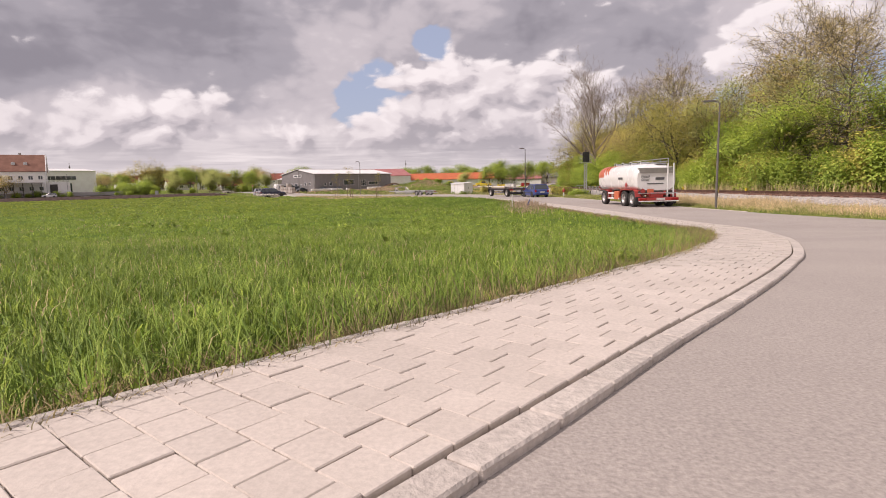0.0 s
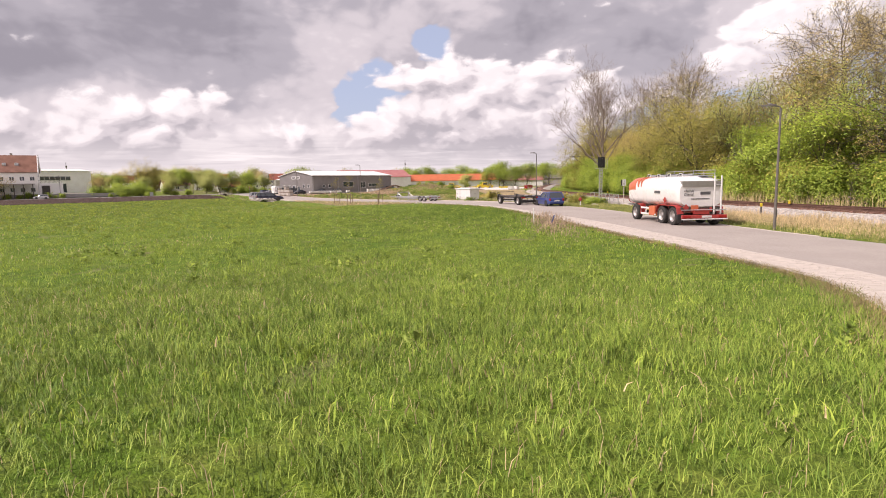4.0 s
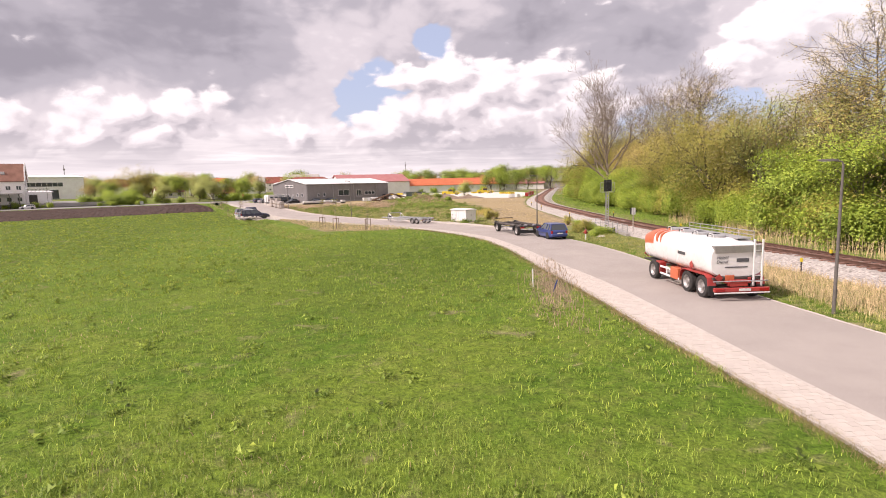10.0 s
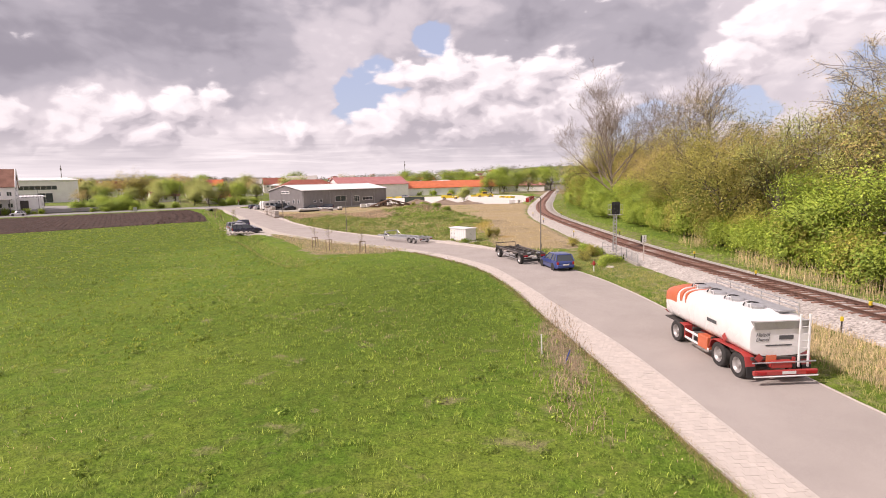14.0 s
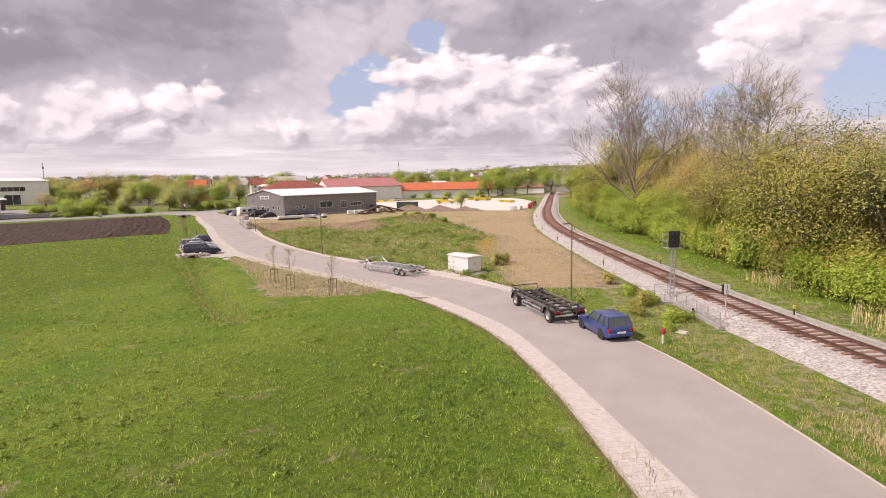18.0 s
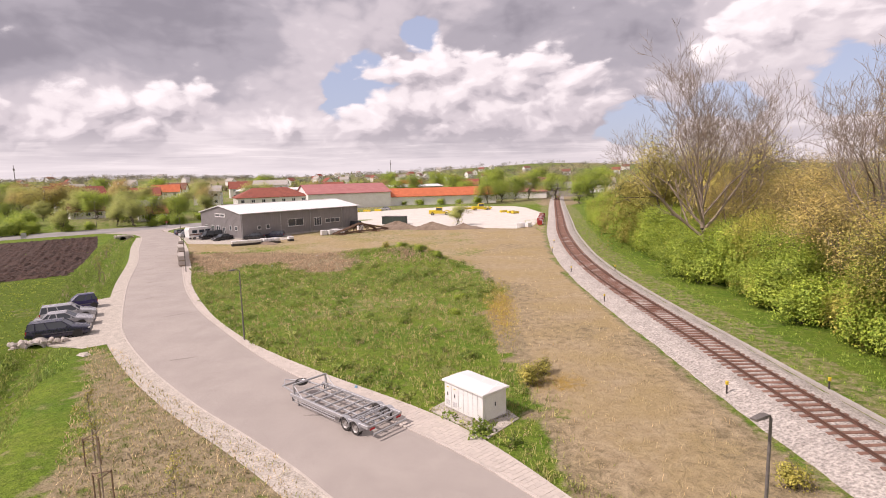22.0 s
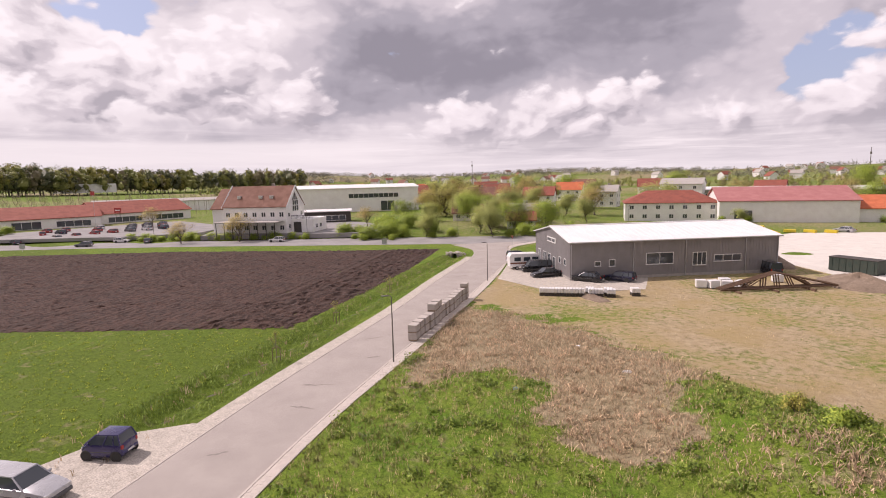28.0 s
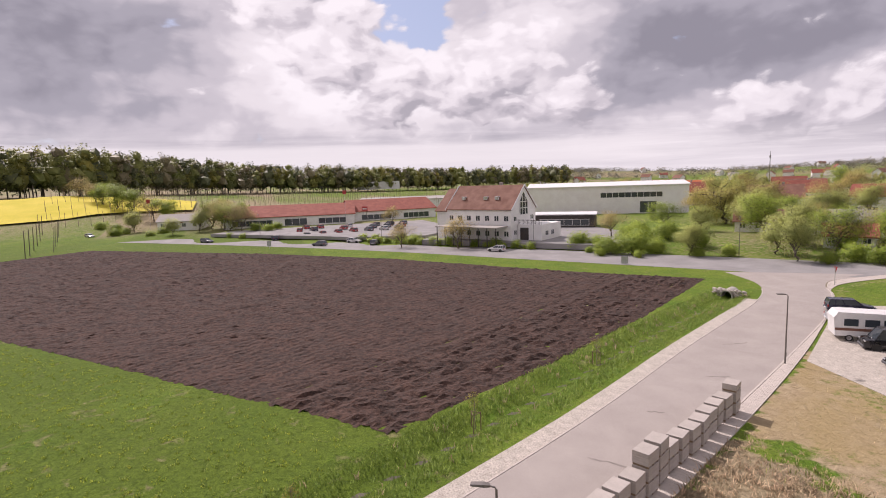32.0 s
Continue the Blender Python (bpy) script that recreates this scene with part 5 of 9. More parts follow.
def make_container_trailer(m):
    """Roll-off container trailer; y = 0 at the rear edge."""
    t = thing("container_trailer", m, "empty dark steel container trailer with worn frame", "trailer")
    for sx in (-1, 1):
        part("main_beam", Geo().bbox(sx * 0.48 - 0.07, sx * 0.48 + 0.07, 0.0, 6.6, 0.78, 1.0, 0.015), M["dark_metal"], t)
        part("side_beam", Geo().bbox(sx * 1.08 - 0.08, sx * 1.08 + 0.08, 0.0, 6.5, 0.90, 1.04, 0.015), surf("worn_steel_%d" % sx, (0.20, 0.175, 0.16), (0.12, 0.10, 0.09), 3, 0.6, 0.4), t, "worn brownish side beam")
        part("side_guard", Geo().bbox(sx * 1.14 - 0.02, sx * 1.14 + 0.02, 1.7, 4.5, 0.66, 0.76, 0.01), M["galv"], t, "pale side guard")
        part("side_guard", Geo().bbox(sx * 1.14 - 0.02, sx * 1.14 + 0.02, 1.7, 4.5, 0.42, 0.50, 0.01), M["galv"], t, "pale side guard")
        for y in (1.75, 3.1, 4.45):
            part("guard_post", Geo().bbox(sx * 1.12 - 0.03, sx * 1.12 + 0.03, y - 0.03, y + 0.03, 0.42, 0.9, 0.008), M["dark_metal"], t)
        for wy in (0.75, 5.75):
            pts = [(wy + 0.60 * math.cos(a), 0.48 + 0.60 * math.sin(a)) for a in [math.pi * k / 8 for k in range(9)]] + [(wy + 0.57 * math.cos(a), 0.48 + 0.57 * math.sin(a)) for a in [math.pi * k / 8 for k in range(8, -1, -1)]]
            part("mudguard", Geo().extrude(pts, sx * 1.08 - 0.16, sx * 1.08 + 0.16), M["black"], t)
        part("tail_light", Geo().bbox(sx * 0.85 - 0.2, sx * 0.85 + 0.2, -0.08, -0.02, 0.74, 0.88, 0.015), M["lamp_red"], t, "red tail light")
        part("twist_lock", Geo().bbox(sx * 1.08 - 0.1, sx * 1.08 + 0.1, 5.9, 6.15, 1.04, 1.14, 0.02), M["dark_metal"], t)
        part("roller", Geo().tube([(sx * 0.3, 0.15, 1.02), (sx * 0.6, 0.15, 1.02)], 0.09, 12), M["galv"], t, "steel roller")
    for y in (0.06, 0.9, 1.8, 2.7, 3.6, 4.5, 5.4, 6.3):
        part("cross_member", Geo().bbox(-1.08, 1.08, y - 0.05, y + 0.05, 0.88, 0.98, 0.01), M["dark_metal"], t)
    for y in (2.1, 3.9):
        part("brace", Geo().tube([(-0.5, y, 0.9), (0.5, y + 0.8, 0.9)], 0.035, 5), M["galv"], t)
    part("rear_apron", Geo().bbox(-1.1, 1.1, -0.04, 0.0, 0.28, 0.52, 0.01), M["black"], t)
    part("number_plate", Geo().bbox(-0.26, 0.26, -0.065, -0.045, 0.56, 0.67, 0.003), M["plate"], t, "number plate with plain bar")
    part("air_tank", Geo().tube([(-0.3, 3.0, 0.66), (-0.3, 3.9, 0.66)], 0.15, 12), M["black"], t)
    part("turntable", Geo().tube([(0, 5.75, 0.66), (0, 5.75, 0.8)], 0.5, 18), M["dark_metal"], t)
    part("drawbar", Geo().tube([(-0.45, 6.2, 0.7), (0, 8.6, 0.75), (0.45, 6.2, 0.7)], 0.055, 6), M["dark_metal"], t)
    part("drawbar_eye", Geo().tube([(0, 8.55, 0.75), (0, 8.85, 0.78)], 0.05, 8), M["dark_metal"], t)
    part("stop_frame", Geo().tube([(-1.05, 6.5, 1.0), (-1.05, 6.62, 1.35), (1.05, 6.62, 1.35), (1.05, 6.5, 1.0)], 0.04, 6), M["dark_metal"], t)
    for y in (0.75, 5.75):
        part("axle", Geo().tube([(-1.0, y, 0.48), (1.0, y, 0.48)], 0.07, 8), M["dark_metal"], t)
    add_wheels(t, 0.48, 0.3, [(sx * 1.0, y) for sx in (-1, 1) for y in (0.75, 5.75)])
    return t


make_container_trailer(pose(10.22, 86.0, 0, 0, 0, 17.4))


def make_frame_trailer(m):
    """Low tandem trailer for swap bodies; y = 0 at the rear edge."""
    t = thing("frame_trailer", m, "empty galvanised tandem frame trailer with spare wheel", "trailer")
    Lf = 6.7
    for sx in (-1, 1):
        part("side_beam", Geo().bbox(sx * 1.1 - 0.07, sx * 1.1 + 0.07, 0.0, Lf, 0.56, 0.74, 0.015), M["galv"], t)
        part("inner_beam", Geo().bbox(sx * 0.42 - 0.04, sx * 0.42 + 0.04, 0.2, Lf, 0.52, 0.64, 0.01), M["galv"], t)
        for z in (0.36, 0.5):
            part("guard_rail", Geo().bbox(sx * 1.16 - 0.015, sx * 1.16 + 0.015, 2.6, 6.4, z - 0.03, z + 0.03, 0.006), M["galv"], t)
        part("upright", Geo().bbox(sx * 1.1 - 0.05, sx * 1.1 + 0.05, 6.35, 6.47, 0.5, 1.30, 0.012), M["galv"], t)
        part("brace", Geo().tube([(sx * 1.1, 6.4, 1.25), (sx * 1.1, 5.6, 0.72)], 0.03, 5), M["galv"], t)
        part("reflector", Geo().bbox(sx * 1.1 - 0.06, sx * 1.1 + 0.06, 6.48, 6.54, 0.3, 0.62, 0.01), M["black"], t)
        part("drawbar_side", Geo().tube([(sx * 0.85, 6.4, 0.62), (sx * 0.62, 8.3, 0.62)], 0.05, 6), M["galv"], t)
        for wy in (0.95, 1.75):
            pts = [(wy + 0.44 * math.cos(a), 0.36 + 0.44 * math.sin(a)) for a in [math.pi * k / 8 for k in range(9)]] + [(wy + 0.42 * math.cos(a), 0.36 + 0.42 * math.sin(a)) for a in [math.pi * k / 8 for k in range(8, -1, -1)]]
            part("mudguard", Geo().extrude(pts, sx * 1.12 - 0.14, sx * 1.12 + 0.14), M["galv"], t)
        part("tail_light", Geo().bbox(sx * 0.9 - 0.16, sx * 0.9 + 0.16, -0.06, -0.01, 0.5, 0.6, 0.01), M["lamp_red"], t, "red tail light")
        part("support_leg", Geo().bbox(sx * 0.95 - 0.04, sx * 0.95 + 0.04, 6.2, 6.28, 0.02, 0.6, 0.01), M["galv"], t)
    part("headboard", Geo().bbox(-1.15, 1.15, 6.36, 6.46, 1.24, 1.34, 0.012), M["galv"], t)
    for y in (0.05, 0.55, 1.35, 2.15, 2.9, 3.8, 4.8, 5.7, 6.6):
        part("cross_member", Geo().bbox(-1.1, 1.1, y - 0.045, y + 0.045, 0.58, 0.68, 0.01), M["galv"], t)
    for y in (0.4, 0.75, 1.1, 1.5):
        part("ramp_bar", Geo().bbox(-0.9, 0.9, y - 0.03, y + 0.03, 0.68, 0.74, 0.006), M["galv"], t)
    part("rear_bar", Geo().tube([(-1.1, -0.35, 0.42), (1.15, -0.35, 0.42)], 0.05, 8), M["galv"], t)
    part("drawbar_plate", Geo().bbox(-0.7, 0.7, 8.2, 8.32, 0.56, 0.68, 0.01), M["galv"], t)
    part("drawbar_nose", Geo().tube([(-0.55, 8.25, 0.62), (0, 9.1, 0.62), (0.55, 8.25, 0.62)], 0.045, 6), M["galv"], t)
    ty, ri = wheel_geo(0.36, 0.22)
    w = part("spare_wheel", ty, None, t, "spare wheel lying on the drawbar", m=pose(0.2, 7.6, 0.78, 0, 90, 0))
    part("rim", ri, None, w)
    add_wheels(t, 0.37, 0.22, [(sx * 1.08, y) for sx in (-1, 1) for y in (0.95, 1.75)])
    return t


make_frame_trailer(pose(-0.55, 104.35, 0, 0, 0, 48.5))


# ---- street furniture, railway gear ----
def make_lamp(m, h=5.75):
    t = thing("street_lamp", m, "slender grey street lamp with a flat head beside the road", "street lamp", "street lamps along the road")
    part("pole", Geo().tube([(0, 0, -0.2), (0, 0, h * 0.5), (0, 0, h - 0.08)], [0.068, 0.055, 0.042], 10), M["pole"], t)
    part("arm", Geo().tube([(0, 0, h - 0.12), (0, 0.05, h), (0, 0.35, h + 0.05)], 0.03, 8), M["pole"], t)
    part("lamp_head", Geo().sections([[(-0.07, 0.2, h + 0.02), (0.07, 0.2, h + 0.02), (0.07, 0.2, h + 0.09), (-0.07, 0.2, h + 0.09)], [(-0.13, 0.4, h + 0.03), (0.13, 0.4, h + 0.03), (0.11, 0.4, h + 0.12), (-0.11, 0.4, h + 0.12)], [(-0.11, 0.85, h + 0.05), (0.11, 0.85, h + 0.05), (0.09, 0.85, h + 0.10), (-0.09, 0.85, h + 0.10)]]), M["pole"], t, "flat grey lamp head")
    part("lens", Geo().bbox(-0.09, 0.09, 0.42, 0.8, h + 0.015, h + 0.03, 0.004), M["lamp_clear"], t)
    part("base_door", Geo().bbox(-0.045, 0.045, -0.075, -0.06, 0.6, 0.95, 0.004), M["pole"], t)
    return t


lamp = make_lamp(pose(17.4, 54.3, 0, 0, 0, 84))
for x, y, rz in ((11.95, 93.2, 118), (-13.7, 120.9, 135), (-34.3, 154.8, 152), (-50.7, 188.0, 152)):
    copy_thing(lamp, pose(x, y, 0.02, 0, 0, rz))


def make_signal(m):
    t = thing("railway_signal", m, "lattice railway signal mast with a black light screen", "railway signal")
    part("footing", Geo().bbox(-0.4, 0.4, -0.4, 0.4, -0.3, 0.22, 0.04), M["concrete"], t, "concrete footing")
    for x in (-0.13, 0.13):
        part("mast_post", Geo().bbox(x - 0.035, x + 0.035, -0.05, 0.05, 0.2, 4.3, 0.008), M["galv"], t)
    for i in range(11):
        part("lattice_bar", Geo().bbox(-0.13, 0.13, -0.03, 0.03, 0.45 + i * 0.35, 0.57 + i * 0.35, 0.006), M["galv"], t)
    part("screen", Geo().bbox(-0.42, 0.42, -0.10, -0.03, 3.95, 5.2, 0.03), M["black"], t, "black signal screen")
    for x, z in ((-0.15, 4.95), (0.15, 4.95), (-0.15, 4.5), (0.15, 4.3), (0, 4.15)):
        part("hood", Geo().tube([(x, -0.1, z), (x, -0.28, z)], 0.08, 10), M["black"], t)
    part("basket_floor", Geo().bbox(-0.5, 0.75, 0.0, 0.75, 3.86, 3.90, 0.006), M["galv"], t)
    for x, y in ((-0.5, 0.75), (0.75, 0.75), (0.75, 0.0), (-0.5, 0.0)):
        part("basket_post", Geo().tube([(x, y, 3.88), (x, y, 4.9)], 0.02, 5), M["galv"], t)
    for z in (4.4, 4.9):
        part("basket_rail", Geo().tube([(-0.5, 0.0, z), (-0.5, 0.75, z), (0.75, 0.75, z), (0.75, 0.0, z)], 0.02, 5), M["galv"], t)
    for x in (-0.18, 0.18):
        part("ladder_rail", Geo().tube([(x, 0.14, 0.3), (x, 0.14, 3.9)], 0.018, 5), M["galv"], t)
    for i in range(12):
        part("rung", Geo().tube([(-0.18, 0.14, 0.5 + i * 0.28), (0.18, 0.14, 0.5 + i * 0.28)], 0.012, 5), M["galv"], t)
    return t


make_signal(pose(19.35, 92.4, 0.0, 0, 0, 4))


def make_platform_rail():
    t = thing("signal_platform", pose(0, 0, 0), "concrete signal footing platform with low steel railing", "platform")
    part("slab", Geo().prism([(18.2, 91.0), (19.9, 91.0), (19.9, 93.2), (18.2, 93.2)], -0.2, 0.16), M["concrete"], t)
    for x, y in ((18.3, 91.1), (18.3, 93.1), (19.3, 93.1)):
        part("post", Geo().tube([(x, y, 0.1), (x, y, 1.05)], 0.025, 6), M["galv"], t)
    for z in (0.6, 1.05):
        part("rail", Geo().tube([(18.3, 91.1, z), (18.3, 93.1, z), (19.3, 93.1, z)], 0.022, 6), M["galv"], t)
    f = thing("barrier_fence", pose(0, 0, 0), "grey steel railing on a concrete beam beside the ballast", "fence")
    part("beam", Geo().prism([(18.85, 84.2), (19.15, 84.2), (19.15, 90.9), (18.85, 90.9)], -0.3, 0.2), M["concrete"], f, "pale concrete beam")
    for i in range(5):
        part("post", Geo().bbox(18.97, 19.03, 84.35 + i * 1.58, 84.41 + i * 1.58, 0.1, 1.0, 0.008), M["galv"], f)
    for z in (0.3, 0.45, 0.6, 0.75, 0.9, 1.0):
        part("rail", Geo().tube([(19.0, 84.3, z), (19.0, 90.8, z)], 0.018, 5), M["galv"], f)
    part("small_post", Geo().bbox(18.68, 18.76, 87.4, 87.48, -0.1, 0.55, 0.01), M["black"], f)


make_platform_rail()


def make_km_sign(m):
    t = thing("kilometre_sign", m, "white railway distance sign on a pale post", "railway sign")
    part("post", Geo().tube([(0, 0, -0.3), (0, 0, 2.3)], 0.05, 8), surf("pale_post", (0.55, 0.47, 0.42), (0.45, 0.38, 0.34), 3, 0.8), t, "pale post")
    part("plate", Geo().bbox(-0.19, 0.19, -0.075, -0.05, 1.98, 2.62, 0.006), M["white"], t)
    for ch, z in (("1", 2.34), ("0", 2.04)):
        cu = bpy.data.curves.new("numeral", "FONT")
        cu.body, cu.size, cu.extrude, cu.align_x = ch, 0.34, 0.002, "CENTER"
        cu.materials.append(M["black"])
        ob = new("numeral", cu)
        ob.parent = t
        ob.matrix_basis = pose(0, -0.079, z, 90, 0, 0)
    part("back_plate", Geo().bbox(-0.30, -0.2, -0.06, 0.06, 2.0, 2.6, 0.01), M["black"], t)
    return t


make_km_sign(pose(19.9, 85.55, -0.1, 0, 0, 8))


def make_hydrant(m):
    t = thing("hydrant", m, "white and red pillar hydrant in the verge", "hydrant")
    part("column", Geo().tube([(0, 0, -0.1), (0, 0, 0.55)], 0.055, 12), M["white"], t)
    part("head", Geo().tube([(0, 0, 0.5), (0, 0, 0.56), (0, 0, 0.78), (0, 0, 0.86), (0, 0, 0.9)], [0.07, 0.11, 0.11, 0.08, 0.02], 14), M["red"], t, "red head")
    for sx in (-1, 1):
        part("outlet", Geo().tube([(0, 0, 0.66), (sx * 0.2, 0, 0.64)], 0.05, 10), M["red"], t, "red outlet")
    part("cap", Geo().tube([(0, 0, 0.9), (0, 0, 0.97)], 0.03, 6), M["galv"], t)
    return t


make_hydrant(pose(14.5, 81.7, 0))


def make_post(m, h=0.85):
    t = thing("marker_post", m, "short dark marker post with a yellow cap beside the track", "marker post", "marker posts along the track")
    part("post", Geo().bbox(-0.04, 0.04, -0.04, 0.04, -0.2, h, 0.012), M["dark_metal"], t)
    part("cap", Geo().bbox(-0.07, 0.07, -0.07, 0.07, h - 0.22, h, 0.02), M["yellow"], t, "yellow cap")
    return t


M["yellow"] = surf("yellow_paint", (0.68, 0.52, 0.03), (0.58, 0.43, 0.03), 3, 0.5)
mp = make_post(pose(18.6, 108.0, 0))
for x, y in ((24.6, 108.2), (24.8, 86.5), (19.0, 147.5), (24.7, 147.6), (20.3, 166.2), (18.4, 131.0), (25.2, 66.0), (24.6, 76.0), (22.6, 176.0), (21.6, 63.0)):
    copy_thing(mp, pose(x, y, 0, 0, 0, x * 40))


def make_kiosk(m, lx, ly, h):
    """Transformer kiosk, origin at one lower corner; lx along the doors, ly deep."""
    t = thing("transformer_kiosk", m, "white transformer kiosk with double doors beside the footpath", "kiosk")
    part("plinth", Geo().bbox(0.02, lx - 0.02, 0.02, ly - 0.02, -0.3, 0.14, 0.02), M["concrete"], t, "grey concrete plinth")
    part("body", Geo().bbox(0, lx, 0, ly, 0.14, h - 0.1, 0.015), M["white"], t)
    part("roof", Geo().sections([[(-0.12, -0.12, h - 0.12), (lx + 0.12, -0.12, h - 0.12), (lx + 0.12, ly + 0.12, h - 0.12), (-0.12, ly + 0.12, h - 0.12)], [(-0.12, -0.12, h - 0.03), (lx + 0.12, -0.12, h - 0.03), (lx + 0.12, ly + 0.12, h - 0.03), (-0.12, ly + 0.12, h - 0.03)], [(0.05, ly * 0.45, h + 0.09), (lx - 0.05, ly * 0.45, h + 0.09), (lx - 0.05, ly * 0.55, h + 0.09), (0.05, ly * 0.55, h + 0.09)]]), M["white_gloss"], t, "white sheet roof")
    def leaf(x0, x1):
        d = part("door", Geo().bbox(x0 + 0.015, x1 - 0.015, -0.03, 0.0, 0.2, h - 0.2, 0.01), M["white"], t)
        for i in range(5):
            part("louvre", Geo().bbox(x0 + 0.1, x1 - 0.1, -0.04, -0.025, 0.32 + i * 0.06, 0.35 + i * 0.06, 0.004), M["galv"], d)
        part("handle", Geo().bbox((x0 + x1) / 2 - 0.03, (x0 + x1) / 2 + 0.03, -0.06, -0.03, 0.85, 1.05, 0.008), M["black"], d, "black handle")
        part("label_plate", Geo().bbox(x0 + 0.35, x1 - 0.35, -0.036, -0.03, 1.30, 1.36, 0.002), M["yellow"], d, "yellow warning plate")
    q = lx * 0.62
    leaf(q, q + (lx - q) / 2)
    leaf(q + (lx - q) / 2, lx)
    for i in range(4):
        part("panel_joint", Geo().bbox(q * (i + 1) / 5 - 0.012, q * (i + 1) / 5 + 0.012, -0.008, 0.0, 0.2, h - 0.15, 0.002), M["galv"], t)
    d = part("side_door", Geo().bbox(-0.03, 0.0, 0.2, ly - 0.2, 0.2, h - 0.2, 0.01), M["white"], t)
    part("handle", Geo().bbox(-0.06, -0.03, ly / 2 - 0.03, ly / 2 + 0.03, 0.85, 1.05, 0.008), M["black"], d, "black handle")
    return t


# doors face the road; the long side runs along the footpath
make_kiosk(pose(4.42, 104.85, 0.0, 0, 0, 130) @ Matrix.Diagonal((1, -1, 1, 1)), 3.0, 1.75, 1.72)
pad = Geo().prism([(1.6, 106.9), (2.6, 105.7), (4.6, 103.5), (6.4, 105.6), (5.5, 107.6), (3.6, 109.4)], -0.15, 0.03)
structure("kiosk_pad", pad, M["gravel"], "gravel pad round the kiosk", "gravel")


def make_staked_tree(m, seed, h):
    rng = np.random.default_rng(seed)
    t = thing("young_tree", m, "thin young tree tied to wooden stakes in dry grass", "tree", "young staked trees")
    g, tips = Geo(), []
    g.tube([(0, 0, -0.1), (0.03, 0, h * 0.4), (0, 0.02, h)], [0.035, 0.026, 0.006], 6, False)
    for i in range(16):
        z = h * rng.uniform(0.38, 0.95)
        a = rng.uniform(0, 6.28)
        L = (h - z) * 0.45 + 0.25
        e = Vector((math.cos(a) * L * 0.6, math.sin(a) * L * 0.6, z + L * 0.8))
        g.tube([(0, 0, z), (e.x * 0.5, e.y * 0.5, z + L * 0.32), e], [0.012, 0.008, 0.003], 3, False)
        tips += [tuple(e), tuple(e * 0.5 + Vector((0, 0, z * 0.5)))]
    part("trunk", g, M["bark_pale"], t)
    part("crown", leaf_mesh("crown", rng, tips, 170, 0.055, 0.12, M["leaf_olive"]), None, t)
    for k in range(3):
        a = k * 2.094
        x, y = 0.38 * math.cos(a), 0.38 * math.sin(a)
        part("stake", Geo().tube([(x, y, -0.2), (x, y, 1.35)], 0.035, 6), M["stake"], t, "wooden stake")
        b = (k + 1) * 2.094
        part("stake_rail", Geo().tube([(x, y, 1.3), (0.38 * math.cos(b), 0.38 * math.sin(b), 1.3)], 0.028, 5), M["stake"], t)
    return t


M["stake"] = surf("weathered_stake", (0.27, 0.19, 0.12), (0.19, 0.135, 0.09), 4, 0.9, bump=0.4)

# ---- the grey hall on the plot ----
def zat(x, y):
    return float(ground_height(np.array([[float(x)]]), np.array([[float(y)]]))[0, 0])


def window_part(parent, m, w, h, frame=0.06, mull=1, mat="white", name="window", sill=False):
    """A framed pane on a wall; local x along the wall, y outward negative, z up."""
    g = Geo()
    g.box(-w / 2, w / 2, -0.05, 0.02, 0, frame).box(-w / 2, w / 2, -0.05, 0.02, h - frame, h).box(-w / 2, -w / 2 + frame, -0.05, 0.02, frame, h - frame).box(w / 2 - frame, w / 2, -0.05, 0.02, frame, h - frame)
    for k in range(1, mull):
        x = -w / 2 + w * k / mull
        g.box(x - frame / 2, x + frame / 2, -0.045, 0.02, frame, h - frame)
    f = part(name, g, M[mat], parent, "", m=m)
    part("pane", Geo().box(-w / 2 + frame * 0.8, w / 2 - frame * 0.8, -0.02, 0.01, frame * 0.8, h - frame * 0.8), M["glass"], f, "dark glass pane")
    if sill:
        part("sill", Geo().box(-w / 2 - 0.05, w / 2 + 0.05, -0.14, 0.02, -0.06, 0), M["galv"], f)
    return f


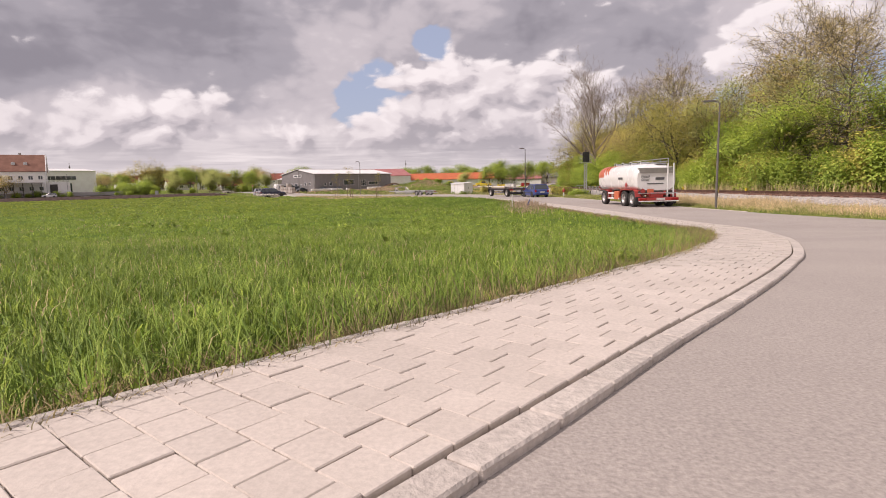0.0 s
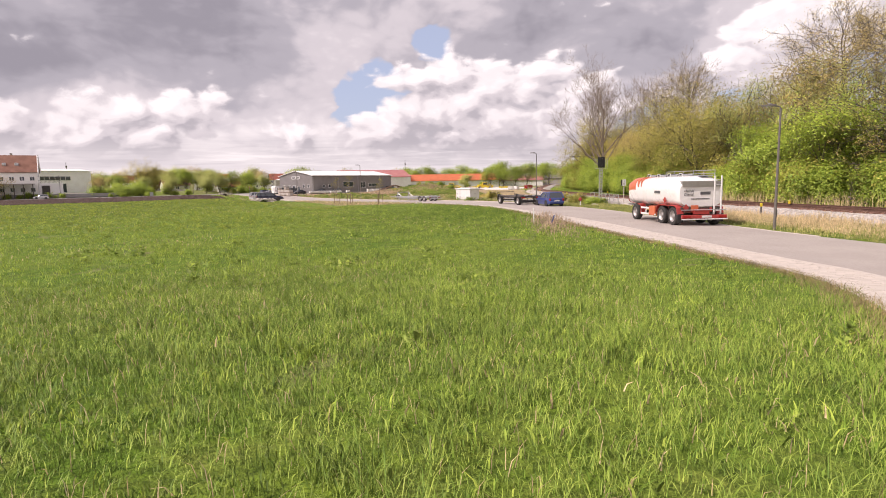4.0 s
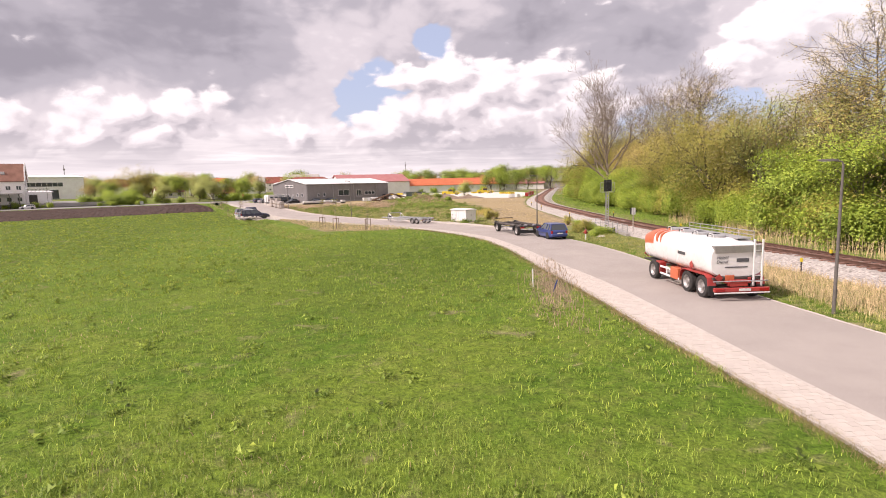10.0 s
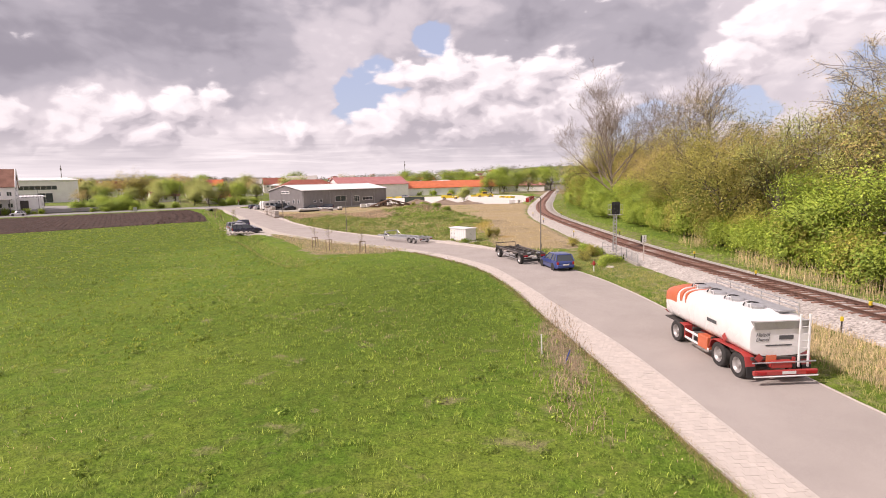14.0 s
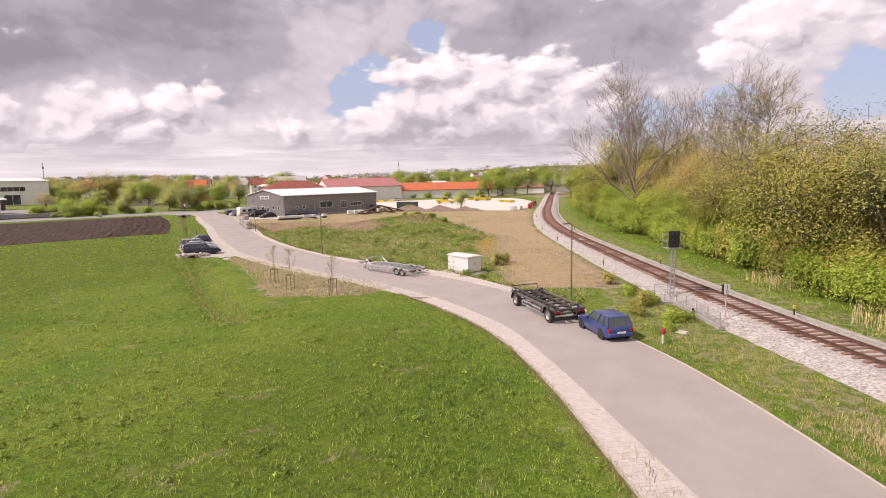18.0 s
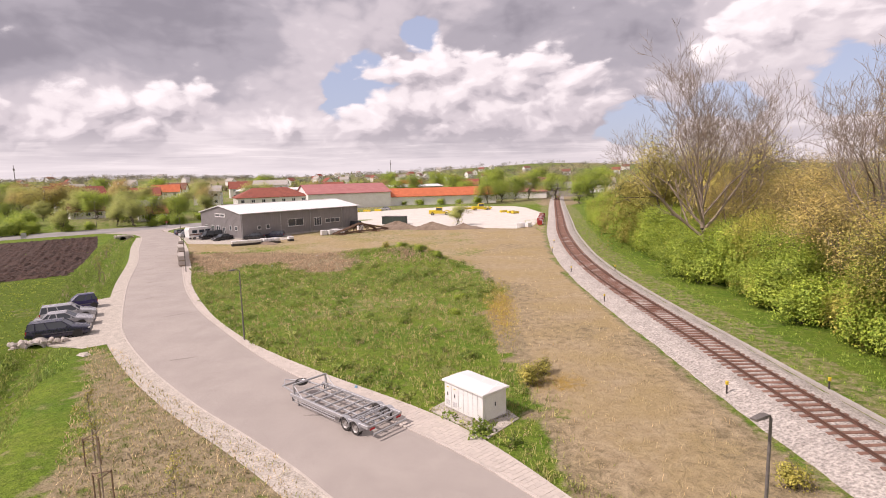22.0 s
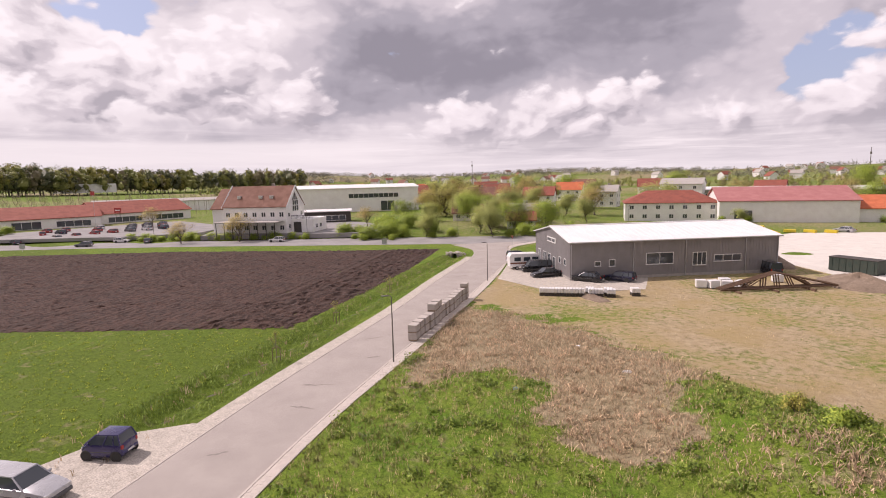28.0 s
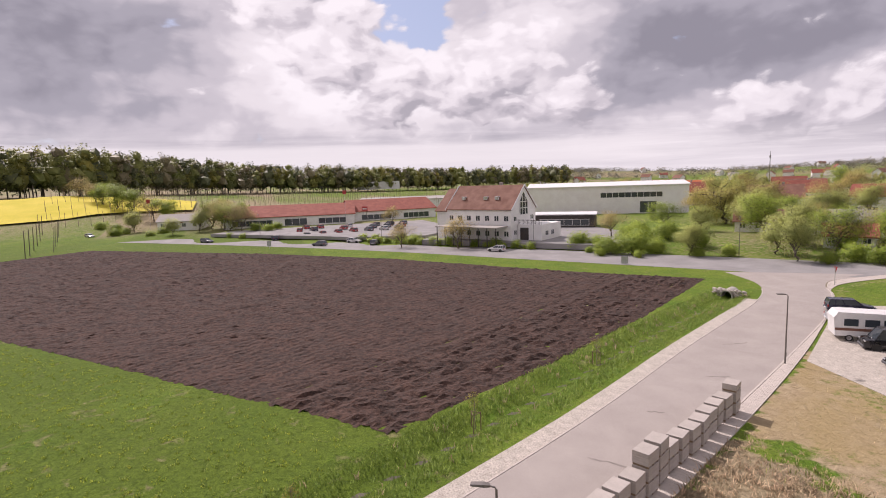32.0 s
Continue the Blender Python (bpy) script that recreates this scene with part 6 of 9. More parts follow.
def make_hall():
    # local: x along the east wall (33 m), y back along the gable (18.2 m)
    m = pose(-41.1, 195.4, 0.0, 0, 0, 49.6)
    t = thing("workshop_hall", m, "grey metal-clad workshop hall with a white low-pitched roof", "industrial hall")
    Lx, Ly, e, r = 32.9, 18.2, 5.62, 7.15
    part("plinth", Geo().box(-0.04, Lx + 0.04, -0.04, Ly + 0.04, -0.3, 0.35), M["concrete"], t, "grey concrete plinth")
    wall = Geo()
    prof = [(0, 0.35), (Ly, 0.35), (Ly, e), (Ly / 2, r), (0, e)]
    wall.extrude(prof, 0, Lx, "x")
    part("wall", wall, M["clad"], t)
    # ribs of the cladding
    rib = Geo().box(-0.03, 0.03, -0.028, 0.0, 0.36, e - 0.05).mesh("cladding_rib", M["clad"])
    for i in range(int(Lx / 0.5)):
        part("cladding_rib", rib, None, t, m=Matrix.Translation((0.25 + i * 0.5, 0, 0)))
    for i in range(int(Ly / 0.5)):
        y = 0.25 + i * 0.5
        z = e + (r - e) * (1 - abs(y - Ly / 2) / (Ly / 2)) - 0.12
        part("cladding_rib", Geo().box(-0.028, 0.0, y - 0.03, y + 0.03, 0.36, z), M["clad"], t)
    for s in (0, 1):
        ya, yb = (-0.45, Ly / 2) if s == 0 else (Ly + 0.45, Ly / 2)
        za = e - 0.02 - (r - e) * 0.45 / (Ly / 2)
        g = Geo().sections([[(-0.35, ya, za), (-0.35, yb, r + 0.02), (-0.35, yb, r + 0.16), (-0.35, ya, za + 0.14)], [(Lx + 0.35, ya, za), (Lx + 0.35, yb, r + 0.02), (Lx + 0.35, yb, r + 0.16), (Lx + 0.35, ya, za + 0.14)]])
        ro = part("roof", g, M["roof_sheet"], t, "white sheet-metal roof slope")
        for i in range(33):
            x = 0.2 + i * 1.0
            gg = Geo().sections([[(x - 0.03, ya, za + 0.14), (x + 0.03, ya, za + 0.14), (x + 0.03, ya, za + 0.18), (x - 0.03, ya, za + 0.18)], [(x - 0.03, yb, r + 0.16), (x + 0.03, yb, r + 0.16), (x + 0.03, yb, r + 0.2), (x - 0.03, yb, r + 0.2)]])
            part("roof_seam", gg, M["roof_sheet"], ro)
        part("gutter", Geo().box(-0.3, Lx + 0.3, ya - 0.12 if s == 0 else ya, ya if s == 0 else ya + 0.12, za - 0.02, za + 0.12), M["galv"], t)
    part("ridge_cap", Geo().box(-0.3, Lx + 0.3, Ly / 2 - 0.3, Ly / 2 + 0.3, r + 0.14, r + 0.22), M["roof_sheet"], t)
    for x in (0.15, 9.7, 17.9, 27.5, Lx - 0.15):
        part("downpipe", Geo().tube([(x, -0.1, 0.1), (x, -0.1, 5.3)], 0.06, 8), M["galv"], t, "pale downpipe")
    for x, w, z, h, n in ((13.8, 4.3, 1.9, 1.75, 2), (20.1, 2.2, 1.5, 2.0, 3), (24.6, 4.4, 1.95, 1.05, 3), (4.2, 0.95, 1.95, 0.75, 1), (6.4, 0.95, 1.85, 1.05, 1)):
        window_part(t, pose(x, -0.03, z), w, h, 0.08, n, "white", sill=True)
    for y, w, z, h, n in ((2.2, 1.0, 1.9, 1.0, 1), (4.6, 1.0, 1.9, 1.0, 1), (7.4, 1.3, 0.4, 2.1, 2), (10.0, 1.6, 1.2, 1.5, 2), (12.6, 1.6, 1.2, 1.5, 2), (15.6, 1.4, 1.6, 1.2, 2)):
        window_part(t, pose(-0.03, y, z, 0, 0, -90), w, h, 0.08, n, "white", "door" if z < 1 else "window")
    sg = part("sign_board", Geo().box(-0.09, -0.03, 6.7, 11.2, 4.65, 5.5), M["white"], t, "white company sign with plain bars")
    for y0, y1 in ((9.0, 10.9), (7.0, 8.7)):
        part("marking", Geo().box(-0.1, -0.085, y0, y1, 4.85, 5.3), M["plastic_grey"], sg)
    return t


make_hall()


# ---- houses and other buildings of the town ----
def make_house(name, m, label, w, l, e, r, wall="render_white", roof="tile_red", cols=4, floors=2, hip=False, category="house", chimney=True, group="", over=0.5, gable_win=True):
    """Ridge runs along local x (length l), depth w along y; front faces -y."""
    t = thing(name, m, label, category, group)
    prof = [(-w / 2, -1.5), (w / 2, -1.5), (w / 2, e), (0, e if hip else r), (-w / 2, e)]
    part("wall", Geo().extrude(prof, -l / 2, l / 2, "x"), M[wall], t)
    k = (r - e) / (w / 2)
    hx = w / 2 if hip else 0
    for s in (-1, 1):
        ya, za = s * (w / 2 + over), e - k * over
        x0, x1 = -l / 2 - over, l / 2 + over
        q = [(x0, ya, za), (x1, ya, za), (x1 - hx, 0, r), (x0 + hx, 0, r)]
        g = Geo().sections([[(a, b, c + 0.02) for a, b, c in q], [(a, b, c + 0.22) for a, b, c in q]])
        ro = part("roof", g, M[roof], t, "tiled roof slope" if "tile" in roof else "sheet roof slope")
    if hip:
        for s in (-1, 1):
            xe = s * (l / 2 + over)
            q = [(xe, -w / 2 - over, e - k * over), (xe, w / 2 + over, e - k * over), (xe - s * hx, 0.01, r), (xe - s * hx, -0.01, r)]
            part("roof", Geo().sections([[(a, b, c + 0.02) for a, b, c in q], [(a, b, c + 0.22) for a, b, c in q]]), M[roof], t)
    if chimney:
        part("chimney", Geo().bbox(l * 0.12, l * 0.12 + 0.7, -0.35 + w * 0.08, 0.35 + w * 0.08, r - 1.2, r + 0.9, 0.03), M["concrete"], t)
    fh = (e - 0.2) / floors
    for f in range(floors):
        for c in range(cols):
            x = -l / 2 + l * (c + 0.5) / cols
            window_part(t, pose(x, -w / 2 - 0.02, f * fh + 0.9), min(1.4, l / cols * 0.5), min(1.35, fh * 0.5), 0.1, 2, "white")
        if gable_win:
            for y in (-w / 4, w / 4):
                window_part(t, pose(l / 2 + 0.02, y, f * fh + 0.9, 0, 0, 90), 1.2, min(1.35, fh * 0.5), 0.1, 2, "white")
                window_part(t, pose(-l / 2 - 0.02, y, f * fh + 0.9, 0, 0, -90), 1.2, min(1.35, fh * 0.5), 0.1, 2, "white")
    return t


def facing(x, y, rz, dz=0.0):
    return pose(x, y, zat(x, y) + dz, 0, 0, rz)


def make_inn():
    # the glazed gable looks down the main road
    m = pose(-143.8, 203.1, 1.35, 0, 0, 34.0)
    t = make_house("inn", m, "white gabled inn with a brown tiled roof and glazed gable", 12.0, 18.4, 7.4, 12.7, roof="tile_brown", cols=7, floors=2, category="building", over=0.35, gable_win=False)
    x = 9.2
    big = part("gable_glazing", Geo().sections([[(x, -1.9, 5.8), (x, 1.9, 5.8), (x, 1.9, 8.9), (x, 0, 11.2), (x, -1.9, 8.9)], [(x + 0.06, -1.9, 5.8), (x + 0.06, 1.9, 5.8), (x + 0.06, 1.9, 8.9), (x + 0.06, 0, 11.2), (x + 0.06, -1.9, 8.9)]]), M["glass"], t, "pointed glazed gable window")
    for y in (-1.9, -0.65, 0.65, 1.9):
        part("mullion", Geo().box(x + 0.05, x + 0.14, y - 0.08, y + 0.08, 5.8, 8.9 if abs(y) > 1 else 10.4), M["white"], big)
    for z in (5.8, 7.4, 8.9):
        part("transom", Geo().box(x + 0.05, x + 0.14, -1.9, 1.9, z - 0.08, z + 0.08), M["white"], big)
    for s in (-1, 1):
        for xe in (9.55, -9.55):
            g = Geo().tube([(xe, s * 6.35, 7.15), (xe, 0, 12.95)], 0.2, 4)
            part("bargeboard", g, M["white"], t, "white bargeboard")
    for i in range(4):
        xx = -5.5 + i * 3.2
        if i != 1:
            part("roof_light", Geo().bbox(xx - 0.5, xx + 0.5, -4.05, -3.1, 9.45, 10.3, 0.05), M["lamp_clear"], t, "pale roof window")
    for y in (-4.2, 3.9):
        for z in (1.2, 4.4):
            window_part(t, pose(x + 0.02, y, z, 0, 0, 90), 1.3, 1.2, 0.1, 2)
    # wing on the far side with a lower gable
    part("side_wing", Geo().extrude([(-5.0, -1.5), (7.5, -1.5), (7.5, 7.0), (1.2, 12.0), (-5.0, 7.0)], -13.2, -9.2, "x"), M["render_white"], t)
    for s in (-1, 1):
        q = [(-13.6, 1.2 + s * 6.7, 6.65), (-9.1, 1.2 + s * 6.7, 6.65), (-9.1, 1.2, 12.1), (-13.6, 1.2, 12.1)]
        part("roof", Geo().sections([q, [(a, b, c + 0.2) for a, b, c in q]]), M["tile_brown"], t)
    # terrace block with balustrade
    tb = part("terrace_block", Geo().bbox(9.25, 15.5, -3.2, 7.0, -1.5, 3.7, 0.05), M["render_white"], t)
    part("doorway", Geo().box(10.0, 12.2, -3.25, -3.18, 0, 2.9), M["dark_metal"], tb, "dark doorway")
    for i in range(18):
        part("baluster", Geo().box(9.4 + i * 0.35, 9.46 + i * 0.35, -3.15, -3.09, 3.7, 4.7), M["dark_metal"], tb)
    part("handrail", Geo().box(9.3, 15.5, -3.17, -3.05, 4.65, 4.75), M["dark_metal"], tb)
    for y in (-0.5, 2.5):
        window_part(tb, pose(15.52, y, 1.0, 0, 0, 90), 1.6, 1.2, 0.1, 2)
    # awning over the pavement seating
    aw = part("awning", Geo().bbox(-9.0, 8.5, -11.5, -6.2, 3.3, 3.55, 0.04), M["concrete"], t, "flat grey canopy")
    for i in range(8):
        part("column", Geo().tube([(-8.6 + i * 2.4, -11.2, -1.0), (-8.6 + i * 2.4, -11.2, 3.3)], 0.11, 8), M["dark_metal"], aw)
    return t


make_inn()


def make_shed(name, m, label, l, w, e, r, wall, roof, bands=(), category="industrial hall", base=-1.5):
    """Plain hall: ridge along local x, front faces -y; bands are strips of windows (x0, x1, z0, z1)."""
    t = thing(name, m, label, category)
    part("wall", Geo().extrude([(-w / 2, base), (w / 2, base), (w / 2, e), (0, r), (-w / 2, e)], -l / 2, l / 2, "x"), M[wall], t)
    k = (r - e) / (w / 2)
    for s in (-1, 1):
        q = [(-l / 2 - 0.5, s * (w / 2 + 0.5), e - k * 0.5 + 0.03), (l / 2 + 0.5, s * (w / 2 + 0.5), e - k * 0.5 + 0.03), (l / 2 + 0.5, 0, r + 0.03), (-l / 2 - 0.5, 0, r + 0.03)]
        part("roof", Geo().sections([q, [(a, b, c + 0.25) for a, b, c in q]]), M[roof], t)
    for x0, x1, z0, z1 in bands:
        n = max(1, int((x1 - x0) / 2.2))
        window_part(t, pose((x0 + x1) / 2, -w / 2 - 0.03, z0), x1 - x0, z1 - z0, 0.12, n)
    return t


make_shed("factory_hall", pose(-204.0, 279.0, 1.3, 0, 0, 57.0), "long white factory hall with a strip of windows", 58, 26, 10.3, 11.6, "render_white", "roof_sheet", ((-2, 20, 6.0, 8.0), (12, 18, 0.2, 4.6)))
make_shed("canopy_building", pose(-158.5, 233.5, 1.3, 0, 0, 52.0), "low white flat-roofed canopy building", 17, 9, 3.6, 4.0, "dark_metal", "roof_sheet", ((-7, 7, 0.6, 2.4),))
make_shed("supermarket", pose(-232.5, 160.0, 1.3, 0, 0, 82.0), "long low supermarket with a red tiled roof", 46, 20, 3.6, 7.2, "render_white", "tile_red", ((-20, -6, 0.5, 2.6), (-2, 6, 0.2, 2.8), (10, 20, 0.5, 2.6)), "supermarket")
make_shed("supermarket_wing", pose(-238.0, 198.0, 1.3, 0, 0, 96.0), "low shop wing with a red tiled roof", 34, 22, 3.8, 7.8, "render_white", "tile_red", ((-14, -2, 0.5, 2.6), (3, 14, 0.5, 2.6)), "supermarket")
make_shed("white_shed", pose(-243.0, 121.5, 1.0, 0, 0, 40.0), "small white shed with a low gable", 14.5, 12, 3.0, 5.4, "render_white", "tile_red", ((-6, 6, 1.2, 2.2),), "shed")
make_shed("warehouse", pose(-300.0, 230.0, 1.3, 0, 0, 70.0), "pale grey warehouse with a flat roof", 60, 30, 5.5, 6.5, "render_white", "concrete", ())
# beyond the yard to the north
make_house("apartment_house", facing(-70.0, 308.0, 27), "white apartment house with a hipped red-brown roof and balconies", 15, 28, 5.9, 9.4, roof="tile_red", cols=7, floors=2, hip=True, category="house", chimney=False)
make_shed("red_roof_hall", pose(-42.0, 322.0, 0.0, 0, 0, 25.5), "large white hall with a faded red roof", 36, 25, 6.3, 10.0, "render_white", "roof_pink", ((-14, -9, 0.8, 3.6),))
make_shed("orange_roof_hall", pose(0.0, 333.0, 0.0, 0, 0, 9.0), "long white building with an orange tiled roof", 52, 18, 3.9, 7.2, "render_white", "tile_orange", ())
make_shed("far_factory", pose(-60.0, 420.0, 0.0, 0, 0, 10.0), "long grey factory with a pale flat roof", 120, 40, 6.5, 7.5, "concrete", "roof_sheet", ((-55, 55, 3.5, 5.0),))
make_shed("station_shed", pose(45.0, 372.0, 0.0, 0, 0, -8.0), "low shed with a purple-grey roof beyond the level crossing", 26, 14, 3.5, 6.0, "render_white", "roof_pink", ())
make_shed("grey_roof_shed", pose(62.0, 385.0, 0.0, 0, 0, -8.0), "long shed with a slate-grey roof", 40, 16, 4.5, 7.5, "concrete", "clad", ())

HOUSES = [
    # x, y, turn, depth, length, eave, ridge, roof
    (-118.0, 262.0, 40, 8, 10, 2.6, 5.0, "tile_brown", 1), (-101.0, 268.0, 20, 8, 11, 2.8, 5.4, "concrete", 1), (-92.0, 255.0, 35, 6, 8, 2.4, 4.4, "tile_red", 1),
    (-150.0, 305.0, 40, 11, 15, 5.8, 9.6, "tile_brown", 2), (-135.0, 330.0, 25, 10, 13, 5.6, 9.0, "tile_red", 2), (-168.0, 340.0, 50, 11, 14, 6.0, 10.0, "tile_red", 2),
    (-112.0, 345.0, 15, 9, 12, 6.5, 9.0, "concrete", 2), (-190.0, 370.0, 40, 11, 14, 6.0, 10.0, "tile_brown", 2), (-155.0, 390.0, 20, 11, 14, 6.0, 9.8, "tile_orange", 2),
    (-215.0, 330.0, 60, 11, 14, 6.0, 10.0, "tile_red", 2), (-250.0, 370.0, 30, 11, 15, 6.0, 10.0, "tile_orange", 2), (-230.0, 410.0, 45, 11, 15, 6.0, 10.5, "tile_red", 2),
    (-280.0, 330.0, 70, 11, 15, 6.0, 10.0, "tile_brown", 2), (-95.0, 390.0, 10, 12, 18, 9.0, 11.5, "concrete", 3), (-72.0, 450.0, 5, 11, 14, 6.0, 10.0, "tile_red", 2),
    (-20.0, 470.0, 12, 11, 15, 6.0, 10.0, "tile_orange", 2), (20.0, 455.0, -10, 11, 15, 6.0, 10.0, "tile_red", 2), (70.0, 470.0, 15, 11, 15, 6.0, 10.0, "tile_brown", 2), (-130.0, 440.0, 25, 12, 16, 6.2, 10.5, "tile_red", 2),
    (-310.0, 400.0, 35, 11, 15, 6.0, 10.0, "tile_red", 2), (-180.0, 450.0, 15, 12, 16, 6.2, 10.5, "tile_brown", 2), (105.0, 430.0, -15, 12, 16, 5.5, 9.0, "concrete", 2),
]
LOOK = {"tile_red": "white house with a red tiled roof", "tile_brown": "white house with a brown tiled roof", "tile_orange": "white house with an orange tiled roof", "concrete": "white house with a grey roof"}
for x, y, rz, w, l, e, r, roof, fl in HOUSES:
    make_house("house", facing(x, y, rz), LOOK[roof], w, l, e, r, roof=roof, cols=3, floors=fl, group="houses of the town")


# far houses on the hills
def make_far_house(roof, label):
    t = thing("hill_house", Matrix.Identity(4), label, "house", "houses on the far hills")
    part("wall", Geo().extrude([(-5, -3), (5, -3), (5, 6), (0, 10), (-5, 6)], -7, 7, "x"), M["render_white"], t)
    for s in (-1, 1):
        q = [(-7.5, s * 5.6, 5.6), (7.5, s * 5.6, 5.6), (7.5, 0, 10.1), (-7.5, 0, 10.1)]
        part("roof", Geo().sections([q, [(a, b, c + 0.3) for a, b, c in q]]), M[roof], t)
    return t


far_protos = [make_far_house("tile_red", "small white hillside house with a red roof"), make_far_house("tile_brown", "small white hillside house with a brown roof"), make_far_house("concrete", "small white hillside house with a grey roof")]
rngh = random.Random(12)
for i in range(66):
    az = rngh.choice((rngh.uniform(-14, 6), rngh.uniform(-40, 22), rngh.uniform(-62, -30)))
    R = rngh.uniform(620, 1500)
    x, y = math.sin(radians(az)) * R, 120 + math.cos(radians(az)) * R
    mm = pose(x, y, zat(x, y) + 1, 0, 0, rngh.uniform(0, 180))
    if i < 3:
        far_protos[i].matrix_basis = mm
    else:
        copy_thing(far_protos[i % 3], mm)


# ---- things on the plot, the yard and the main road ----
def make_block_stack(m, levels, short=False):
    t = thing("paver_pallet_stack", m, "stack of strapped grey concrete pavers on wooden pallets", "paver stack", "paver stacks along the road")
    z = 0.05
    for k in range(levels):
        pl = part("pallet", Geo().bbox(-0.42, 0.42, -0.56, 0.56, z + 0.09, z + 0.112, 0.004), M["stake"], t)
        for y in (-0.5, 0.0, 0.5):
            part("runner", Geo().box(-0.4, 0.4, y - 0.05, y + 0.05, z, z + 0.088), M["stake"], pl)
        z += 0.115
        n = 5 if not (short and k == levels - 1) else 3
        for q in range(n):
            off = 0.01 * math.sin(q * 7 + k * 3)
            part("paver_layer", Geo().bbox(-0.44 + off, 0.44 + off, -0.57 - off, 0.57 - off, z, z + 0.128, 0.012), M["paver_new"], t)
            z += 0.13
    return t


line = ((-37.5, 160.3), (-45.4, 176.6))
lv = (2, 2, 2, 2, 3, 3, 2, 2, 2, 2, 2, 2, 2, 3)
protos = {}
for i, k in enumerate(lv):
    u = i / (len(lv) - 1)
    x, y = line[0][0] + (line[1][0] - line[0][0]) * u, line[0][1] + (line[1][1] - line[0][1]) * u
    mm = pose(x + 0.1 * math.sin(i * 5), y, 0.06, 0, 0, 27 + 3 * math.sin(i * 3))
    key = (k, i == 13)
    if key in protos:
        copy_thing(protos[key], mm)
    else:
        protos[key] = make_block_stack(mm, k, i == 13)


def make_can_pallet(m):
    t = thing("stone_pallet", m, "pallet of pale wrapped stones with dark gaps", "pallet", "pallets beside the hall")
    for y in (-0.45, 0.45):
        part("runner", Geo().box(-0.55, 0.55, y - 0.06, y + 0.06, 0.0, 0.12), M["dark_metal"], t)
    for k in range(2):
        for i in range(3):
            part("stone_pack", Geo().bbox(-0.55 + i * 0.37, -0.22 + i * 0.37, -0.5, 0.5, 0.14 + k * 0.3, 0.40 + k * 0.52, 0.03), M["dark_metal"] if k == 0 else M["white"], t)
            part("sheet", Geo().bbox(-0.54 + i * 0.37, -0.23 + i * 0.37, -0.49, 0.49, 0.93, 1.0, 0.02) if k else Geo().bbox(-0.56 + i * 0.37, -0.21 + i * 0.37, -0.51, 0.51, 0.505, 0.55, 0.02), M["white"], t, "white cover sheet")
    return t


cp = make_can_pallet(facing(-38.8, 184.9, 30))
for i in range(11):
    u = (i + 1) / 11
    x, y = -38.8 + 7.2 * u, 184.9 + 4.4 * u + (0.9 if i % 3 == 0 and i > 5 else 0)
    copy_thing(cp, facing(x, y, 30 + 5 * math.sin(i)))
copy_thing(cp, facing(-29.6, 191.9, 40))


def make_truss():
    t = thing("timber_roof_truss", facing(-16.3, 205.3, 48), "dark timber roof trusses lying stacked on beams", "roof truss")
    wood = surf("dark_timber", (0.12, 0.07, 0.045), (0.18, 0.11, 0.07), 3, 0.85, bump=0.4)
    for k in range(3):
        y = k * 0.5
        def bar(a, b, w=0.12):
            part("beam", Geo().tube([(a[0], y + a[2], a[1]), (b[0], y + b[2], b[1])], w, 4), wood, t)
        bar((-8, 0.35, 0), (8, 0.35, 0))
        bar((-8, 0.4, 0), (0, 2.2, 0.6))
        bar((8, 0.4, 0), (0, 2.2, 0.6))
        for x in (-4.5, -2, 0, 2, 4.5):
            z = 2.2 - abs(x) * 0.225
            bar((x, 0.4, 0), (x * 0.8, z, 0.5), 0.09)
        bar((-4.5, 0.4, 0), (-2, 1.7, 0.4), 0.08)
        bar((4.5, 0.4, 0), (2, 1.7, 0.4), 0.08)
    for x in (-6, -1, 4):
        part("support_beam", Geo().box(x - 0.12, x + 0.12, -1.2, 2.2, -0.1, 0.24), wood, t)


make_truss()
make_house("shop_house", facing(-238.0, 121.5, 78), "small white gabled house beside the main road", 9.0, 14.5, 3.0, 5.2, roof="concrete", cols=4, floors=1, chimney=False)


def make_heap(m, label, rx, ry, h, mat, seed):
    rng = np.random.default_rng(seed)
    g = Geo()
    n, k = 22, 9
    for j in range(k + 1):
        q = j / k
        for i in range(n):
            a = 2 * math.pi * i / n
            w = 1 + 0.13 * math.sin(3 * a + seed) + 0.08 * math.sin(5 * a + 2 * seed)
            g.v.append((rx * q * w * math.cos(a), ry * q * w * math.sin(a), h * (1 - q) ** 0.8 * (1 + 0.2 * math.sin(2 * a + 4 * q + seed)) + rng.normal(0, 0.05) - 0.12 * q))
    g.f = [(j * n + i, j * n + (i + 1) % n, (j + 1) * n + (i + 1) % n, (j + 1) * n + i) for j in range(k) for i in range(n)]
    return tagged(part("soil_heap", g, mat, None, "", True, m), label, "soil heap", "heaps of soil")


heap_mat = surf("heap_soil", (0.17, 0.125, 0.09), (0.25, 0.19, 0.14), 0.8, 1.0, bump=1.0, bump_scale=6, grain=0.3)
for x, y, a, b, h, s in ((-9.0, 214.0, 7, 3.2, 1.6, 1), (0.0, 211.0, 8, 3.2, 1.5, 2), (7.5, 209.5, 6, 2.6, 1.1, 3), (-22.5, 226.5, 5, 3, 1.9, 4), (-33.0, 187.0, 3.5, 1.2, 0.5, 5)):
    make_heap(facing(x, y, -22), "brown heap of dug soil beside the yard", a, b, h, heap_mat, s)


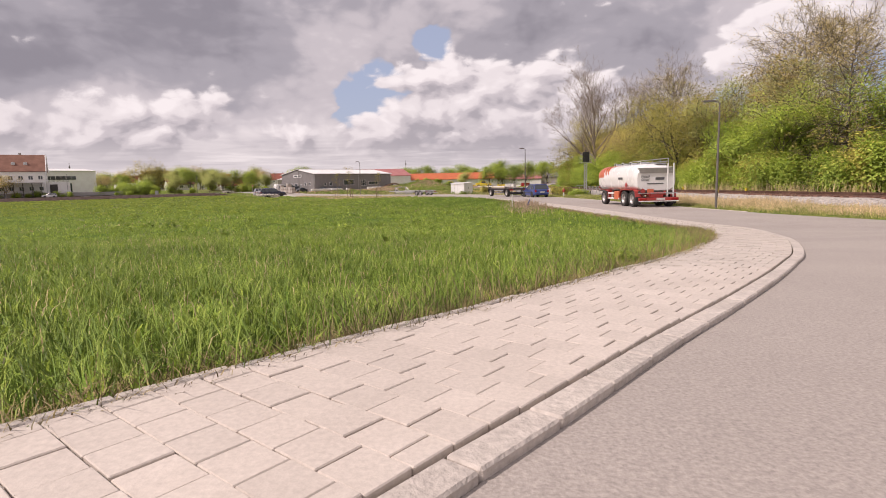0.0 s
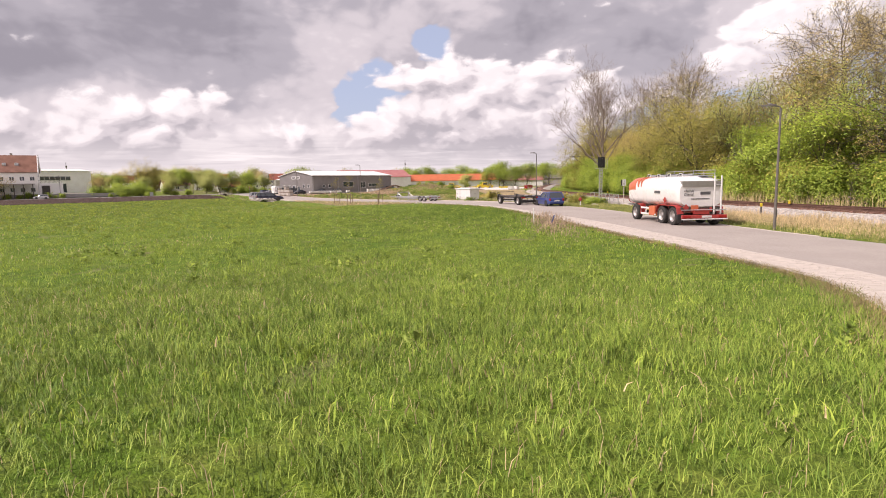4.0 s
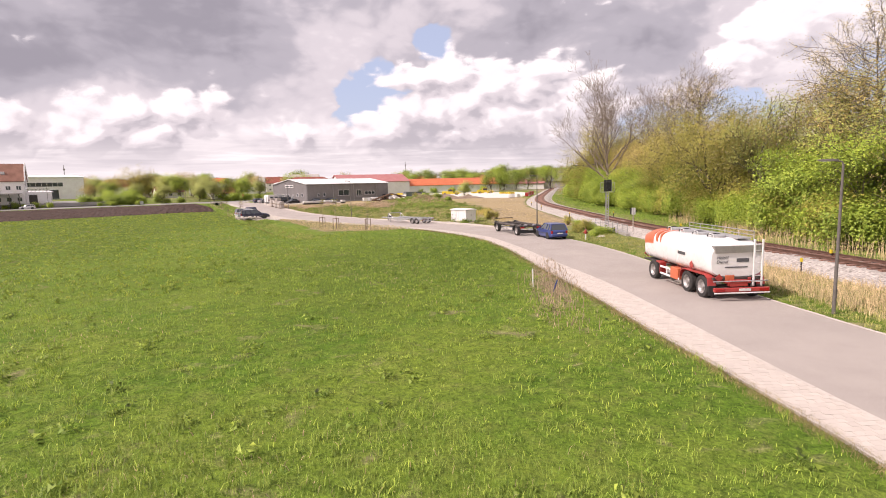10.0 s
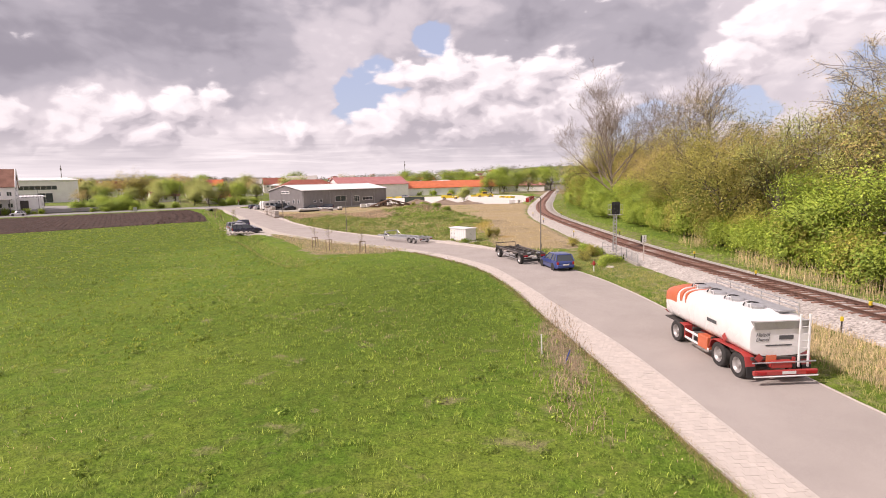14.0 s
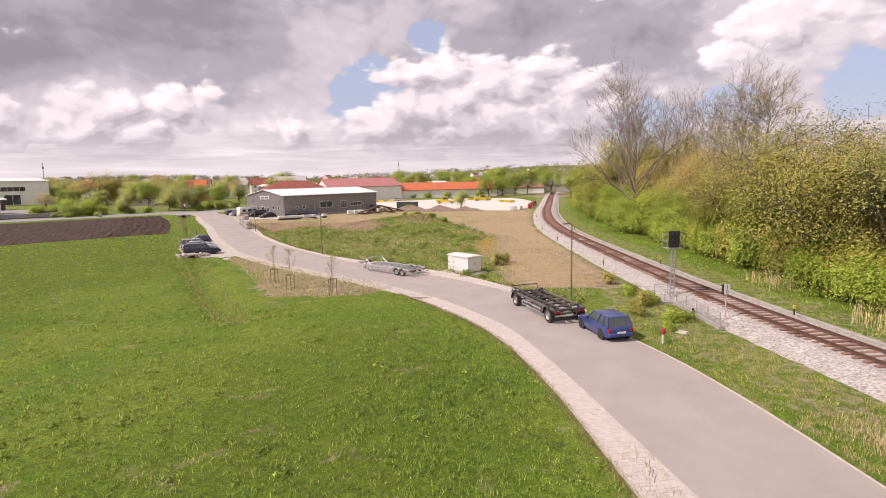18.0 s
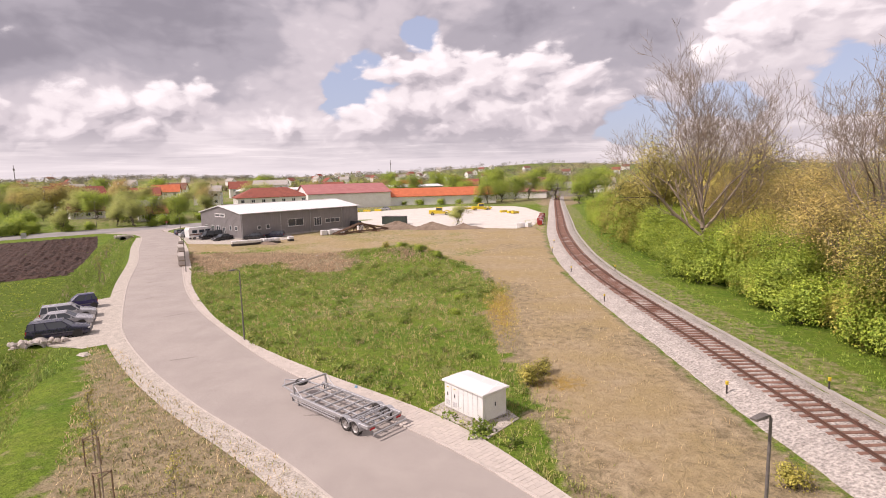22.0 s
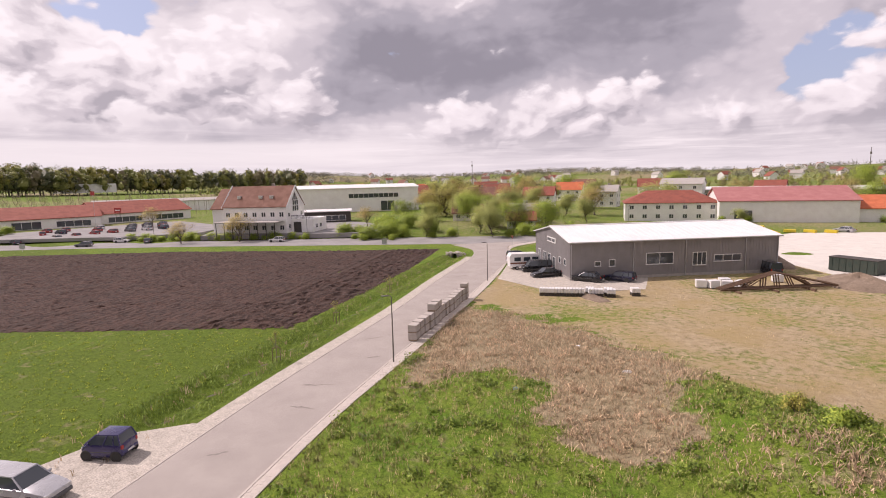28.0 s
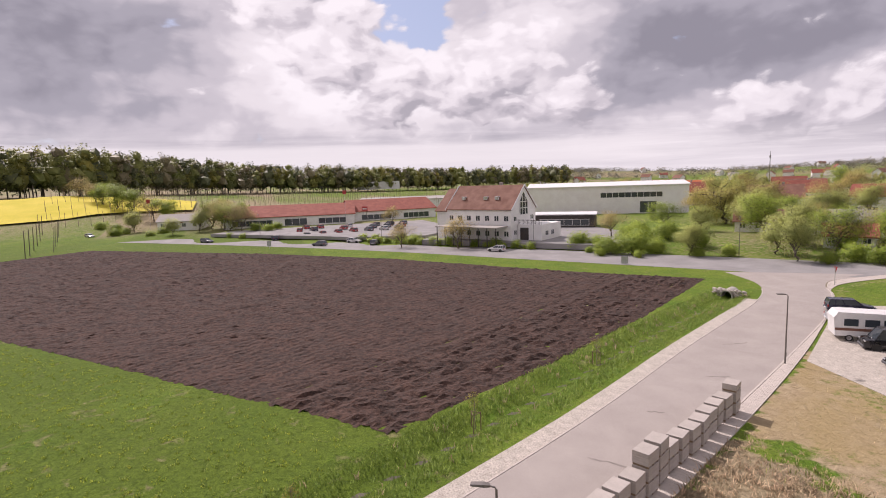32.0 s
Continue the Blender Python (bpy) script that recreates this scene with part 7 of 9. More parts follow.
def make_container(m, label, l, w, h, mat):
    t = thing("skip_container", m, label, "container")
    part("body", Geo().bbox(-l / 2, l / 2, -w / 2, w / 2, 0.15, h, 0.04), mat, t)
    for i in range(7):
        x = -l / 2 + l * (i + 0.5) / 7
        part("rib", Geo().bbox(x - 0.05, x + 0.05, -w / 2 - 0.06, -w / 2, 0.2, h - 0.1, 0.01), mat, t)
    for y in (-w / 2 + 0.3, w / 2 - 0.3):
        part("skid", Geo().box(-l / 2, l / 2, y - 0.08, y + 0.08, 0, 0.16), M["dark_metal"], t)
    part("lid", Geo().bbox(-l / 2 - 0.05, l / 2 + 0.05, -w / 2 - 0.05, w / 2 + 0.05, h, h + 0.12, 0.03), M["dark_metal"], t)
    return t


make_container(facing(-10.6, 225.5, -20), "dark green steel skip container on the yard", 6.5, 2.4, 2.1, surf("dark_green_paint", (0.03, 0.05, 0.04), (0.05, 0.06, 0.045), 2, 0.6))


def make_machine(m, label, l=6.0):
    """Yellow road machine on wheels: deck, cab, boom."""
    t = thing("yellow_machine", m, label, "construction machine", "yellow machines on the yard")
    part("deck", Geo().bbox(-l / 2, l / 2, -1.1, 1.1, 0.55, 1.05, 0.06), M["yellow"], t)
    part("hood", Geo().bbox(-l / 2, -l / 6, -0.9, 0.9, 1.05, 1.7, 0.1), M["yellow"], t)
    c = part("cab", Geo().bbox(-l / 6, l / 8, -0.85, 0.85, 1.05, 2.6, 0.08), M["yellow"], t)
    part("pane", Geo().bbox(-l / 6 + 0.1, l / 8 - 0.1, -0.88, 0.88, 1.6, 2.4, 0.02), M["glass"], c, "dark cab windows")
    part("boom", Geo().tube([(l / 6, 0, 1.1), (l / 3, 0, 1.6), (l / 2 + 0.6, 0, 0.9)], 0.16, 6), M["yellow"], t)
    add_wheels(t, 0.5, 0.35, [])
    ty, ri = wheel_geo(0.52, 0.4)
    for x in (-l / 3, l / 3):
        for y in (-1.0, 1.0):
            w = part("wheel", ty, None, t, m=pose(x, y, 0.52, 0, 0, 90))
            part("rim", ri, None, w)
    return t


ym = make_machine(facing(1.5, 256.5, -5), "yellow flatbed construction machine on the gravel yard", 7.0)
for x, y, r in ((16.5, 276.0, 8), (-33.5, 268.0, 15)):
    copy_thing(ym, facing(x, y, r))


def make_crate(m, w, h, mat, label, name="crate"):
    t = thing(name, m, label, "crate", "materials on the yard")
    part("body", Geo().bbox(-w / 2, w / 2, -0.5, 0.5, 0.1, h, 0.03), mat, t)
    for x in (-w / 2 + 0.1, w / 2 - 0.1):
        part("foot", Geo().box(x - 0.07, x + 0.07, -0.5, 0.5, 0, 0.12), M["stake"], t)
    return t


yc = make_crate(facing(-30, 281, 10), 2.6, 0.8, M["yellow"], "low yellow formwork stack on the yard")
for x, y in ((-26, 282.5), (-22, 284), (12, 283), (15, 281), (19, 279), (23, 262), (25, 258), (26, 255)):
    copy_thing(yc, facing(x, y, 10 + x))
wc = make_crate(facing(-22.5, 203.8, 40), 1.3, 1.1, M["white"], "white wrapped pallet of material")
for x, y, r in ((-24.6, 201.0, 30), (-23.2, 201.6, 50), (-21.7, 202.3, 20), (-20.4, 203.6, 60), (-17.9, 211.5, 30), (20.8, 208.5, 0), (23.2, 209.5, 40), (22.0, 210.5, 15)):
    copy_thing(wc, facing(x, y, r))
rc = make_crate(facing(27.0, 214.0, 70), 1.8, 1.3, M["paint_red"], "dark red scrap bin at the edge of the yard")
for i in range(7):
    copy_thing(rc, facing(27.3 + i * 0.7, 217.0 + i * 3.3, 70 + 20 * math.sin(i * 4)))


def make_culvert(m, label):
    t = thing("culvert", m, label, "culvert")
    secs = []
    for y, ri, ro in ((0, 0.62, 0.76), (3.0, 0.62, 0.76)):
        secs.append([(ro * math.cos(a), y, 0.62 + ro * math.sin(a)) for a in [2 * math.pi * k / 20 for k in range(20)]])
    g = Geo().sections(secs, False)
    g.sections([[(p[0] * 0.82, p[1], 0.62 + (p[2] - 0.62) * 0.82) for p in s] for s in secs], False)
    g.sections([secs[0], [(p[0] * 0.82, p[1], 0.62 + (p[2] - 0.62) * 0.82) for p in secs[0]]], False)
    part("pipe", g, M["concrete"], t, "round concrete pipe", True)
    # added black disc stands in for the shade deep in the pipe
    part("shade_plug", Geo().tube([(0, 2.4, 0.62), (0, 2.5, 0.62)], 0.6, 16), M["black"], t)
    rng = random.Random(5)
    for i in range(46):
        a = rng.uniform(-0.4, math.pi + 0.4)
        r = rng.uniform(0.85, 1.9)
        s = rng.uniform(0.14, 0.3)
        x, z = r * math.cos(a) * 1.25, 0.55 + min(r * math.sin(a), 0.75)
        g = Geo().bbox(-s, s, -s * 0.7, s * 0.7, -s * 0.6, s * 0.6, s * 0.3)
        part("stone", g, M["kerb"], t, m=pose(x, 0.25 + 0.35 * r * rng.random(), z, rng.uniform(0, 60), rng.uniform(0, 60), rng.uniform(0, 90)))
    return t


make_culvert(pose(-30.2, 120.2, -1.0, 0, 0, 26), "concrete culvert pipe set in pale rubble stones")
make_culvert(pose(-72.2, 204.2, -0.75, 0, 0, 28), "small concrete culvert pipe set in pale rubble")


def make_sign(m, h, shape, mat, label):
    t = thing("road_sign", m, label, "road sign")
    part("post", Geo().tube([(0, 0, -0.3), (0, 0, h)], 0.035, 8), M["galv"], t)
    if shape == "tri":
        part("plate", Geo().extrude([(-0.45, h - 0.1), (0.45, h - 0.1), (0, h - 0.88)], -0.06, -0.04, "y"), M["red"], t, "red-edged triangle")
        part("face", Geo().extrude([(-0.29, h - 0.2), (0.29, h - 0.2), (0, h - 0.7)], -0.075, -0.058, "y"), M["white"], t)
    else:
        part("plate", Geo().bbox(-0.6, 0.6, -0.06, -0.03, h - 1.3, h, 0.02), mat, t)
    return t


make_sign(pose(-70.3, 221.0, 0, 0, 0, 150), 2.7, "tri", None, "give-way sign at the junction")
make_sign(pose(-99.0, 209.0, 0, 0, 0, 60), 1.4, "box", M["galv"], "small grey roadside board")
make_sign(pose(-164.0, 150.0, 0, 0, 0, 60), 2.0, "box", M["galv"], "grey roadside board beside the field")
sg_red = make_sign(facing(-231.0, 112.0, 80), 12.4, "box", M["red"], "tall red square shop sign")
copy_thing(sg_red, facing(-205.0, 176.0, 80))
tall = make_lamp(facing(-95.5, 231.5, 220), 7.5)
tall["label"] = "tall grey street lamp at the main road"
for x, y in ((-128.0, 206.5), (-160.0, 178.5), (-192.0, 148.0), (-60.0, 256.0)):
    copy_thing(tall, facing(x, y, 220))


def make_caravan(m):
    t = thing("caravan", m, "white camper van with brown stripe on the forecourt", "caravan")
    part("body", Geo().extrude([(-2.6, 0.5), (2.4, 0.5), (2.75, 1.2), (2.5, 2.3), (1.9, 2.65), (-2.4, 2.7), (-2.75, 2.2)], -1.05, 1.05, "x"), M["white"], t)
    part("stripe", Geo().bbox(-1.07, 1.07, -2.62, 2.5, 1.0, 1.25, 0.01), M["tile_brown"], t, "brown stripe")
    for y in (-1.4, 0.2, 1.6):
        for s in (-1, 1):
            part("window", Geo().bbox(s * 1.06 - 0.02, s * 1.06 + 0.02, y - 0.55, y + 0.55, 1.45, 2.1, 0.01), M["glass"], t, "dark side window")
    part("front_window", Geo().bbox(-0.8, 0.8, 2.52, 2.66, 1.5, 2.15, 0.02), M["glass"], t, "dark front window")
    add_wheels(t, 0.32, 0.2, [(s * 0.95, y) for s in (-1, 1) for y in (-1.5, 1.7)])
    return t


make_caravan(facing(-52.6, 200.2, -40))
car_a = make_car(facing(-49.6, 199.3, 140), "dark van parked beside the hall", "van", "paint_black", "cars at the hall")
car_b = make_car(facing(-45.8, 196.2, 150), "black saloon parked beside the hall", "sedan", "paint_black", "cars at the hall")
copy_thing(car_b, facing(-39.0, 196.6, 100))
car_c = make_car(facing(-35.4, 199.5, 95), "dark estate car parked beside the hall", "estate", "paint_navy", "cars at the hall")
copy_thing(car_a, facing(-20.6, 218.6, 40))
car_s = make_car(facing(-57.0, 205.0, -40), "silver saloon parked beside the hall", "sedan", "paint_silver", "cars at the hall")
copy_thing(car_c, facing(-60.0, 209.0, -40))
# cars on the main road and on the car park behind it
car_w = make_car(facing(-127.5, 197.0, 132), "white hatchback on the main road", "hatch", "paint_white", "cars on the main road")
car_k = make_car(facing(-163.0, 162.5, 136), "dark hatchback on the main road", "hatch", "paint_grey", "cars on the main road")
for c, x, y, r in ((car_w, -165, 172, -44), (car_k, -157, 176, 60), (car_k, -192, 133, -45), (car_w, -236, 92, -52), (car_s, -20.0, 288, 70), (car_k, -40.0, 268, -48)):
    copy_thing(c, facing(x, y, r))
rngc = random.Random(3)
lot_cars = [car_w, car_k, car_s, make_car(facing(-196.0, 160.0, 80), "red hatchback on the supermarket car park", "hatch", "paint_red", "cars on the car park"), car_c]
for row in range(3):
    for i in range(9):
        if rngc.random() < 0.75:
            x, y = -187 - row * 9 + i * 0.6, 152 + i * 4.6 + row * 3
            copy_thing(rngc.choice(lot_cars), facing(x, y, 100 + rngc.uniform(-4, 4)))["group"] = "cars on the car park"
park = Geo().prism([(-176, 163), (-166, 172), (-158, 190), (-172, 206), (-214, 206), (-214, 140), (-206, 133)], 0.5, 1.42)
structure("car_park", park, M["asphalt_old"], "grey asphalt supermarket car park", "car park")
inn_fc = Geo().prism([(-113, 217), (-124, 207.5), (-141, 193), (-148, 186), (-172, 206), (-160, 226), (-150, 238), (-128, 236)], 0.2, 1.40)
structure("inn_forecourt", inn_fc, M["asphalt_old"], "grey paved forecourt of the inn", "forecourt")

# hop poles
def make_hop_pole(m):
    t = thing("hop_pole", m, "tall leaning wooden hop pole in the field", "pole", "hop poles")
    part("pole", Geo().tube([(0, 0, -0.3), (0.9, 0, 3.5), (1.8, 0, 7.0)], [0.11, 0.1, 0.08], 6), M["bark"], t)
    return t


hp = make_hop_pole(facing(-180.0, 92.0, 30))
for i in range(9):
    copy_thing(hp, facing(-186.0 - i * 7.5, 91.0 - i * 2.0 + (i % 2) * 5, 30 + 140 * (i % 2)))
hops = Geo()
rngp = np.random.default_rng(8)
for i in range(46):
    for j in range(14):
        az, R = radians(-103 + i * 0.9 + 0.3 * (j % 2)), 262 + j * 17
        x, y = math.sin(az) * R, 130 + math.cos(az) * R
        z = zat(x, y)
        hops.tube([(x, y, z), (x + rngp.normal(0, 0.3), y, z + 6.0)], [0.09, 0.07], 3, False)
tagged(part("hop_garden", hops, M["bark_pale"]), "rows of pale hop poles on the slope", "hop garden", kind="stuff")


def build_rape():
    g = Geo()
    n, k = 40, 10
    for j in range(k + 1):
        for i in range(n + 1):
            az = radians(-128 + 36 * i / n)
            q = i / n
            R = (250 + 38 * q) + (92 - 60 * q ** 2) * j / k
            x, y = math.sin(az) * R, 130 + math.cos(az) * R
            g.v.append((x, y, zat(x, y) + 0.9))
    g.f = [(j * (n + 1) + i, j * (n + 1) + i + 1, (j + 1) * (n + 1) + i + 1, (j + 1) * (n + 1) + i) for j in range(k) for i in range(n)]
    structure("rape_field", g, surf("rape_blossom", (0.62, 0.50, 0.02), (0.52, 0.45, 0.03), 0.08, 0.9, bump=0.8, bump_scale=2, coords="World"), "bright yellow rape field in bloom", "field")


build_rape()
lake = Geo().prism([(-700, 262), (-655, 262), (-655, 310), (-700, 310)], 8, 17.2)
structure("greenhouse_roof", lake, M["roof_sheet"], "long pale glasshouse roof on the far slope", "greenhouse")

gable_sign = thing("shop_sign", pose(-203.5, 182.4, 6.4, 0, 0, 66), "red square shop sign on the roof edge", "sign", "shop signs")
part("sign_box", Geo().bbox(-1.0, 1.0, -0.15, 0.15, 0.0, 1.6, 0.04), M["red"], gable_sign, "red sign box")
part("sign_bar", Geo().box(-0.7, 0.7, -0.17, -0.152, 0.6, 0.95), M["white"], gable_sign, "white marking bar")
for x in (-0.6, 0.6):
    part("bracket", Geo().box(x - 0.05, x + 0.05, -0.05, 0.05, -2.0, 0.0), M["dark_metal"], gable_sign)

# tall thin masts on the skyline
mast = thing("mast", pose(-60, 746, zat(-60, 746)), "tall thin grey mast on the skyline", "mast", "skyline masts")
part("pole", Geo().tube([(0, 0, -1), (0, 0, 16), (0, 0, 32)], [0.5, 0.35, 0.2], 8), M["pole"], mast)
part("antenna_ring", Geo().tube([(0, 0, 26), (0, 0, 28)], 0.8, 8), M["pole"], mast)
copy_thing(mast, pose(-420, 620, zat(-420, 620)))

# ---- vegetation ----
TWIG = 0.012
CROOK = 0.13


def limb(g, rng, p, d, length, r, depth, tips, spread, up, seg=5, kids=(3, 4), shrink=0.62):
    """A tapered, crooked limb that forks on."""
    pts, rad = [p.copy()], [r]
    q, dd = p.copy(), d.copy()
    n = 4 if depth > 1 else (3 if depth else 2)
    for i in range(n):
        dd = (dd + Vector(rng.normal(0, CROOK, 3)) + Vector((0, 0, up * 0.12))).normalized()
        q = q + dd * length / n
        pts.append(q.copy())
        rad.append(max(r * (1 - 0.55 * (i + 1) / n), TWIG))
    g.tube(pts, rad, seg if depth > 1 else (4 if depth else 3), False)
    if depth == 0:
        tips.append((pts[-1], dd))
        tips.append((pts[-2], dd))
        return
    tips.append((pts[-1], dd))
    k = int(rng.integers(kids[0], kids[1] + 1))
    for i in range(k):
        j = int(rng.integers(1, len(pts))) if i else len(pts) - 1
        a = 2 * math.pi * (i + rng.random() * 0.7) / k
        side = dd.orthogonal().normalized()
        side.rotate(Matrix.Rotation(a, 3, dd).to_quaternion())
        nd = (dd * (1 - spread) + side * spread + Vector((0, 0, up * 0.25))).normalized()
        limb(g, rng, pts[j], nd, length * shrink * rng.uniform(0.8, 1.15), rad[j] * 0.62, depth - 1, tips, spread, up, seg, kids, shrink)


def leaf_mesh(name, rng, centres, count, size, spread, mat, squash=0.7, droop=0.0, mid=None):
    """Many small leaves scattered round the given centres."""
    count, size = int(count * 1.9), size * 0.8
    C = np.array(centres)
    pick = rng.integers(0, len(C), count)
    P = C[pick] + np.clip(rng.normal(0, 1, (count, 3)), -1.7, 1.7) * np.array([spread, spread, spread * squash])
    if droop:
        P[:, 2] -= np.abs(rng.normal(0, droop, count))
    n = rng.normal(0, 1, (count, 3))
    n[:, 2] = np.abs(n[:, 2]) + 0.3
    if mid is not None:
        o = P - np.array(mid)
        n = n * 0.6 + o / (np.linalg.norm(o, axis=1, keepdims=True) + 1e-6)
    n /= np.linalg.norm(n, axis=1, keepdims=True)
    t = np.cross(n, rng.normal(0, 1, (count, 3)))
    t /= np.linalg.norm(t, axis=1, keepdims=True) + 1e-9
    b = np.cross(n, t)
    s = (size * rng.uniform(0.5, 1.3, count))[:, None]
    V = np.stack([P - t * s - b * s * 0.3, P + b * s * 0.75 + n * s * 0.2, P + t * s * 1.1 - b * s * 0.25], 1).reshape(-1, 3)
    V[:, 2] = np.maximum(V[:, 2], 0.05)
    F = np.arange(count * 3).reshape(-1, 3)
    me = bpy.data.meshes.new(name)
    me.from_pydata(V.tolist(), [], F.tolist())
    out = (P - C[pick]) / spread * 0.6
    if mid is not None:
        out += 0.8 * o / (np.linalg.norm(o, axis=1, keepdims=True) + 1e-6)
    out /= np.linalg.norm(out, axis=1, keepdims=True) + 1e-6
    at = me.attributes.new("outward", "FLOAT_VECTOR", "FACE")
    at.data.foreach_set("vector", out.astype(np.float32).ravel())
    me.materials.append(mat)
    return me


def make_tree(name, m, label, seed, height, trunk_h, r, leaf, count, size, clump, spread=0.55, up=0.5, depth=3, bark="bark", group="trees along the railway", squash=0.7, droop=0.0, kids=(3, 4), low=0, shrink=0.62):
    rng = np.random.default_rng(seed)
    t = thing(name, m, label, "tree", group)
    g, tips = Geo(), []
    pts = [Vector((0, 0, -0.3))]
    for i in range(4):
        pts.append(Vector((rng.normal(0, 0.02) * height, rng.normal(0, 0.02) * height, trunk_h * (i + 1) / 4)))
    gt = Geo().tube(pts, [r * 1.25, r, r * 0.92, r * 0.85, r * 0.78], 8, False)
    k = int(rng.integers(4, 6))
    for i in range(k):
        a = 2 * math.pi * (i + rng.random() * 0.6) / k
        lean = 0.25 if i == 0 else spread * 1.25
        d = Vector((math.cos(a) * lean, math.sin(a) * lean, 1)).normalized()
        limb(g, rng, pts[-1 if i < 3 else -2], d, (height - trunk_h) * 0.42, r * 0.55, depth, tips, spread, up, 6, kids, shrink)
    k = height / max(p.z for p, _ in tips)
    gt.v = [(x * (1 + (k - 1) * 0.6), y * (1 + (k - 1) * 0.6), z * k) for x, y, z in gt.v]
    g.v = [(x * (1 + (k - 1) * 0.6), y * (1 + (k - 1) * 0.6), z * k) for x, y, z in g.v]
    part("trunk", gt, M[bark], t, "", True)
    part("branchwork", g, M[bark], t, "", True)
    if count:
        cs = [(p.x * (1 + (k - 1) * 0.6), p.y * (1 + (k - 1) * 0.6), p.z * k) for p, _ in tips]
        for _ in range(low):
            a, q = rng.uniform(0, 6.28), rng.uniform(0.1, 0.28) * height
            cs.append((math.cos(a) * q, math.sin(a) * q, rng.uniform(0.08, 0.45) * height))
        part("crown", leaf_mesh("crown", rng, cs, count, size, clump, M[leaf], squash, droop, (0, 0, height * 0.45)), None, t)
    return t


def make_leader_tree(name, m, label, seed, height, first, r, laterals, reach, tilt, leaf="", count=0, size=0.1, clump=0.3, bark="bark", group="trees along the railway", depth=2, spread=0.5, top=0.9, kids=(3, 5), shrink=0.52, stout=0.45, bend=0.2):
    """A tree whose stem runs up into the crown, with side limbs all the way up; tilt: rise of the low and the top limbs in degrees."""
    rng = np.random.default_rng(seed)
    t = thing(name, m, label, "tree", group)
    lean = rng.normal(0, 0.02, 2)
    pts, rad = [], []
    for i in range(10):
        f = i / 9
        pts.append(Vector((lean[0] * height * f * f + rng.normal(0, 0.07) * (i > 0), lean[1] * height * f * f + rng.normal(0, 0.07) * (i > 0), -0.3 + (height * top + 0.3) * f)))
        rad.append(max(r * (1.2 - 1.1 * f ** 0.8), TWIG))
    part("trunk", Geo().tube(pts, rad, 8, False), M[bark], t, "", True)
    g, tips = Geo(), []
    for i in range(laterals):
        q = (i + rng.uniform(0, 0.8)) / laterals
        f = first + (1 - first) * q
        k = min(int(f * 9), 8)
        u = f * 9 - k
        p = pts[k].lerp(pts[k + 1], min(u, 1.0))
        a = i * 2.4 + rng.normal(0, 0.35)
        e = radians(tilt[0] + (tilt[1] - tilt[0]) * q + rng.normal(0, 7))
        length = reach * (0.62 + 0.75 * q) * (1 - q) ** 0.5 * rng.uniform(0.75, 1.2) + 0.06 * height
        d = Vector((math.cos(a) * math.cos(e), math.sin(a) * math.cos(e), math.sin(e)))
        limb(g, rng, p, d, length, max(rad[k] * stout, TWIG * 1.3), depth, tips, spread, bend, 5, kids, shrink)
    part("branchwork", g, M[bark], t, "", True)
    if count:
        part("crown", leaf_mesh("crown", rng, [tuple(p) for p, _ in tips], count, size, clump, M[leaf], 0.6, 0.0, (0, 0, height * 0.5)), None, t)
    return t


def make_bush(name, m, label, seed, w, h, leaf, count, size, group="bushes along the railway"):
    rng = np.random.default_rng(seed)
    t = thing(name, m, label, "bush", group)
    g = Geo()
    cs = []
    for i in range(11):
        a, q = rng.uniform(0, 6.28), rng.uniform(0.1, 0.9) * w / 2
        e = Vector((math.cos(a) * q, math.sin(a) * q, h * rng.uniform(0.45, 0.95) * (1 - 0.35 * (q / w))))
        mid = e * 0.5 + Vector((0, 0, h * 0.12))
        g.tube([(e.x * 0.15, e.y * 0.15, -0.1), mid, e], [0.05, 0.035, 0.012], 4, False)
        cs += [tuple(e), tuple(mid), tuple((e + mid) / 2), (e.x * 1.05, e.y * 1.05, e.z * 0.45)]
    part("stem", g, M["bark"], t)
    part("foliage", leaf_mesh("foliage", rng, cs, count, size, w * 0.115, M[leaf], 0.8, 0.0, (0, 0, h * 0.3)), None, t)
    return t


def put(proto, places, sx=None):
    """Copies of a plant, each turned and sized a little differently."""
    rng = random.Random(len(places) * 7 + int(places[0][0] * 10))
    for i, (x, y, s) in enumerate(places):
        m = pose(x, y, float(ground_height(np.array([[x]]), np.array([[y]]))[0, 0]), 0, 0, rng.uniform(0, 360)) @ Matrix.Diagonal((s, s, s * rng.uniform(0.93, 1.07), 1))
        if i == 0:
            proto.matrix_basis = m
        else:
            c = copy_thing(proto, m)
            c.matrix_basis = m
    return proto


O = Matrix.Identity(4)
TWIG, CROOK = 0.015, 0.08
put(make_leader_tree("poplar", O, "tall bare poplar with fine upswept twigs", 11, 24.5, 0.3, 0.46, 16, 10.2, (46, 72), bark="bark_pale", depth=4, spread=0.42, top=0.62, kids=(3, 5), shrink=0.6, stout=0.62, bend=0.5), [(33.2, 142.0, 0.92), (42.5, 128, 0.8), (47, 158, 0.85)])
TWIG, CROOK = 0.016, 0.11
put(make_leader_tree("alder", O, "tall alder with bare dark limbs and few young leaves", 21, 17, 0.28, 0.25, 40, 4.6, (-2, 42), "leaf_bronze", 8500, 0.075, 0.26, top=0.95), [(39.5, 82, 1.04), (42.5, 86, 1.0), (36, 71, 0.82), (39.3, 115.2, 1.08), (41, 58, 0.95), (45, 45, 1.0), (40.5, 30, 1.15), (52, 132, 0.9), (47, 96, 0.8)])
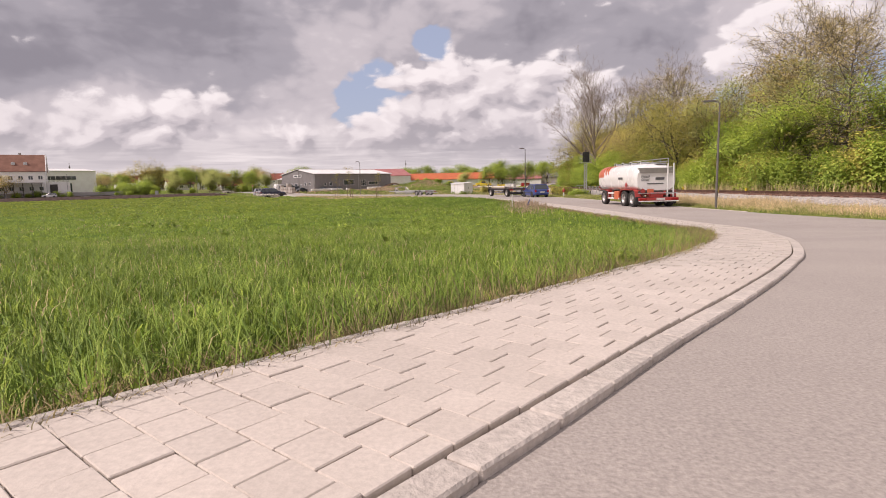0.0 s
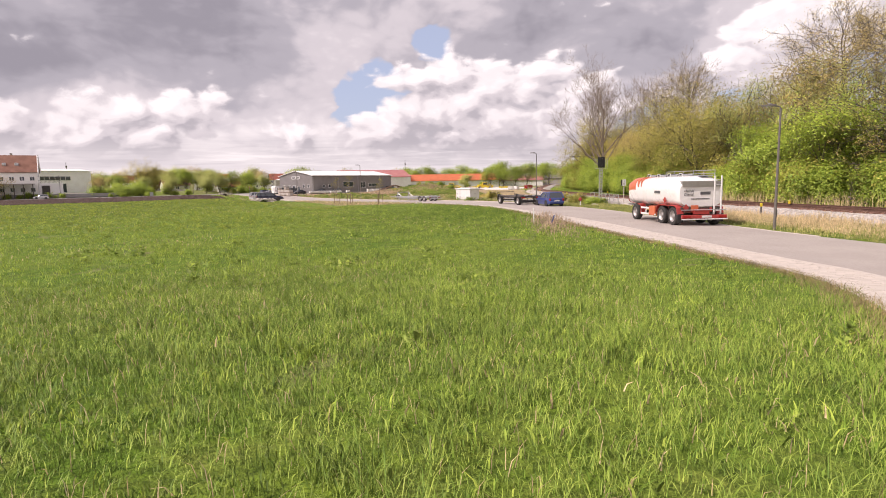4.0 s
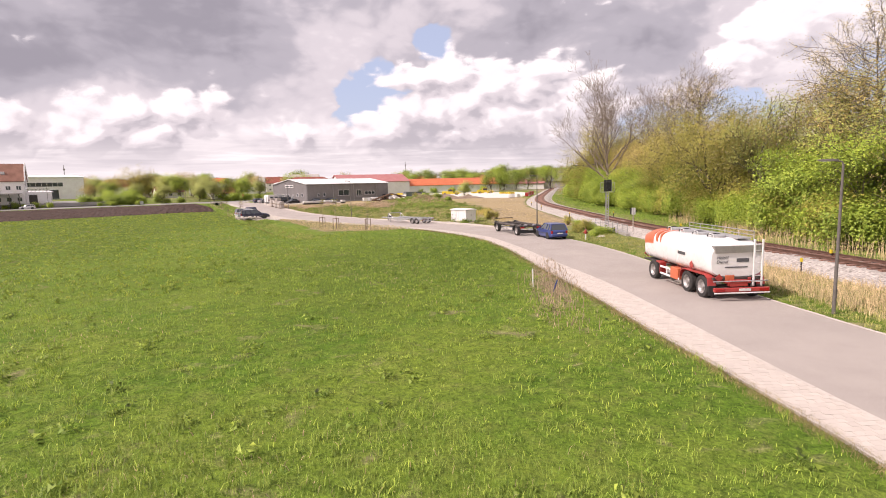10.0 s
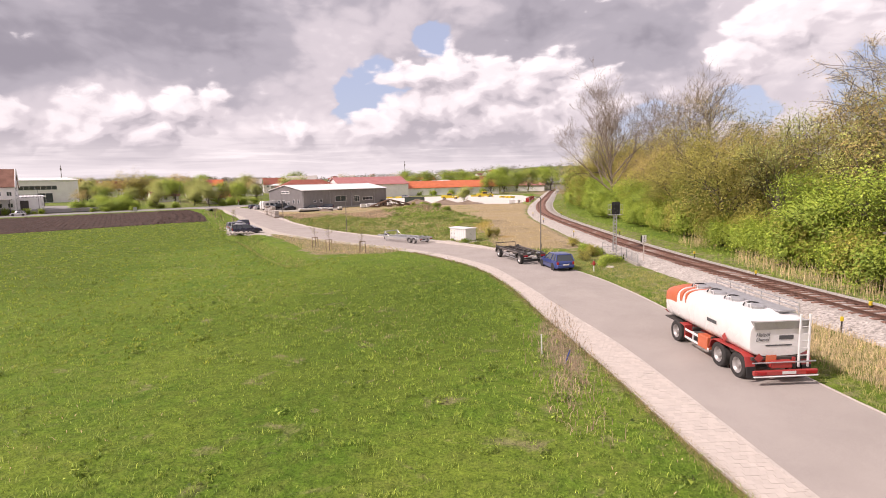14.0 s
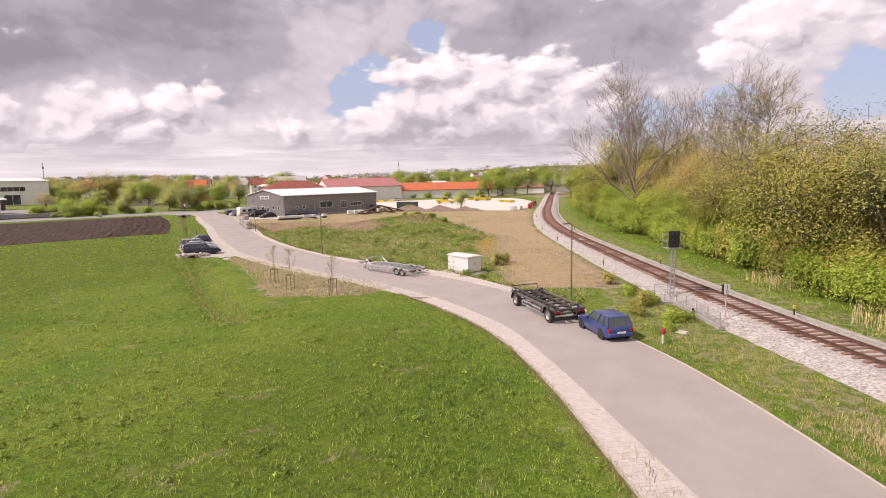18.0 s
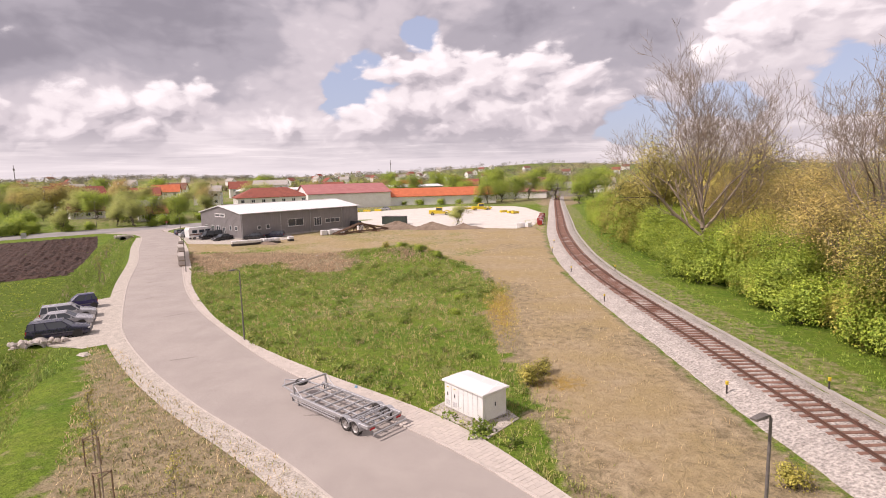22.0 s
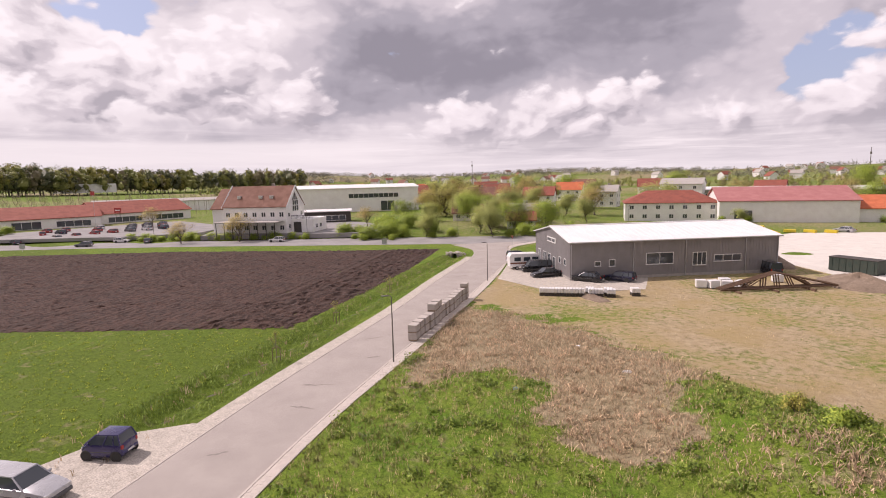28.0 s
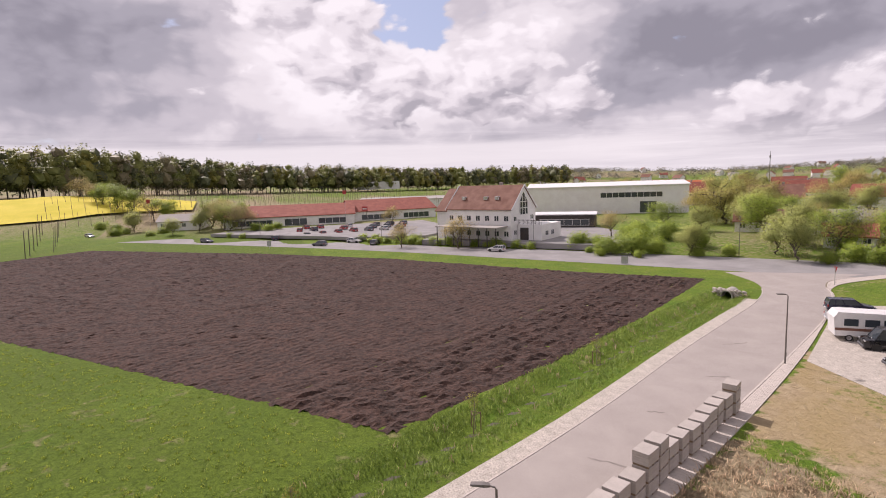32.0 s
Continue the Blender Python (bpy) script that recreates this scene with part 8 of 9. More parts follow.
EDGE_Y, EDGE_X = (50, 64, 75, 86, 105, 115, 128, 142, 167, 209, 245, 300), (33, 30.4, 29, 29.2, 30.2, 29.9, 30.6, 31.7, 33, 37.5, 47, 60)


def belt(ys, back, scale, seed, wander=0.6):
    """Places in a row behind the foot of the railway hedge."""
    r = random.Random(seed)
    return [(float(np.interp(y, EDGE_Y, EDGE_X)) + back + r.gauss(0, wander), y + r.gauss(0, 0.8), scale * r.uniform(0.85, 1.15)) for y in ys]


put(make_tree("maple", O, "broad maple with olive spring leaves", 31, 13.5, 2.2, 0.26, "leaf_olive", 18000, 0.12, 0.9, 0.62, 0.3, 3, low=60, droop=0.5), [(33.6, 99.5, 1.05), (35, 113, 0.85), (45, 101, 0.95), (58, 118, 1.0), (60, 100, 0.95), (50, 75, 0.8), (37.5, 134, 0.75)])
put(make_tree("hornbeam", O, "tree with bronze young leaves and fine twigs", 41, 12.5, 2.5, 0.2, "leaf_bronze", 7000, 0.13, 0.75, 0.58, 0.4, 3, "bark_pale", low=24), [(36.5, 124, 0.95), (42, 137, 1.0), (47, 143, 1.1), (43, 150, 1.0), (55, 150, 1.1), (42, 110, 1.0), (38.5, 145, 0.85), (37.5, 95, 1.1), (38.5, 79, 1.15)])
put(make_tree("pale_ash", O, "light airy tree with pale young leaves", 62, 12.5, 3, 0.17, "leaf_pale", 5200, 0.10, 0.6, 0.5, 0.55, 3, low=6), [(35.6, 91.4, 1.12), (38.5, 84, 1.15), (38, 76, 0.95), (46, 120, 1.0)])
put(make_tree("willow", O, "yellow-green willow with hanging twigs", 51, 15, 2.5, 0.3, "leaf_yellow", 9500, 0.17, 0.9, 0.7, 0.15, 3, droop=1.6, low=30), [(37.5, 168, 1.3), (43, 177, 1.25), (44, 158, 1.25), (48, 190, 1.0), (47, 184, 1.15), (53, 178, 1.2), (58, 190, 1.2)])
put(make_tree("ash_tree", O, "fresh green tree beside the tracks", 61, 11, 2, 0.2, "leaf_fresh", 9000, 0.155, 0.8, 0.55, 0.35, 3, low=45), [(33.5, 82, 0.85), (32.8, 74, 0.8), (37, 152, 0.62), (38, 68, 0.9), (44, 66, 0.9), (49, 60, 1.0), (36.0, 141, 0.8), (36.5, 158, 0.85), (39.5, 178, 0.8), (41.5, 188, 0.85), (56, 80, 1.1), (54, 195, 0.9), (60, 220, 1.0), (66, 245, 1.0), (70, 205, 1.0), (74, 270, 1.0)] + belt((106, 128, 158, 182, 200, 216), 4.6, 0.82, 3))
put(make_bush("bush", O, "fresh green bush beside the tracks", 71, 5.0, 4.6, "leaf_fresh", 6200, 0.135), belt(list(range(52, 176, 5)) + list(range(176, 262, 8)), 2.1, 0.95, 5) + belt(range(104, 172, 6), 4.0, 1.28, 15) + [(31.6, 139.0, 1.15), (31.9, 143.5, 1.2)])
put(make_bush("dull_bush", O, "dull olive bush beside the tracks", 72, 5.2, 4.2, "leaf_olive", 5200, 0.135), belt(list(range(56, 240, 9)), 3.6, 1.1, 6) + [(37.5, 60, 1.1), (40, 48, 1.2)])
put(make_tree("spruce", O, "dark green pointed spruce tree", 81, 9.5, 7.5, 0.16, "leaf_dark", 3200, 0.3, 0.45, 1.0, -0.6, 1), [(42.5, 196, 1.1), (46.5, 209, 0.8)])
TWIG, CROOK = 0.02, 0.12

# ---- trees and bushes of the town, far woods ----
put(make_tree("garden_tree", O, "pale green garden tree beyond the main road", 101, 10, 2, 0.22, "leaf_pale", 3800, 0.22, 0.85, 0.55, 0.35, 3, group="trees of the town", low=20), [(-87, 235, 0.95), (-94, 239, 0.75), (-97, 248, 0.95), (-117, 258, 1.1), (-113, 274, 1.0), (-101, 225.5, 0.72), (-124, 250, 0.7), (-113, 279, 0.9), (-140, 290, 1.0), (-99, 292, 0.9), (-86, 282, 0.8), (-160, 318, 1.1), (-125, 310, 1.1), (-180, 320, 1.0), (-176, 300, 0.9), (-110, 330, 1.2), (-90, 340, 1.1), (-232, 135, 0.8), (-227, 128, 0.75), (-222, 120, 0.7), (-240, 105, 0.8), (-46, 300, 0.5), (6.3, 218.1, 0.62), (-78, 330, 1.2), (-145, 355, 1.2), (-205, 345, 1.2), (-230, 360, 1.2), (-260, 300, 1.1)])
put(make_tree("town_tree", O, "fresh green tree among the houses", 102, 11, 2, 0.25, "leaf_fresh", 3800, 0.24, 0.9, 0.58, 0.3, 3, group="trees of the town", low=20), [(-88, 246, 0.8), (-84, 256, 0.8), (-108, 252, 0.8), (-118, 272, 0.8), (-134, 248, 0.7), (22, 318, 0.9), (30, 330, 1.0), (38, 342, 1.1), (14, 345, 1.0), (46, 352, 1.2), (55, 332, 1.2), (-20, 352, 1.0), (58, 300, 0.9), (66, 318, 1.1), (76, 345, 1.3), (90, 372, 1.4), (30, 362, 1.3), (10, 380, 1.3), (-14, 395, 1.3), (86, 300, 1.2), (100, 330, 1.3), (-170, 410, 1.3), (-210, 420, 1.3), (-110, 420, 1.3), (-270, 420, 1.3), (-40, 520, 1.6), (0, 540, 1.6), (40, 510, 1.6), (80, 520, 1.6), (120, 480, 1.6)])
put(make_tree("weeping_willow", O, "large yellow-green weeping willow on a lawn", 107, 15, 3, 0.4, "leaf_yellow", 7000, 0.22, 1.0, 0.7, 0.15, 3, group="trees of the town", droop=1.6, low=30), [(-135, 269, 1.05), (-142, 290, 0.9), (-90, 262, 0.6)])
put(make_tree("hedge_tree", O, "tall fresh hedge tree beside the main road", 108, 11, 1.2, 0.2, "leaf_fresh", 6000, 0.2, 0.9, 0.5, 0.4, 3, group="trees of the town", low=40), [(-288, 90, 1.05), (-280, 97, 0.95), (-257, 114, 0.9), (-300, 82, 0.9), (-231, 132, 0.95), (-218, 139, 0.95)])
put(make_tree("bronze_tree", O, "tree with brownish spring buds among houses", 103, 11, 2.5, 0.24, "leaf_bronze", 3800, 0.16, 0.9, 0.55, 0.45, 3, group="trees of the town", low=10), [(-122, 290, 1.0), (-150, 275, 0.9), (-104, 262, 0.7), (-95, 305, 1.0), (-329, 66, 1.0), (-308, 77, 0.9), (-263, 108, 0.95), (-224, 136, 1.05), (-212, 142, 0.9), (-60, 350, 1.1), (-30, 375, 1.1), (50, 395, 1.2), (-165, 365, 1.2), (-240, 390, 1.2), (-300, 360, 1.2), (-195, 190, 0.6), (-136.5, 191.5, 0.65), (-146.5, 180.5, 0.55), (-127.5, 227, 0.6)])
put(make_bush("garden_bush", O, "rounded green bush at the roadside", 104, 4.0, 2.6, "leaf_fresh", 2400, 0.13, "roadside bushes"), [(-121, 213.5, 1.5), (-119, 216.5, 1.3), (-111, 214.5, 1.6), (-108, 218.5, 1.8), (-113, 224, 1.9), (-107.5, 223, 1.3), (-104, 216, 0.6), (-115, 212.5, 0.55), (-110, 211.5, 0.65), (-100, 226, 0.8), (-106, 232, 1.4), (-117, 234, 1.8), (-124, 232, 1.6), (-121, 226, 1.5), (-82, 242, 1.3), (-78, 242.5, 1.3), (-82.5, 236.5, 0.9), (-97, 231, 0.9), (-166, 174.5, 0.9), (-164, 177.5, 0.8), (-156, 182.5, 1.1), (-153, 185.5, 1.0), (-147, 188.5, 0.9), (-209, 146.5, 1.2), (-206, 150.5, 1.0), (-210, 153.5, 1.0), (-126.5, 205.2, 0.7), (-129.5, 202.7, 0.8), (-133.5, 199.4, 0.9), (-137.2, 196.3, 0.8), (-143, 191.6, 0.95), (-151, 184.6, 0.9), (-159, 177.6, 0.8), (-132, 200.5, 0.7), (-135, 198.2, 0.6), (-138, 195.8, 0.5), (-141, 193.4, 0.6), (-145, 189.5, 0.7), (-149, 186, 0.7), (-153, 182.5, 0.6), (-157, 179, 0.7), (-161, 175.5, 0.6), (-128, 204, 0.45), (-238, 103, 1.2), (-234, 100, 1.3), (-246, 98, 1.4), (-252, 92, 1.3), (-229, 116, 1.2), (-224, 113, 1.0), (-196, 143, 0.8), (-201, 139, 0.8), (-98, 250, 1.3), (-91, 252, 1.2), (-80, 262, 1.0), (-15, 322, 1.0), (-8, 322, 1.1), (2, 322.5, 1.1), (10, 323, 1.0), (18, 324, 1.2), (-46, 305, 0.9), (-52, 302, 0.8)])
put(make_bush("shrub", O, "olive shrub on the vacant plot", 105, 2.2, 1.7, "leaf_olive", 700, 0.1, "shrubs on the plot"), [(7.6, 110.5, 1.0), (9.0, 112.0, 0.7), (-1.5, 161.0, 0.8), (-6, 160, 0.7), (0.5, 165, 0.8), (16.5, 99.0, 0.7), (15.2, 88.0, 0.7), (16.4, 90.5, 0.8)])
put(make_bush("bramble", O, "dark green bramble clump in rough grass", 106, 2.4, 1.0, "leaf_fresh", 900, 0.11, "bramble clumps"), [(-4.0, 159.5, 1.0), (-1.0, 157.5, 0.9), (1.5, 156, 0.9), (-6.5, 162, 0.8), (17.2, 86.5, 0.9), (16.6, 94.5, 0.9), (17.6, 92.0, 0.8), (15.8, 84.5, 0.6), (5.0, 30.75, 0.22), (3.4, 128, 0.6), (4.4, 134, 0.6)])


def crown_ball():
    bm = bmesh.new()
    bmesh.ops.create_icosphere(bm, subdivisions=1, radius=1.0)
    V = np.array([v.co[:] for v in bm.verts])
    F = np.array([[v.index for v in f.verts] for f in bm.faces])
    bm.free()
    return V, F


BALL_V, BALL_F = crown_ball()


def wood_strip(name, label, spots, count, size, spread, h, mats, seed, wide=0.28, balls=3, solid=True):
    """A far wood: lumpy crowns with ragged leaf clumps round them, tree by tree."""
    rng = np.random.default_rng(seed)
    S = np.array(spots)
    Z = ground_height(S[:, 0:1], S[:, 1:2])[:, 0]
    VV, FF, cs = [[] for _ in mats], [[] for _ in mats], [[] for _ in mats]
    for i, ((x, y), z) in enumerate(zip(spots, Z)):
        k = int(rng.integers(0, len(mats)))
        hh = h * rng.uniform(0.65, 1.12)
        slim = 0.7 if mats[k] == "leaf_dark" else 1.0
        for j in range(balls):
            q = (0.42, 0.66, 0.86)[j] if balls == 3 else 0.5
            r = hh * wide * (1.0, 0.92, 0.62)[j] * slim
            c = np.array([x + rng.normal(0, r * 0.3), y + rng.normal(0, r * 0.3), z + hh * q])
            n = len(BALL_V)
            bump = 0.58 + 0.12 * rng.normal(0, 1, (n, 1))
            VV[k].append(BALL_V * bump * np.array([r, r, r * 1.0]) + c)
            FF[k].append(BALL_F + n * len(FF[k]))
            d = rng.normal(0, 1, (3, 3))
            d /= np.linalg.norm(d, axis=1, keepdims=True)
            cs[k] += (c + d * r * 0.8).tolist()
    for k, mat in enumerate(mats):
        if not VV[k]:
            continue
        me = bpy.data.meshes.new(name)
        solid and me.from_pydata(np.concatenate(VV[k]).tolist(), [], np.concatenate(FF[k]).tolist())
        me.materials.append(M[mat])
        if solid:
            tagged(new(name, me), label, "woodland", kind="stuff")
        zmin = min(c[2] for c in cs[k]) - 8
        me = leaf_mesh(name, rng, [(c[0], c[1], c[2] - zmin) for c in cs[k]], count // len(mats), size, spread, M[mat], 0.8)
        ob = tagged(new(name + "_leaves", me), label, "woodland", kind="stuff")
        ob.location.z = zmin


rngw = np.random.default_rng(17)
spots = []
for i in range(1250):
    az = rngw.uniform(-132, -58)
    edge = np.interp(az, [-132, -112, -98, -84, -80, -58], [330, 345, 420, 610, 640, 820])
    R = edge + abs(rngw.normal(0, 38))
    spots.append((math.sin(radians(az)) * R, 130 + math.cos(radians(az)) * R))
wood_strip("forest", "mixed spring forest with dark pines", spots, 150000, 0.95, 1.5, 27, ("wood_pine", "wood_green", "wood_olive", "wood_pine", "wood_green", "wood_grey"), 5)
trunks = Geo()
for x, y in spots[::3]:
    z = zat(x, y)
    trunks.tube([(x, y, z), (x, y, z + 18)], [0.3, 0.2], 4, False)
tagged(part("forest_trunks", trunks, M["bark"]), "dark trunks at the forest edge", "woodland", kind="stuff")
spots = []
for i in range(2600):
    az = rngw.choice((rngw.uniform(-84, -55), rngw.uniform(-60, -20), rngw.uniform(-20, 40)))
    R = rngw.uniform(1150, 1900) if az < -20 else rngw.uniform(800, 1700)
    spots.append((math.sin(radians(az)) * R, 130 + math.cos(radians(az)) * R))
wood_strip("hill_wood", "woodland on the far hills with haze in its colour", spots, 46000, 1.7, 3.4, 10, ("wood_hazy", "wood_hazy", "wood_grey"), 6, 0.4, 1, False)
spots = []
for i in range(520):
    az = rngw.uniform(-68, 30)
    R = rngw.uniform(430, 760)
    spots.append((math.sin(radians(az)) * R, 130 + math.cos(radians(az)) * R))
wood_strip("town_greenery", "trees and gardens between the far houses", spots, 40000, 0.5, 0.85, 8.5, ("wood_green", "wood_pale", "wood_grey", "wood_green"), 7)
spots = [(x + rngw.normal(0, 3), y + rngw.normal(0, 5)) for x, y in zip(np.linspace(46, 130, 130), np.linspace(60, 330, 130)) for _ in range(2)]
spots = [(max(x, 50 + 0.16 * max(y - 150, 0)), y) for x, y in spots]
wood_strip("tree_belt", "dense belt of spring trees behind the railway", spots, 60000, 0.3, 0.9, 6.5, ("wood_olive", "wood_green", "wood_bronze"), 8)


# ---- grass, reeds, weeds ----
def blades(name, label, X, Y, height, width, mat, seed, lean=0.35, category="grass"):
    rng = np.random.default_rng(seed)
    n = len(X)
    Z = ground_height(X[:, None], Y[:, None])[:, 0]
    a = rng.uniform(0, 2 * math.pi, n)
    h = height * rng.uniform(0.45, 1.25, n)
    w = width * rng.uniform(0.7, 1.3, n)
    d = rng.uniform(0, 2 * math.pi, n)
    L = h * lean * rng.uniform(0.2, 1.5, n)
    ux, uy = np.cos(a) * w / 2, np.sin(a) * w / 2
    dx, dy = np.cos(d) * L, np.sin(d) * L
    V = np.empty((n, 5, 3), np.float32)
    V[:, 0] = np.stack([X - ux, Y - uy, Z - 0.02], -1)
    V[:, 1] = np.stack([X + ux, Y + uy, Z - 0.02], -1)
    V[:, 2] = np.stack([X + ux * 0.8 + dx * 0.35, Y + uy * 0.8 + dy * 0.35, Z + h * 0.6], -1)
    V[:, 3] = np.stack([X - ux * 0.8 + dx * 0.35, Y - uy * 0.8 + dy * 0.35, Z + h * 0.6], -1)
    V[:, 4] = np.stack([X + dx, Y + dy, Z + h * rng.uniform(0.8, 1.0, n)], -1)
    me = bpy.data.meshes.new(name)
    me.vertices.add(n * 5)
    me.vertices.foreach_set("co", V.ravel())
    base = np.arange(n, dtype=np.int32)[:, None] * 5
    loops = (base + np.array([0, 1, 2, 3, 3, 2, 4], np.int32)).ravel()
    me.loops.add(n * 7)
    me.loops.foreach_set("vertex_index", loops)
    me.polygons.add(n * 2)
    me.polygons.foreach_set("loop_start", (np.arange(n, dtype=np.int32)[:, None] * 7 + np.array([0, 4], np.int32)).ravel())
    me.update(calc_edges=True)
    me.materials.append(mat)
    return tagged(new(name, me), label, category, kind="stuff")


def scatter(n, box, poly=None, seed=0, keep=None, clump=0.0):
    rng = np.random.default_rng(seed)
    X, Y = rng.uniform(box[0], box[1], n), rng.uniform(box[2], box[3], n)
    if clump:
        k = max(1, int(n / clump))
        cx, cy = rng.uniform(box[0], box[1], k), rng.uniform(box[2], box[3], k)
        i = rng.integers(0, k, n)
        X, Y = cx[i] + rng.normal(0, 0.10, n), cy[i] + rng.normal(0, 0.10, n)
    ok = np.ones(n, bool)
    if poly is not None:
        ok &= inside(poly, X, Y)
    if keep is not None:
        ok &= keep(X, Y, rng)
    return X[ok], Y[ok]


MEADOW = [p for p in PAVE_IN if p[1] > 5] + [(-6.5, 94.5), (-13, 91), (-27, 114), (-30.5, 119), (-37, 131), (-43, 143), (-50.5, 154), (-62, 144), (-90, 118), (-120, 88), (-120, -20), (-60, -40)]
MEADOW_LOOK = "green meadow grass with dry stalks"
# close to where the camera starts: dense and tall
keep = lambda X, Y, r: r.random(len(X)) < np.clip(1.25 - near_line([(2, 28), (0, 36)], X, Y) / 9, 0, 1) * np.where(near_line(PAVE_IN[::2], X, Y) < 0.3, 0.35, 1)
X, Y = scatter(300000, (-11, 10, 24.5, 46), MEADOW, 1, keep)
rg = np.random.default_rng(2)
tall_f = 0.13 + 0.13 * np.exp(-(near_line(PAVE_IN[::2], X, Y) / 1.1) ** 2) + 0.05 * wob(X, Y, 1.1, 2.0) + 0.07 * wob(X, Y, 0.4, 1.0)
sel = rg.random(len(X)) < 0.965
blades("meadow_grass", MEADOW_LOOK, X[sel], Y[sel], np.maximum(tall_f[sel], 0.07), 0.0065, M["grass_blade"], 3, 0.95)
X2, Y2 = scatter(34000, (-12, 11, 25, 48), MEADOW, 41, keep, 45)
blades("tall_tufts", "long arching tufts of meadow grass", X2, Y2, 0.26, 0.007, M["grass_blade"], 42, 0.9)
blades("dry_stalks", "dry straw-coloured stalks in the meadow", X[~sel], Y[~sel], 0.18, 0.007, M["grass_dry"], 4, 0.6)
# matted dry fringe along the footpath
fr = along([p for p in PAVE_IN if 18 < p[1] < 96], 900)
rg = np.random.default_rng(5)
i = rg.integers(0, len(fr), 60000)
F = np.array(fr)[i]
off = np.abs(rg.normal(0, 0.22, len(i))) - 0.04
nx = np.gradient(np.array(fr)[:, 1])[i]
ny = -np.gradient(np.array(fr)[:, 0])[i]
nl = np.hypot(nx, ny)
X, Y = F[:, 0] - nx / nl * off + rg.normal(0, 0.03, len(i)), F[:, 1] - ny / nl * off
blades("dry_fringe", "matted dry grass along the footpath edge", X, Y, 0.13, 0.006, M["fringe"], 6, 1.1)
# middle distance
keep = lambda X, Y, r: r.random(len(X)) < np.clip(1.5 - near_line([(2, 30), (2, 60)], X, Y) / 30, 0.12, 1)
X, Y = scatter(120000, (-45, 12, 16, 100), MEADOW, 7, keep)
X3, Y3 = scatter(150000, (-45, 12, 16, 100), MEADOW, 57, keep, 26)
X, Y = np.append(X, X3), np.append(Y, Y3)
blades("meadow_tufts", MEADOW_LOOK, X, Y, 0.14 + 0.05 * wob(X, Y, 3.0, 1.0) + 0.06 * wob(X, Y, 0.8, 2.0), 0.018, M["grass_meadow"], 8, 0.8)
X, Y = scatter(26000, (-45, 12, 20, 100), MEADOW, 9, lambda X, Y, r: (wob(X, Y, 4.0, 5.0) + r.normal(0, 0.3, len(X))) > 0.5)
blades("dry_tufts", "bleached dry tufts in the meadow", X, Y, 0.13, 0.022, M["grass_dry"], 10, 0.9)
X, Y = scatter(110000, (-110, -8, 60, 160), MEADOW, 11, None, 7)
blades("far_meadow_tufts", MEADOW_LOOK, X, Y, 0.14, 0.06, M["grass_far"], 12, 0.7)
X, Y = scatter(40000, (-6, 9, 60, 92), MEADOW, 43, lambda X, Y, r: bump_at(X, Y, 3.5, 76, 4.0, 12, -0.1) > r.random(len(X)), 12)
blades("lush_tufts", "dark lush grass tufts near the footpath", X, Y, 0.24, 0.018, M["grass_lush"], 44, 0.7)
# brown weed patch at the footpath
X, Y = scatter(5000, (6.0, 9.4, 52, 70), None, 13, lambda X, Y, r: bump_at(X, Y, 7.9, 61, 0.9, 6.5, -0.13) > r.random(len(X)))
X9, Y9 = scatter(26000, (2, 10, 26, 41), MEADOW, 47, lambda X, Y, r: (near_line(PAVE_IN, X, Y) < 0.1 + 0.9 * r.random(len(X))))
blades("fringe_stalks", "brown seeding grass along the bend of the footpath", X9, Y9, 0.3, 0.006, M["fringe"], 48, 0.5)
blades("brown_weeds", "brown dead weeds beside the footpath", X, Y, 0.4, 0.02, M["weed_brown"], 14, 0.4, "weeds")
# reeds and rough verge between road and railway
VERGE = [(20.4, 41.5), (18.2, 47), (17.2, 52), (16.6, 57), (15.7, 68), (15.1, 74), (14.3, 79), (13.0, 84), (12.6, 89), (18, 92), (18.2, 84), (19.4, 78), (21, 66), (23.4, 52), (26.4, 40)]
X, Y = scatter(48000, (14, 26, 40, 72), VERGE, 15, lambda X, Y, r: (near_line(ROAD_R, X, Y) > 1.3 + 0.5 * r.random(len(X))) & (Y < 70 + 3 * r.normal(0, 1, len(X))))
blades("reeds", "tall dry straw-coloured reeds beside the railway", X, Y, (0.5 + 0.22 * wob(X, Y, 1.3, 1.0)) * np.where(Y < 54, 0.6, 1.0) * (1 + 0.6 * (np.random.default_rng(61).random(len(X)) > 0.93)), 0.014, M["reed"], 16, 0.35, "reeds")
X, Y = scatter(16000, (26, 42, 46, 100), None, 63, lambda X, Y, r: (X > np.interp(Y, EDGE_Y, EDGE_X) - 1.6 + r.normal(0, 0.5, len(X))) & (X < np.interp(Y, EDGE_Y, EDGE_X) + 0.8) & (wob(X, Y, 5.0, 2.0) > -0.3))
blades("hedge_reeds", "tall bleached reeds at the foot of the hedge", X, Y, 1.35, 0.016, M["reed"], 64, 0.25, "reeds")
X, Y = scatter(60000, (12, 24, 40, 93), VERGE, 17, None, 12)
blades("verge_grass", "rough green grass on the road verge", X, Y, 0.22, 0.016, M["grass_plot"], 18, 0.7)
X, Y = scatter(60000, (24, 46, 40, 230), None, 19, lambda X, Y, r: (near_line(RAIL[::2], X, Y) > 3.4) & (near_line(RAIL[::2], X, Y) < 9.5), 6)
blades("embankment_grass", "green grass between track and bushes", X, Y, 0.24, 0.03, M["grass_blade"], 20, 0.7)
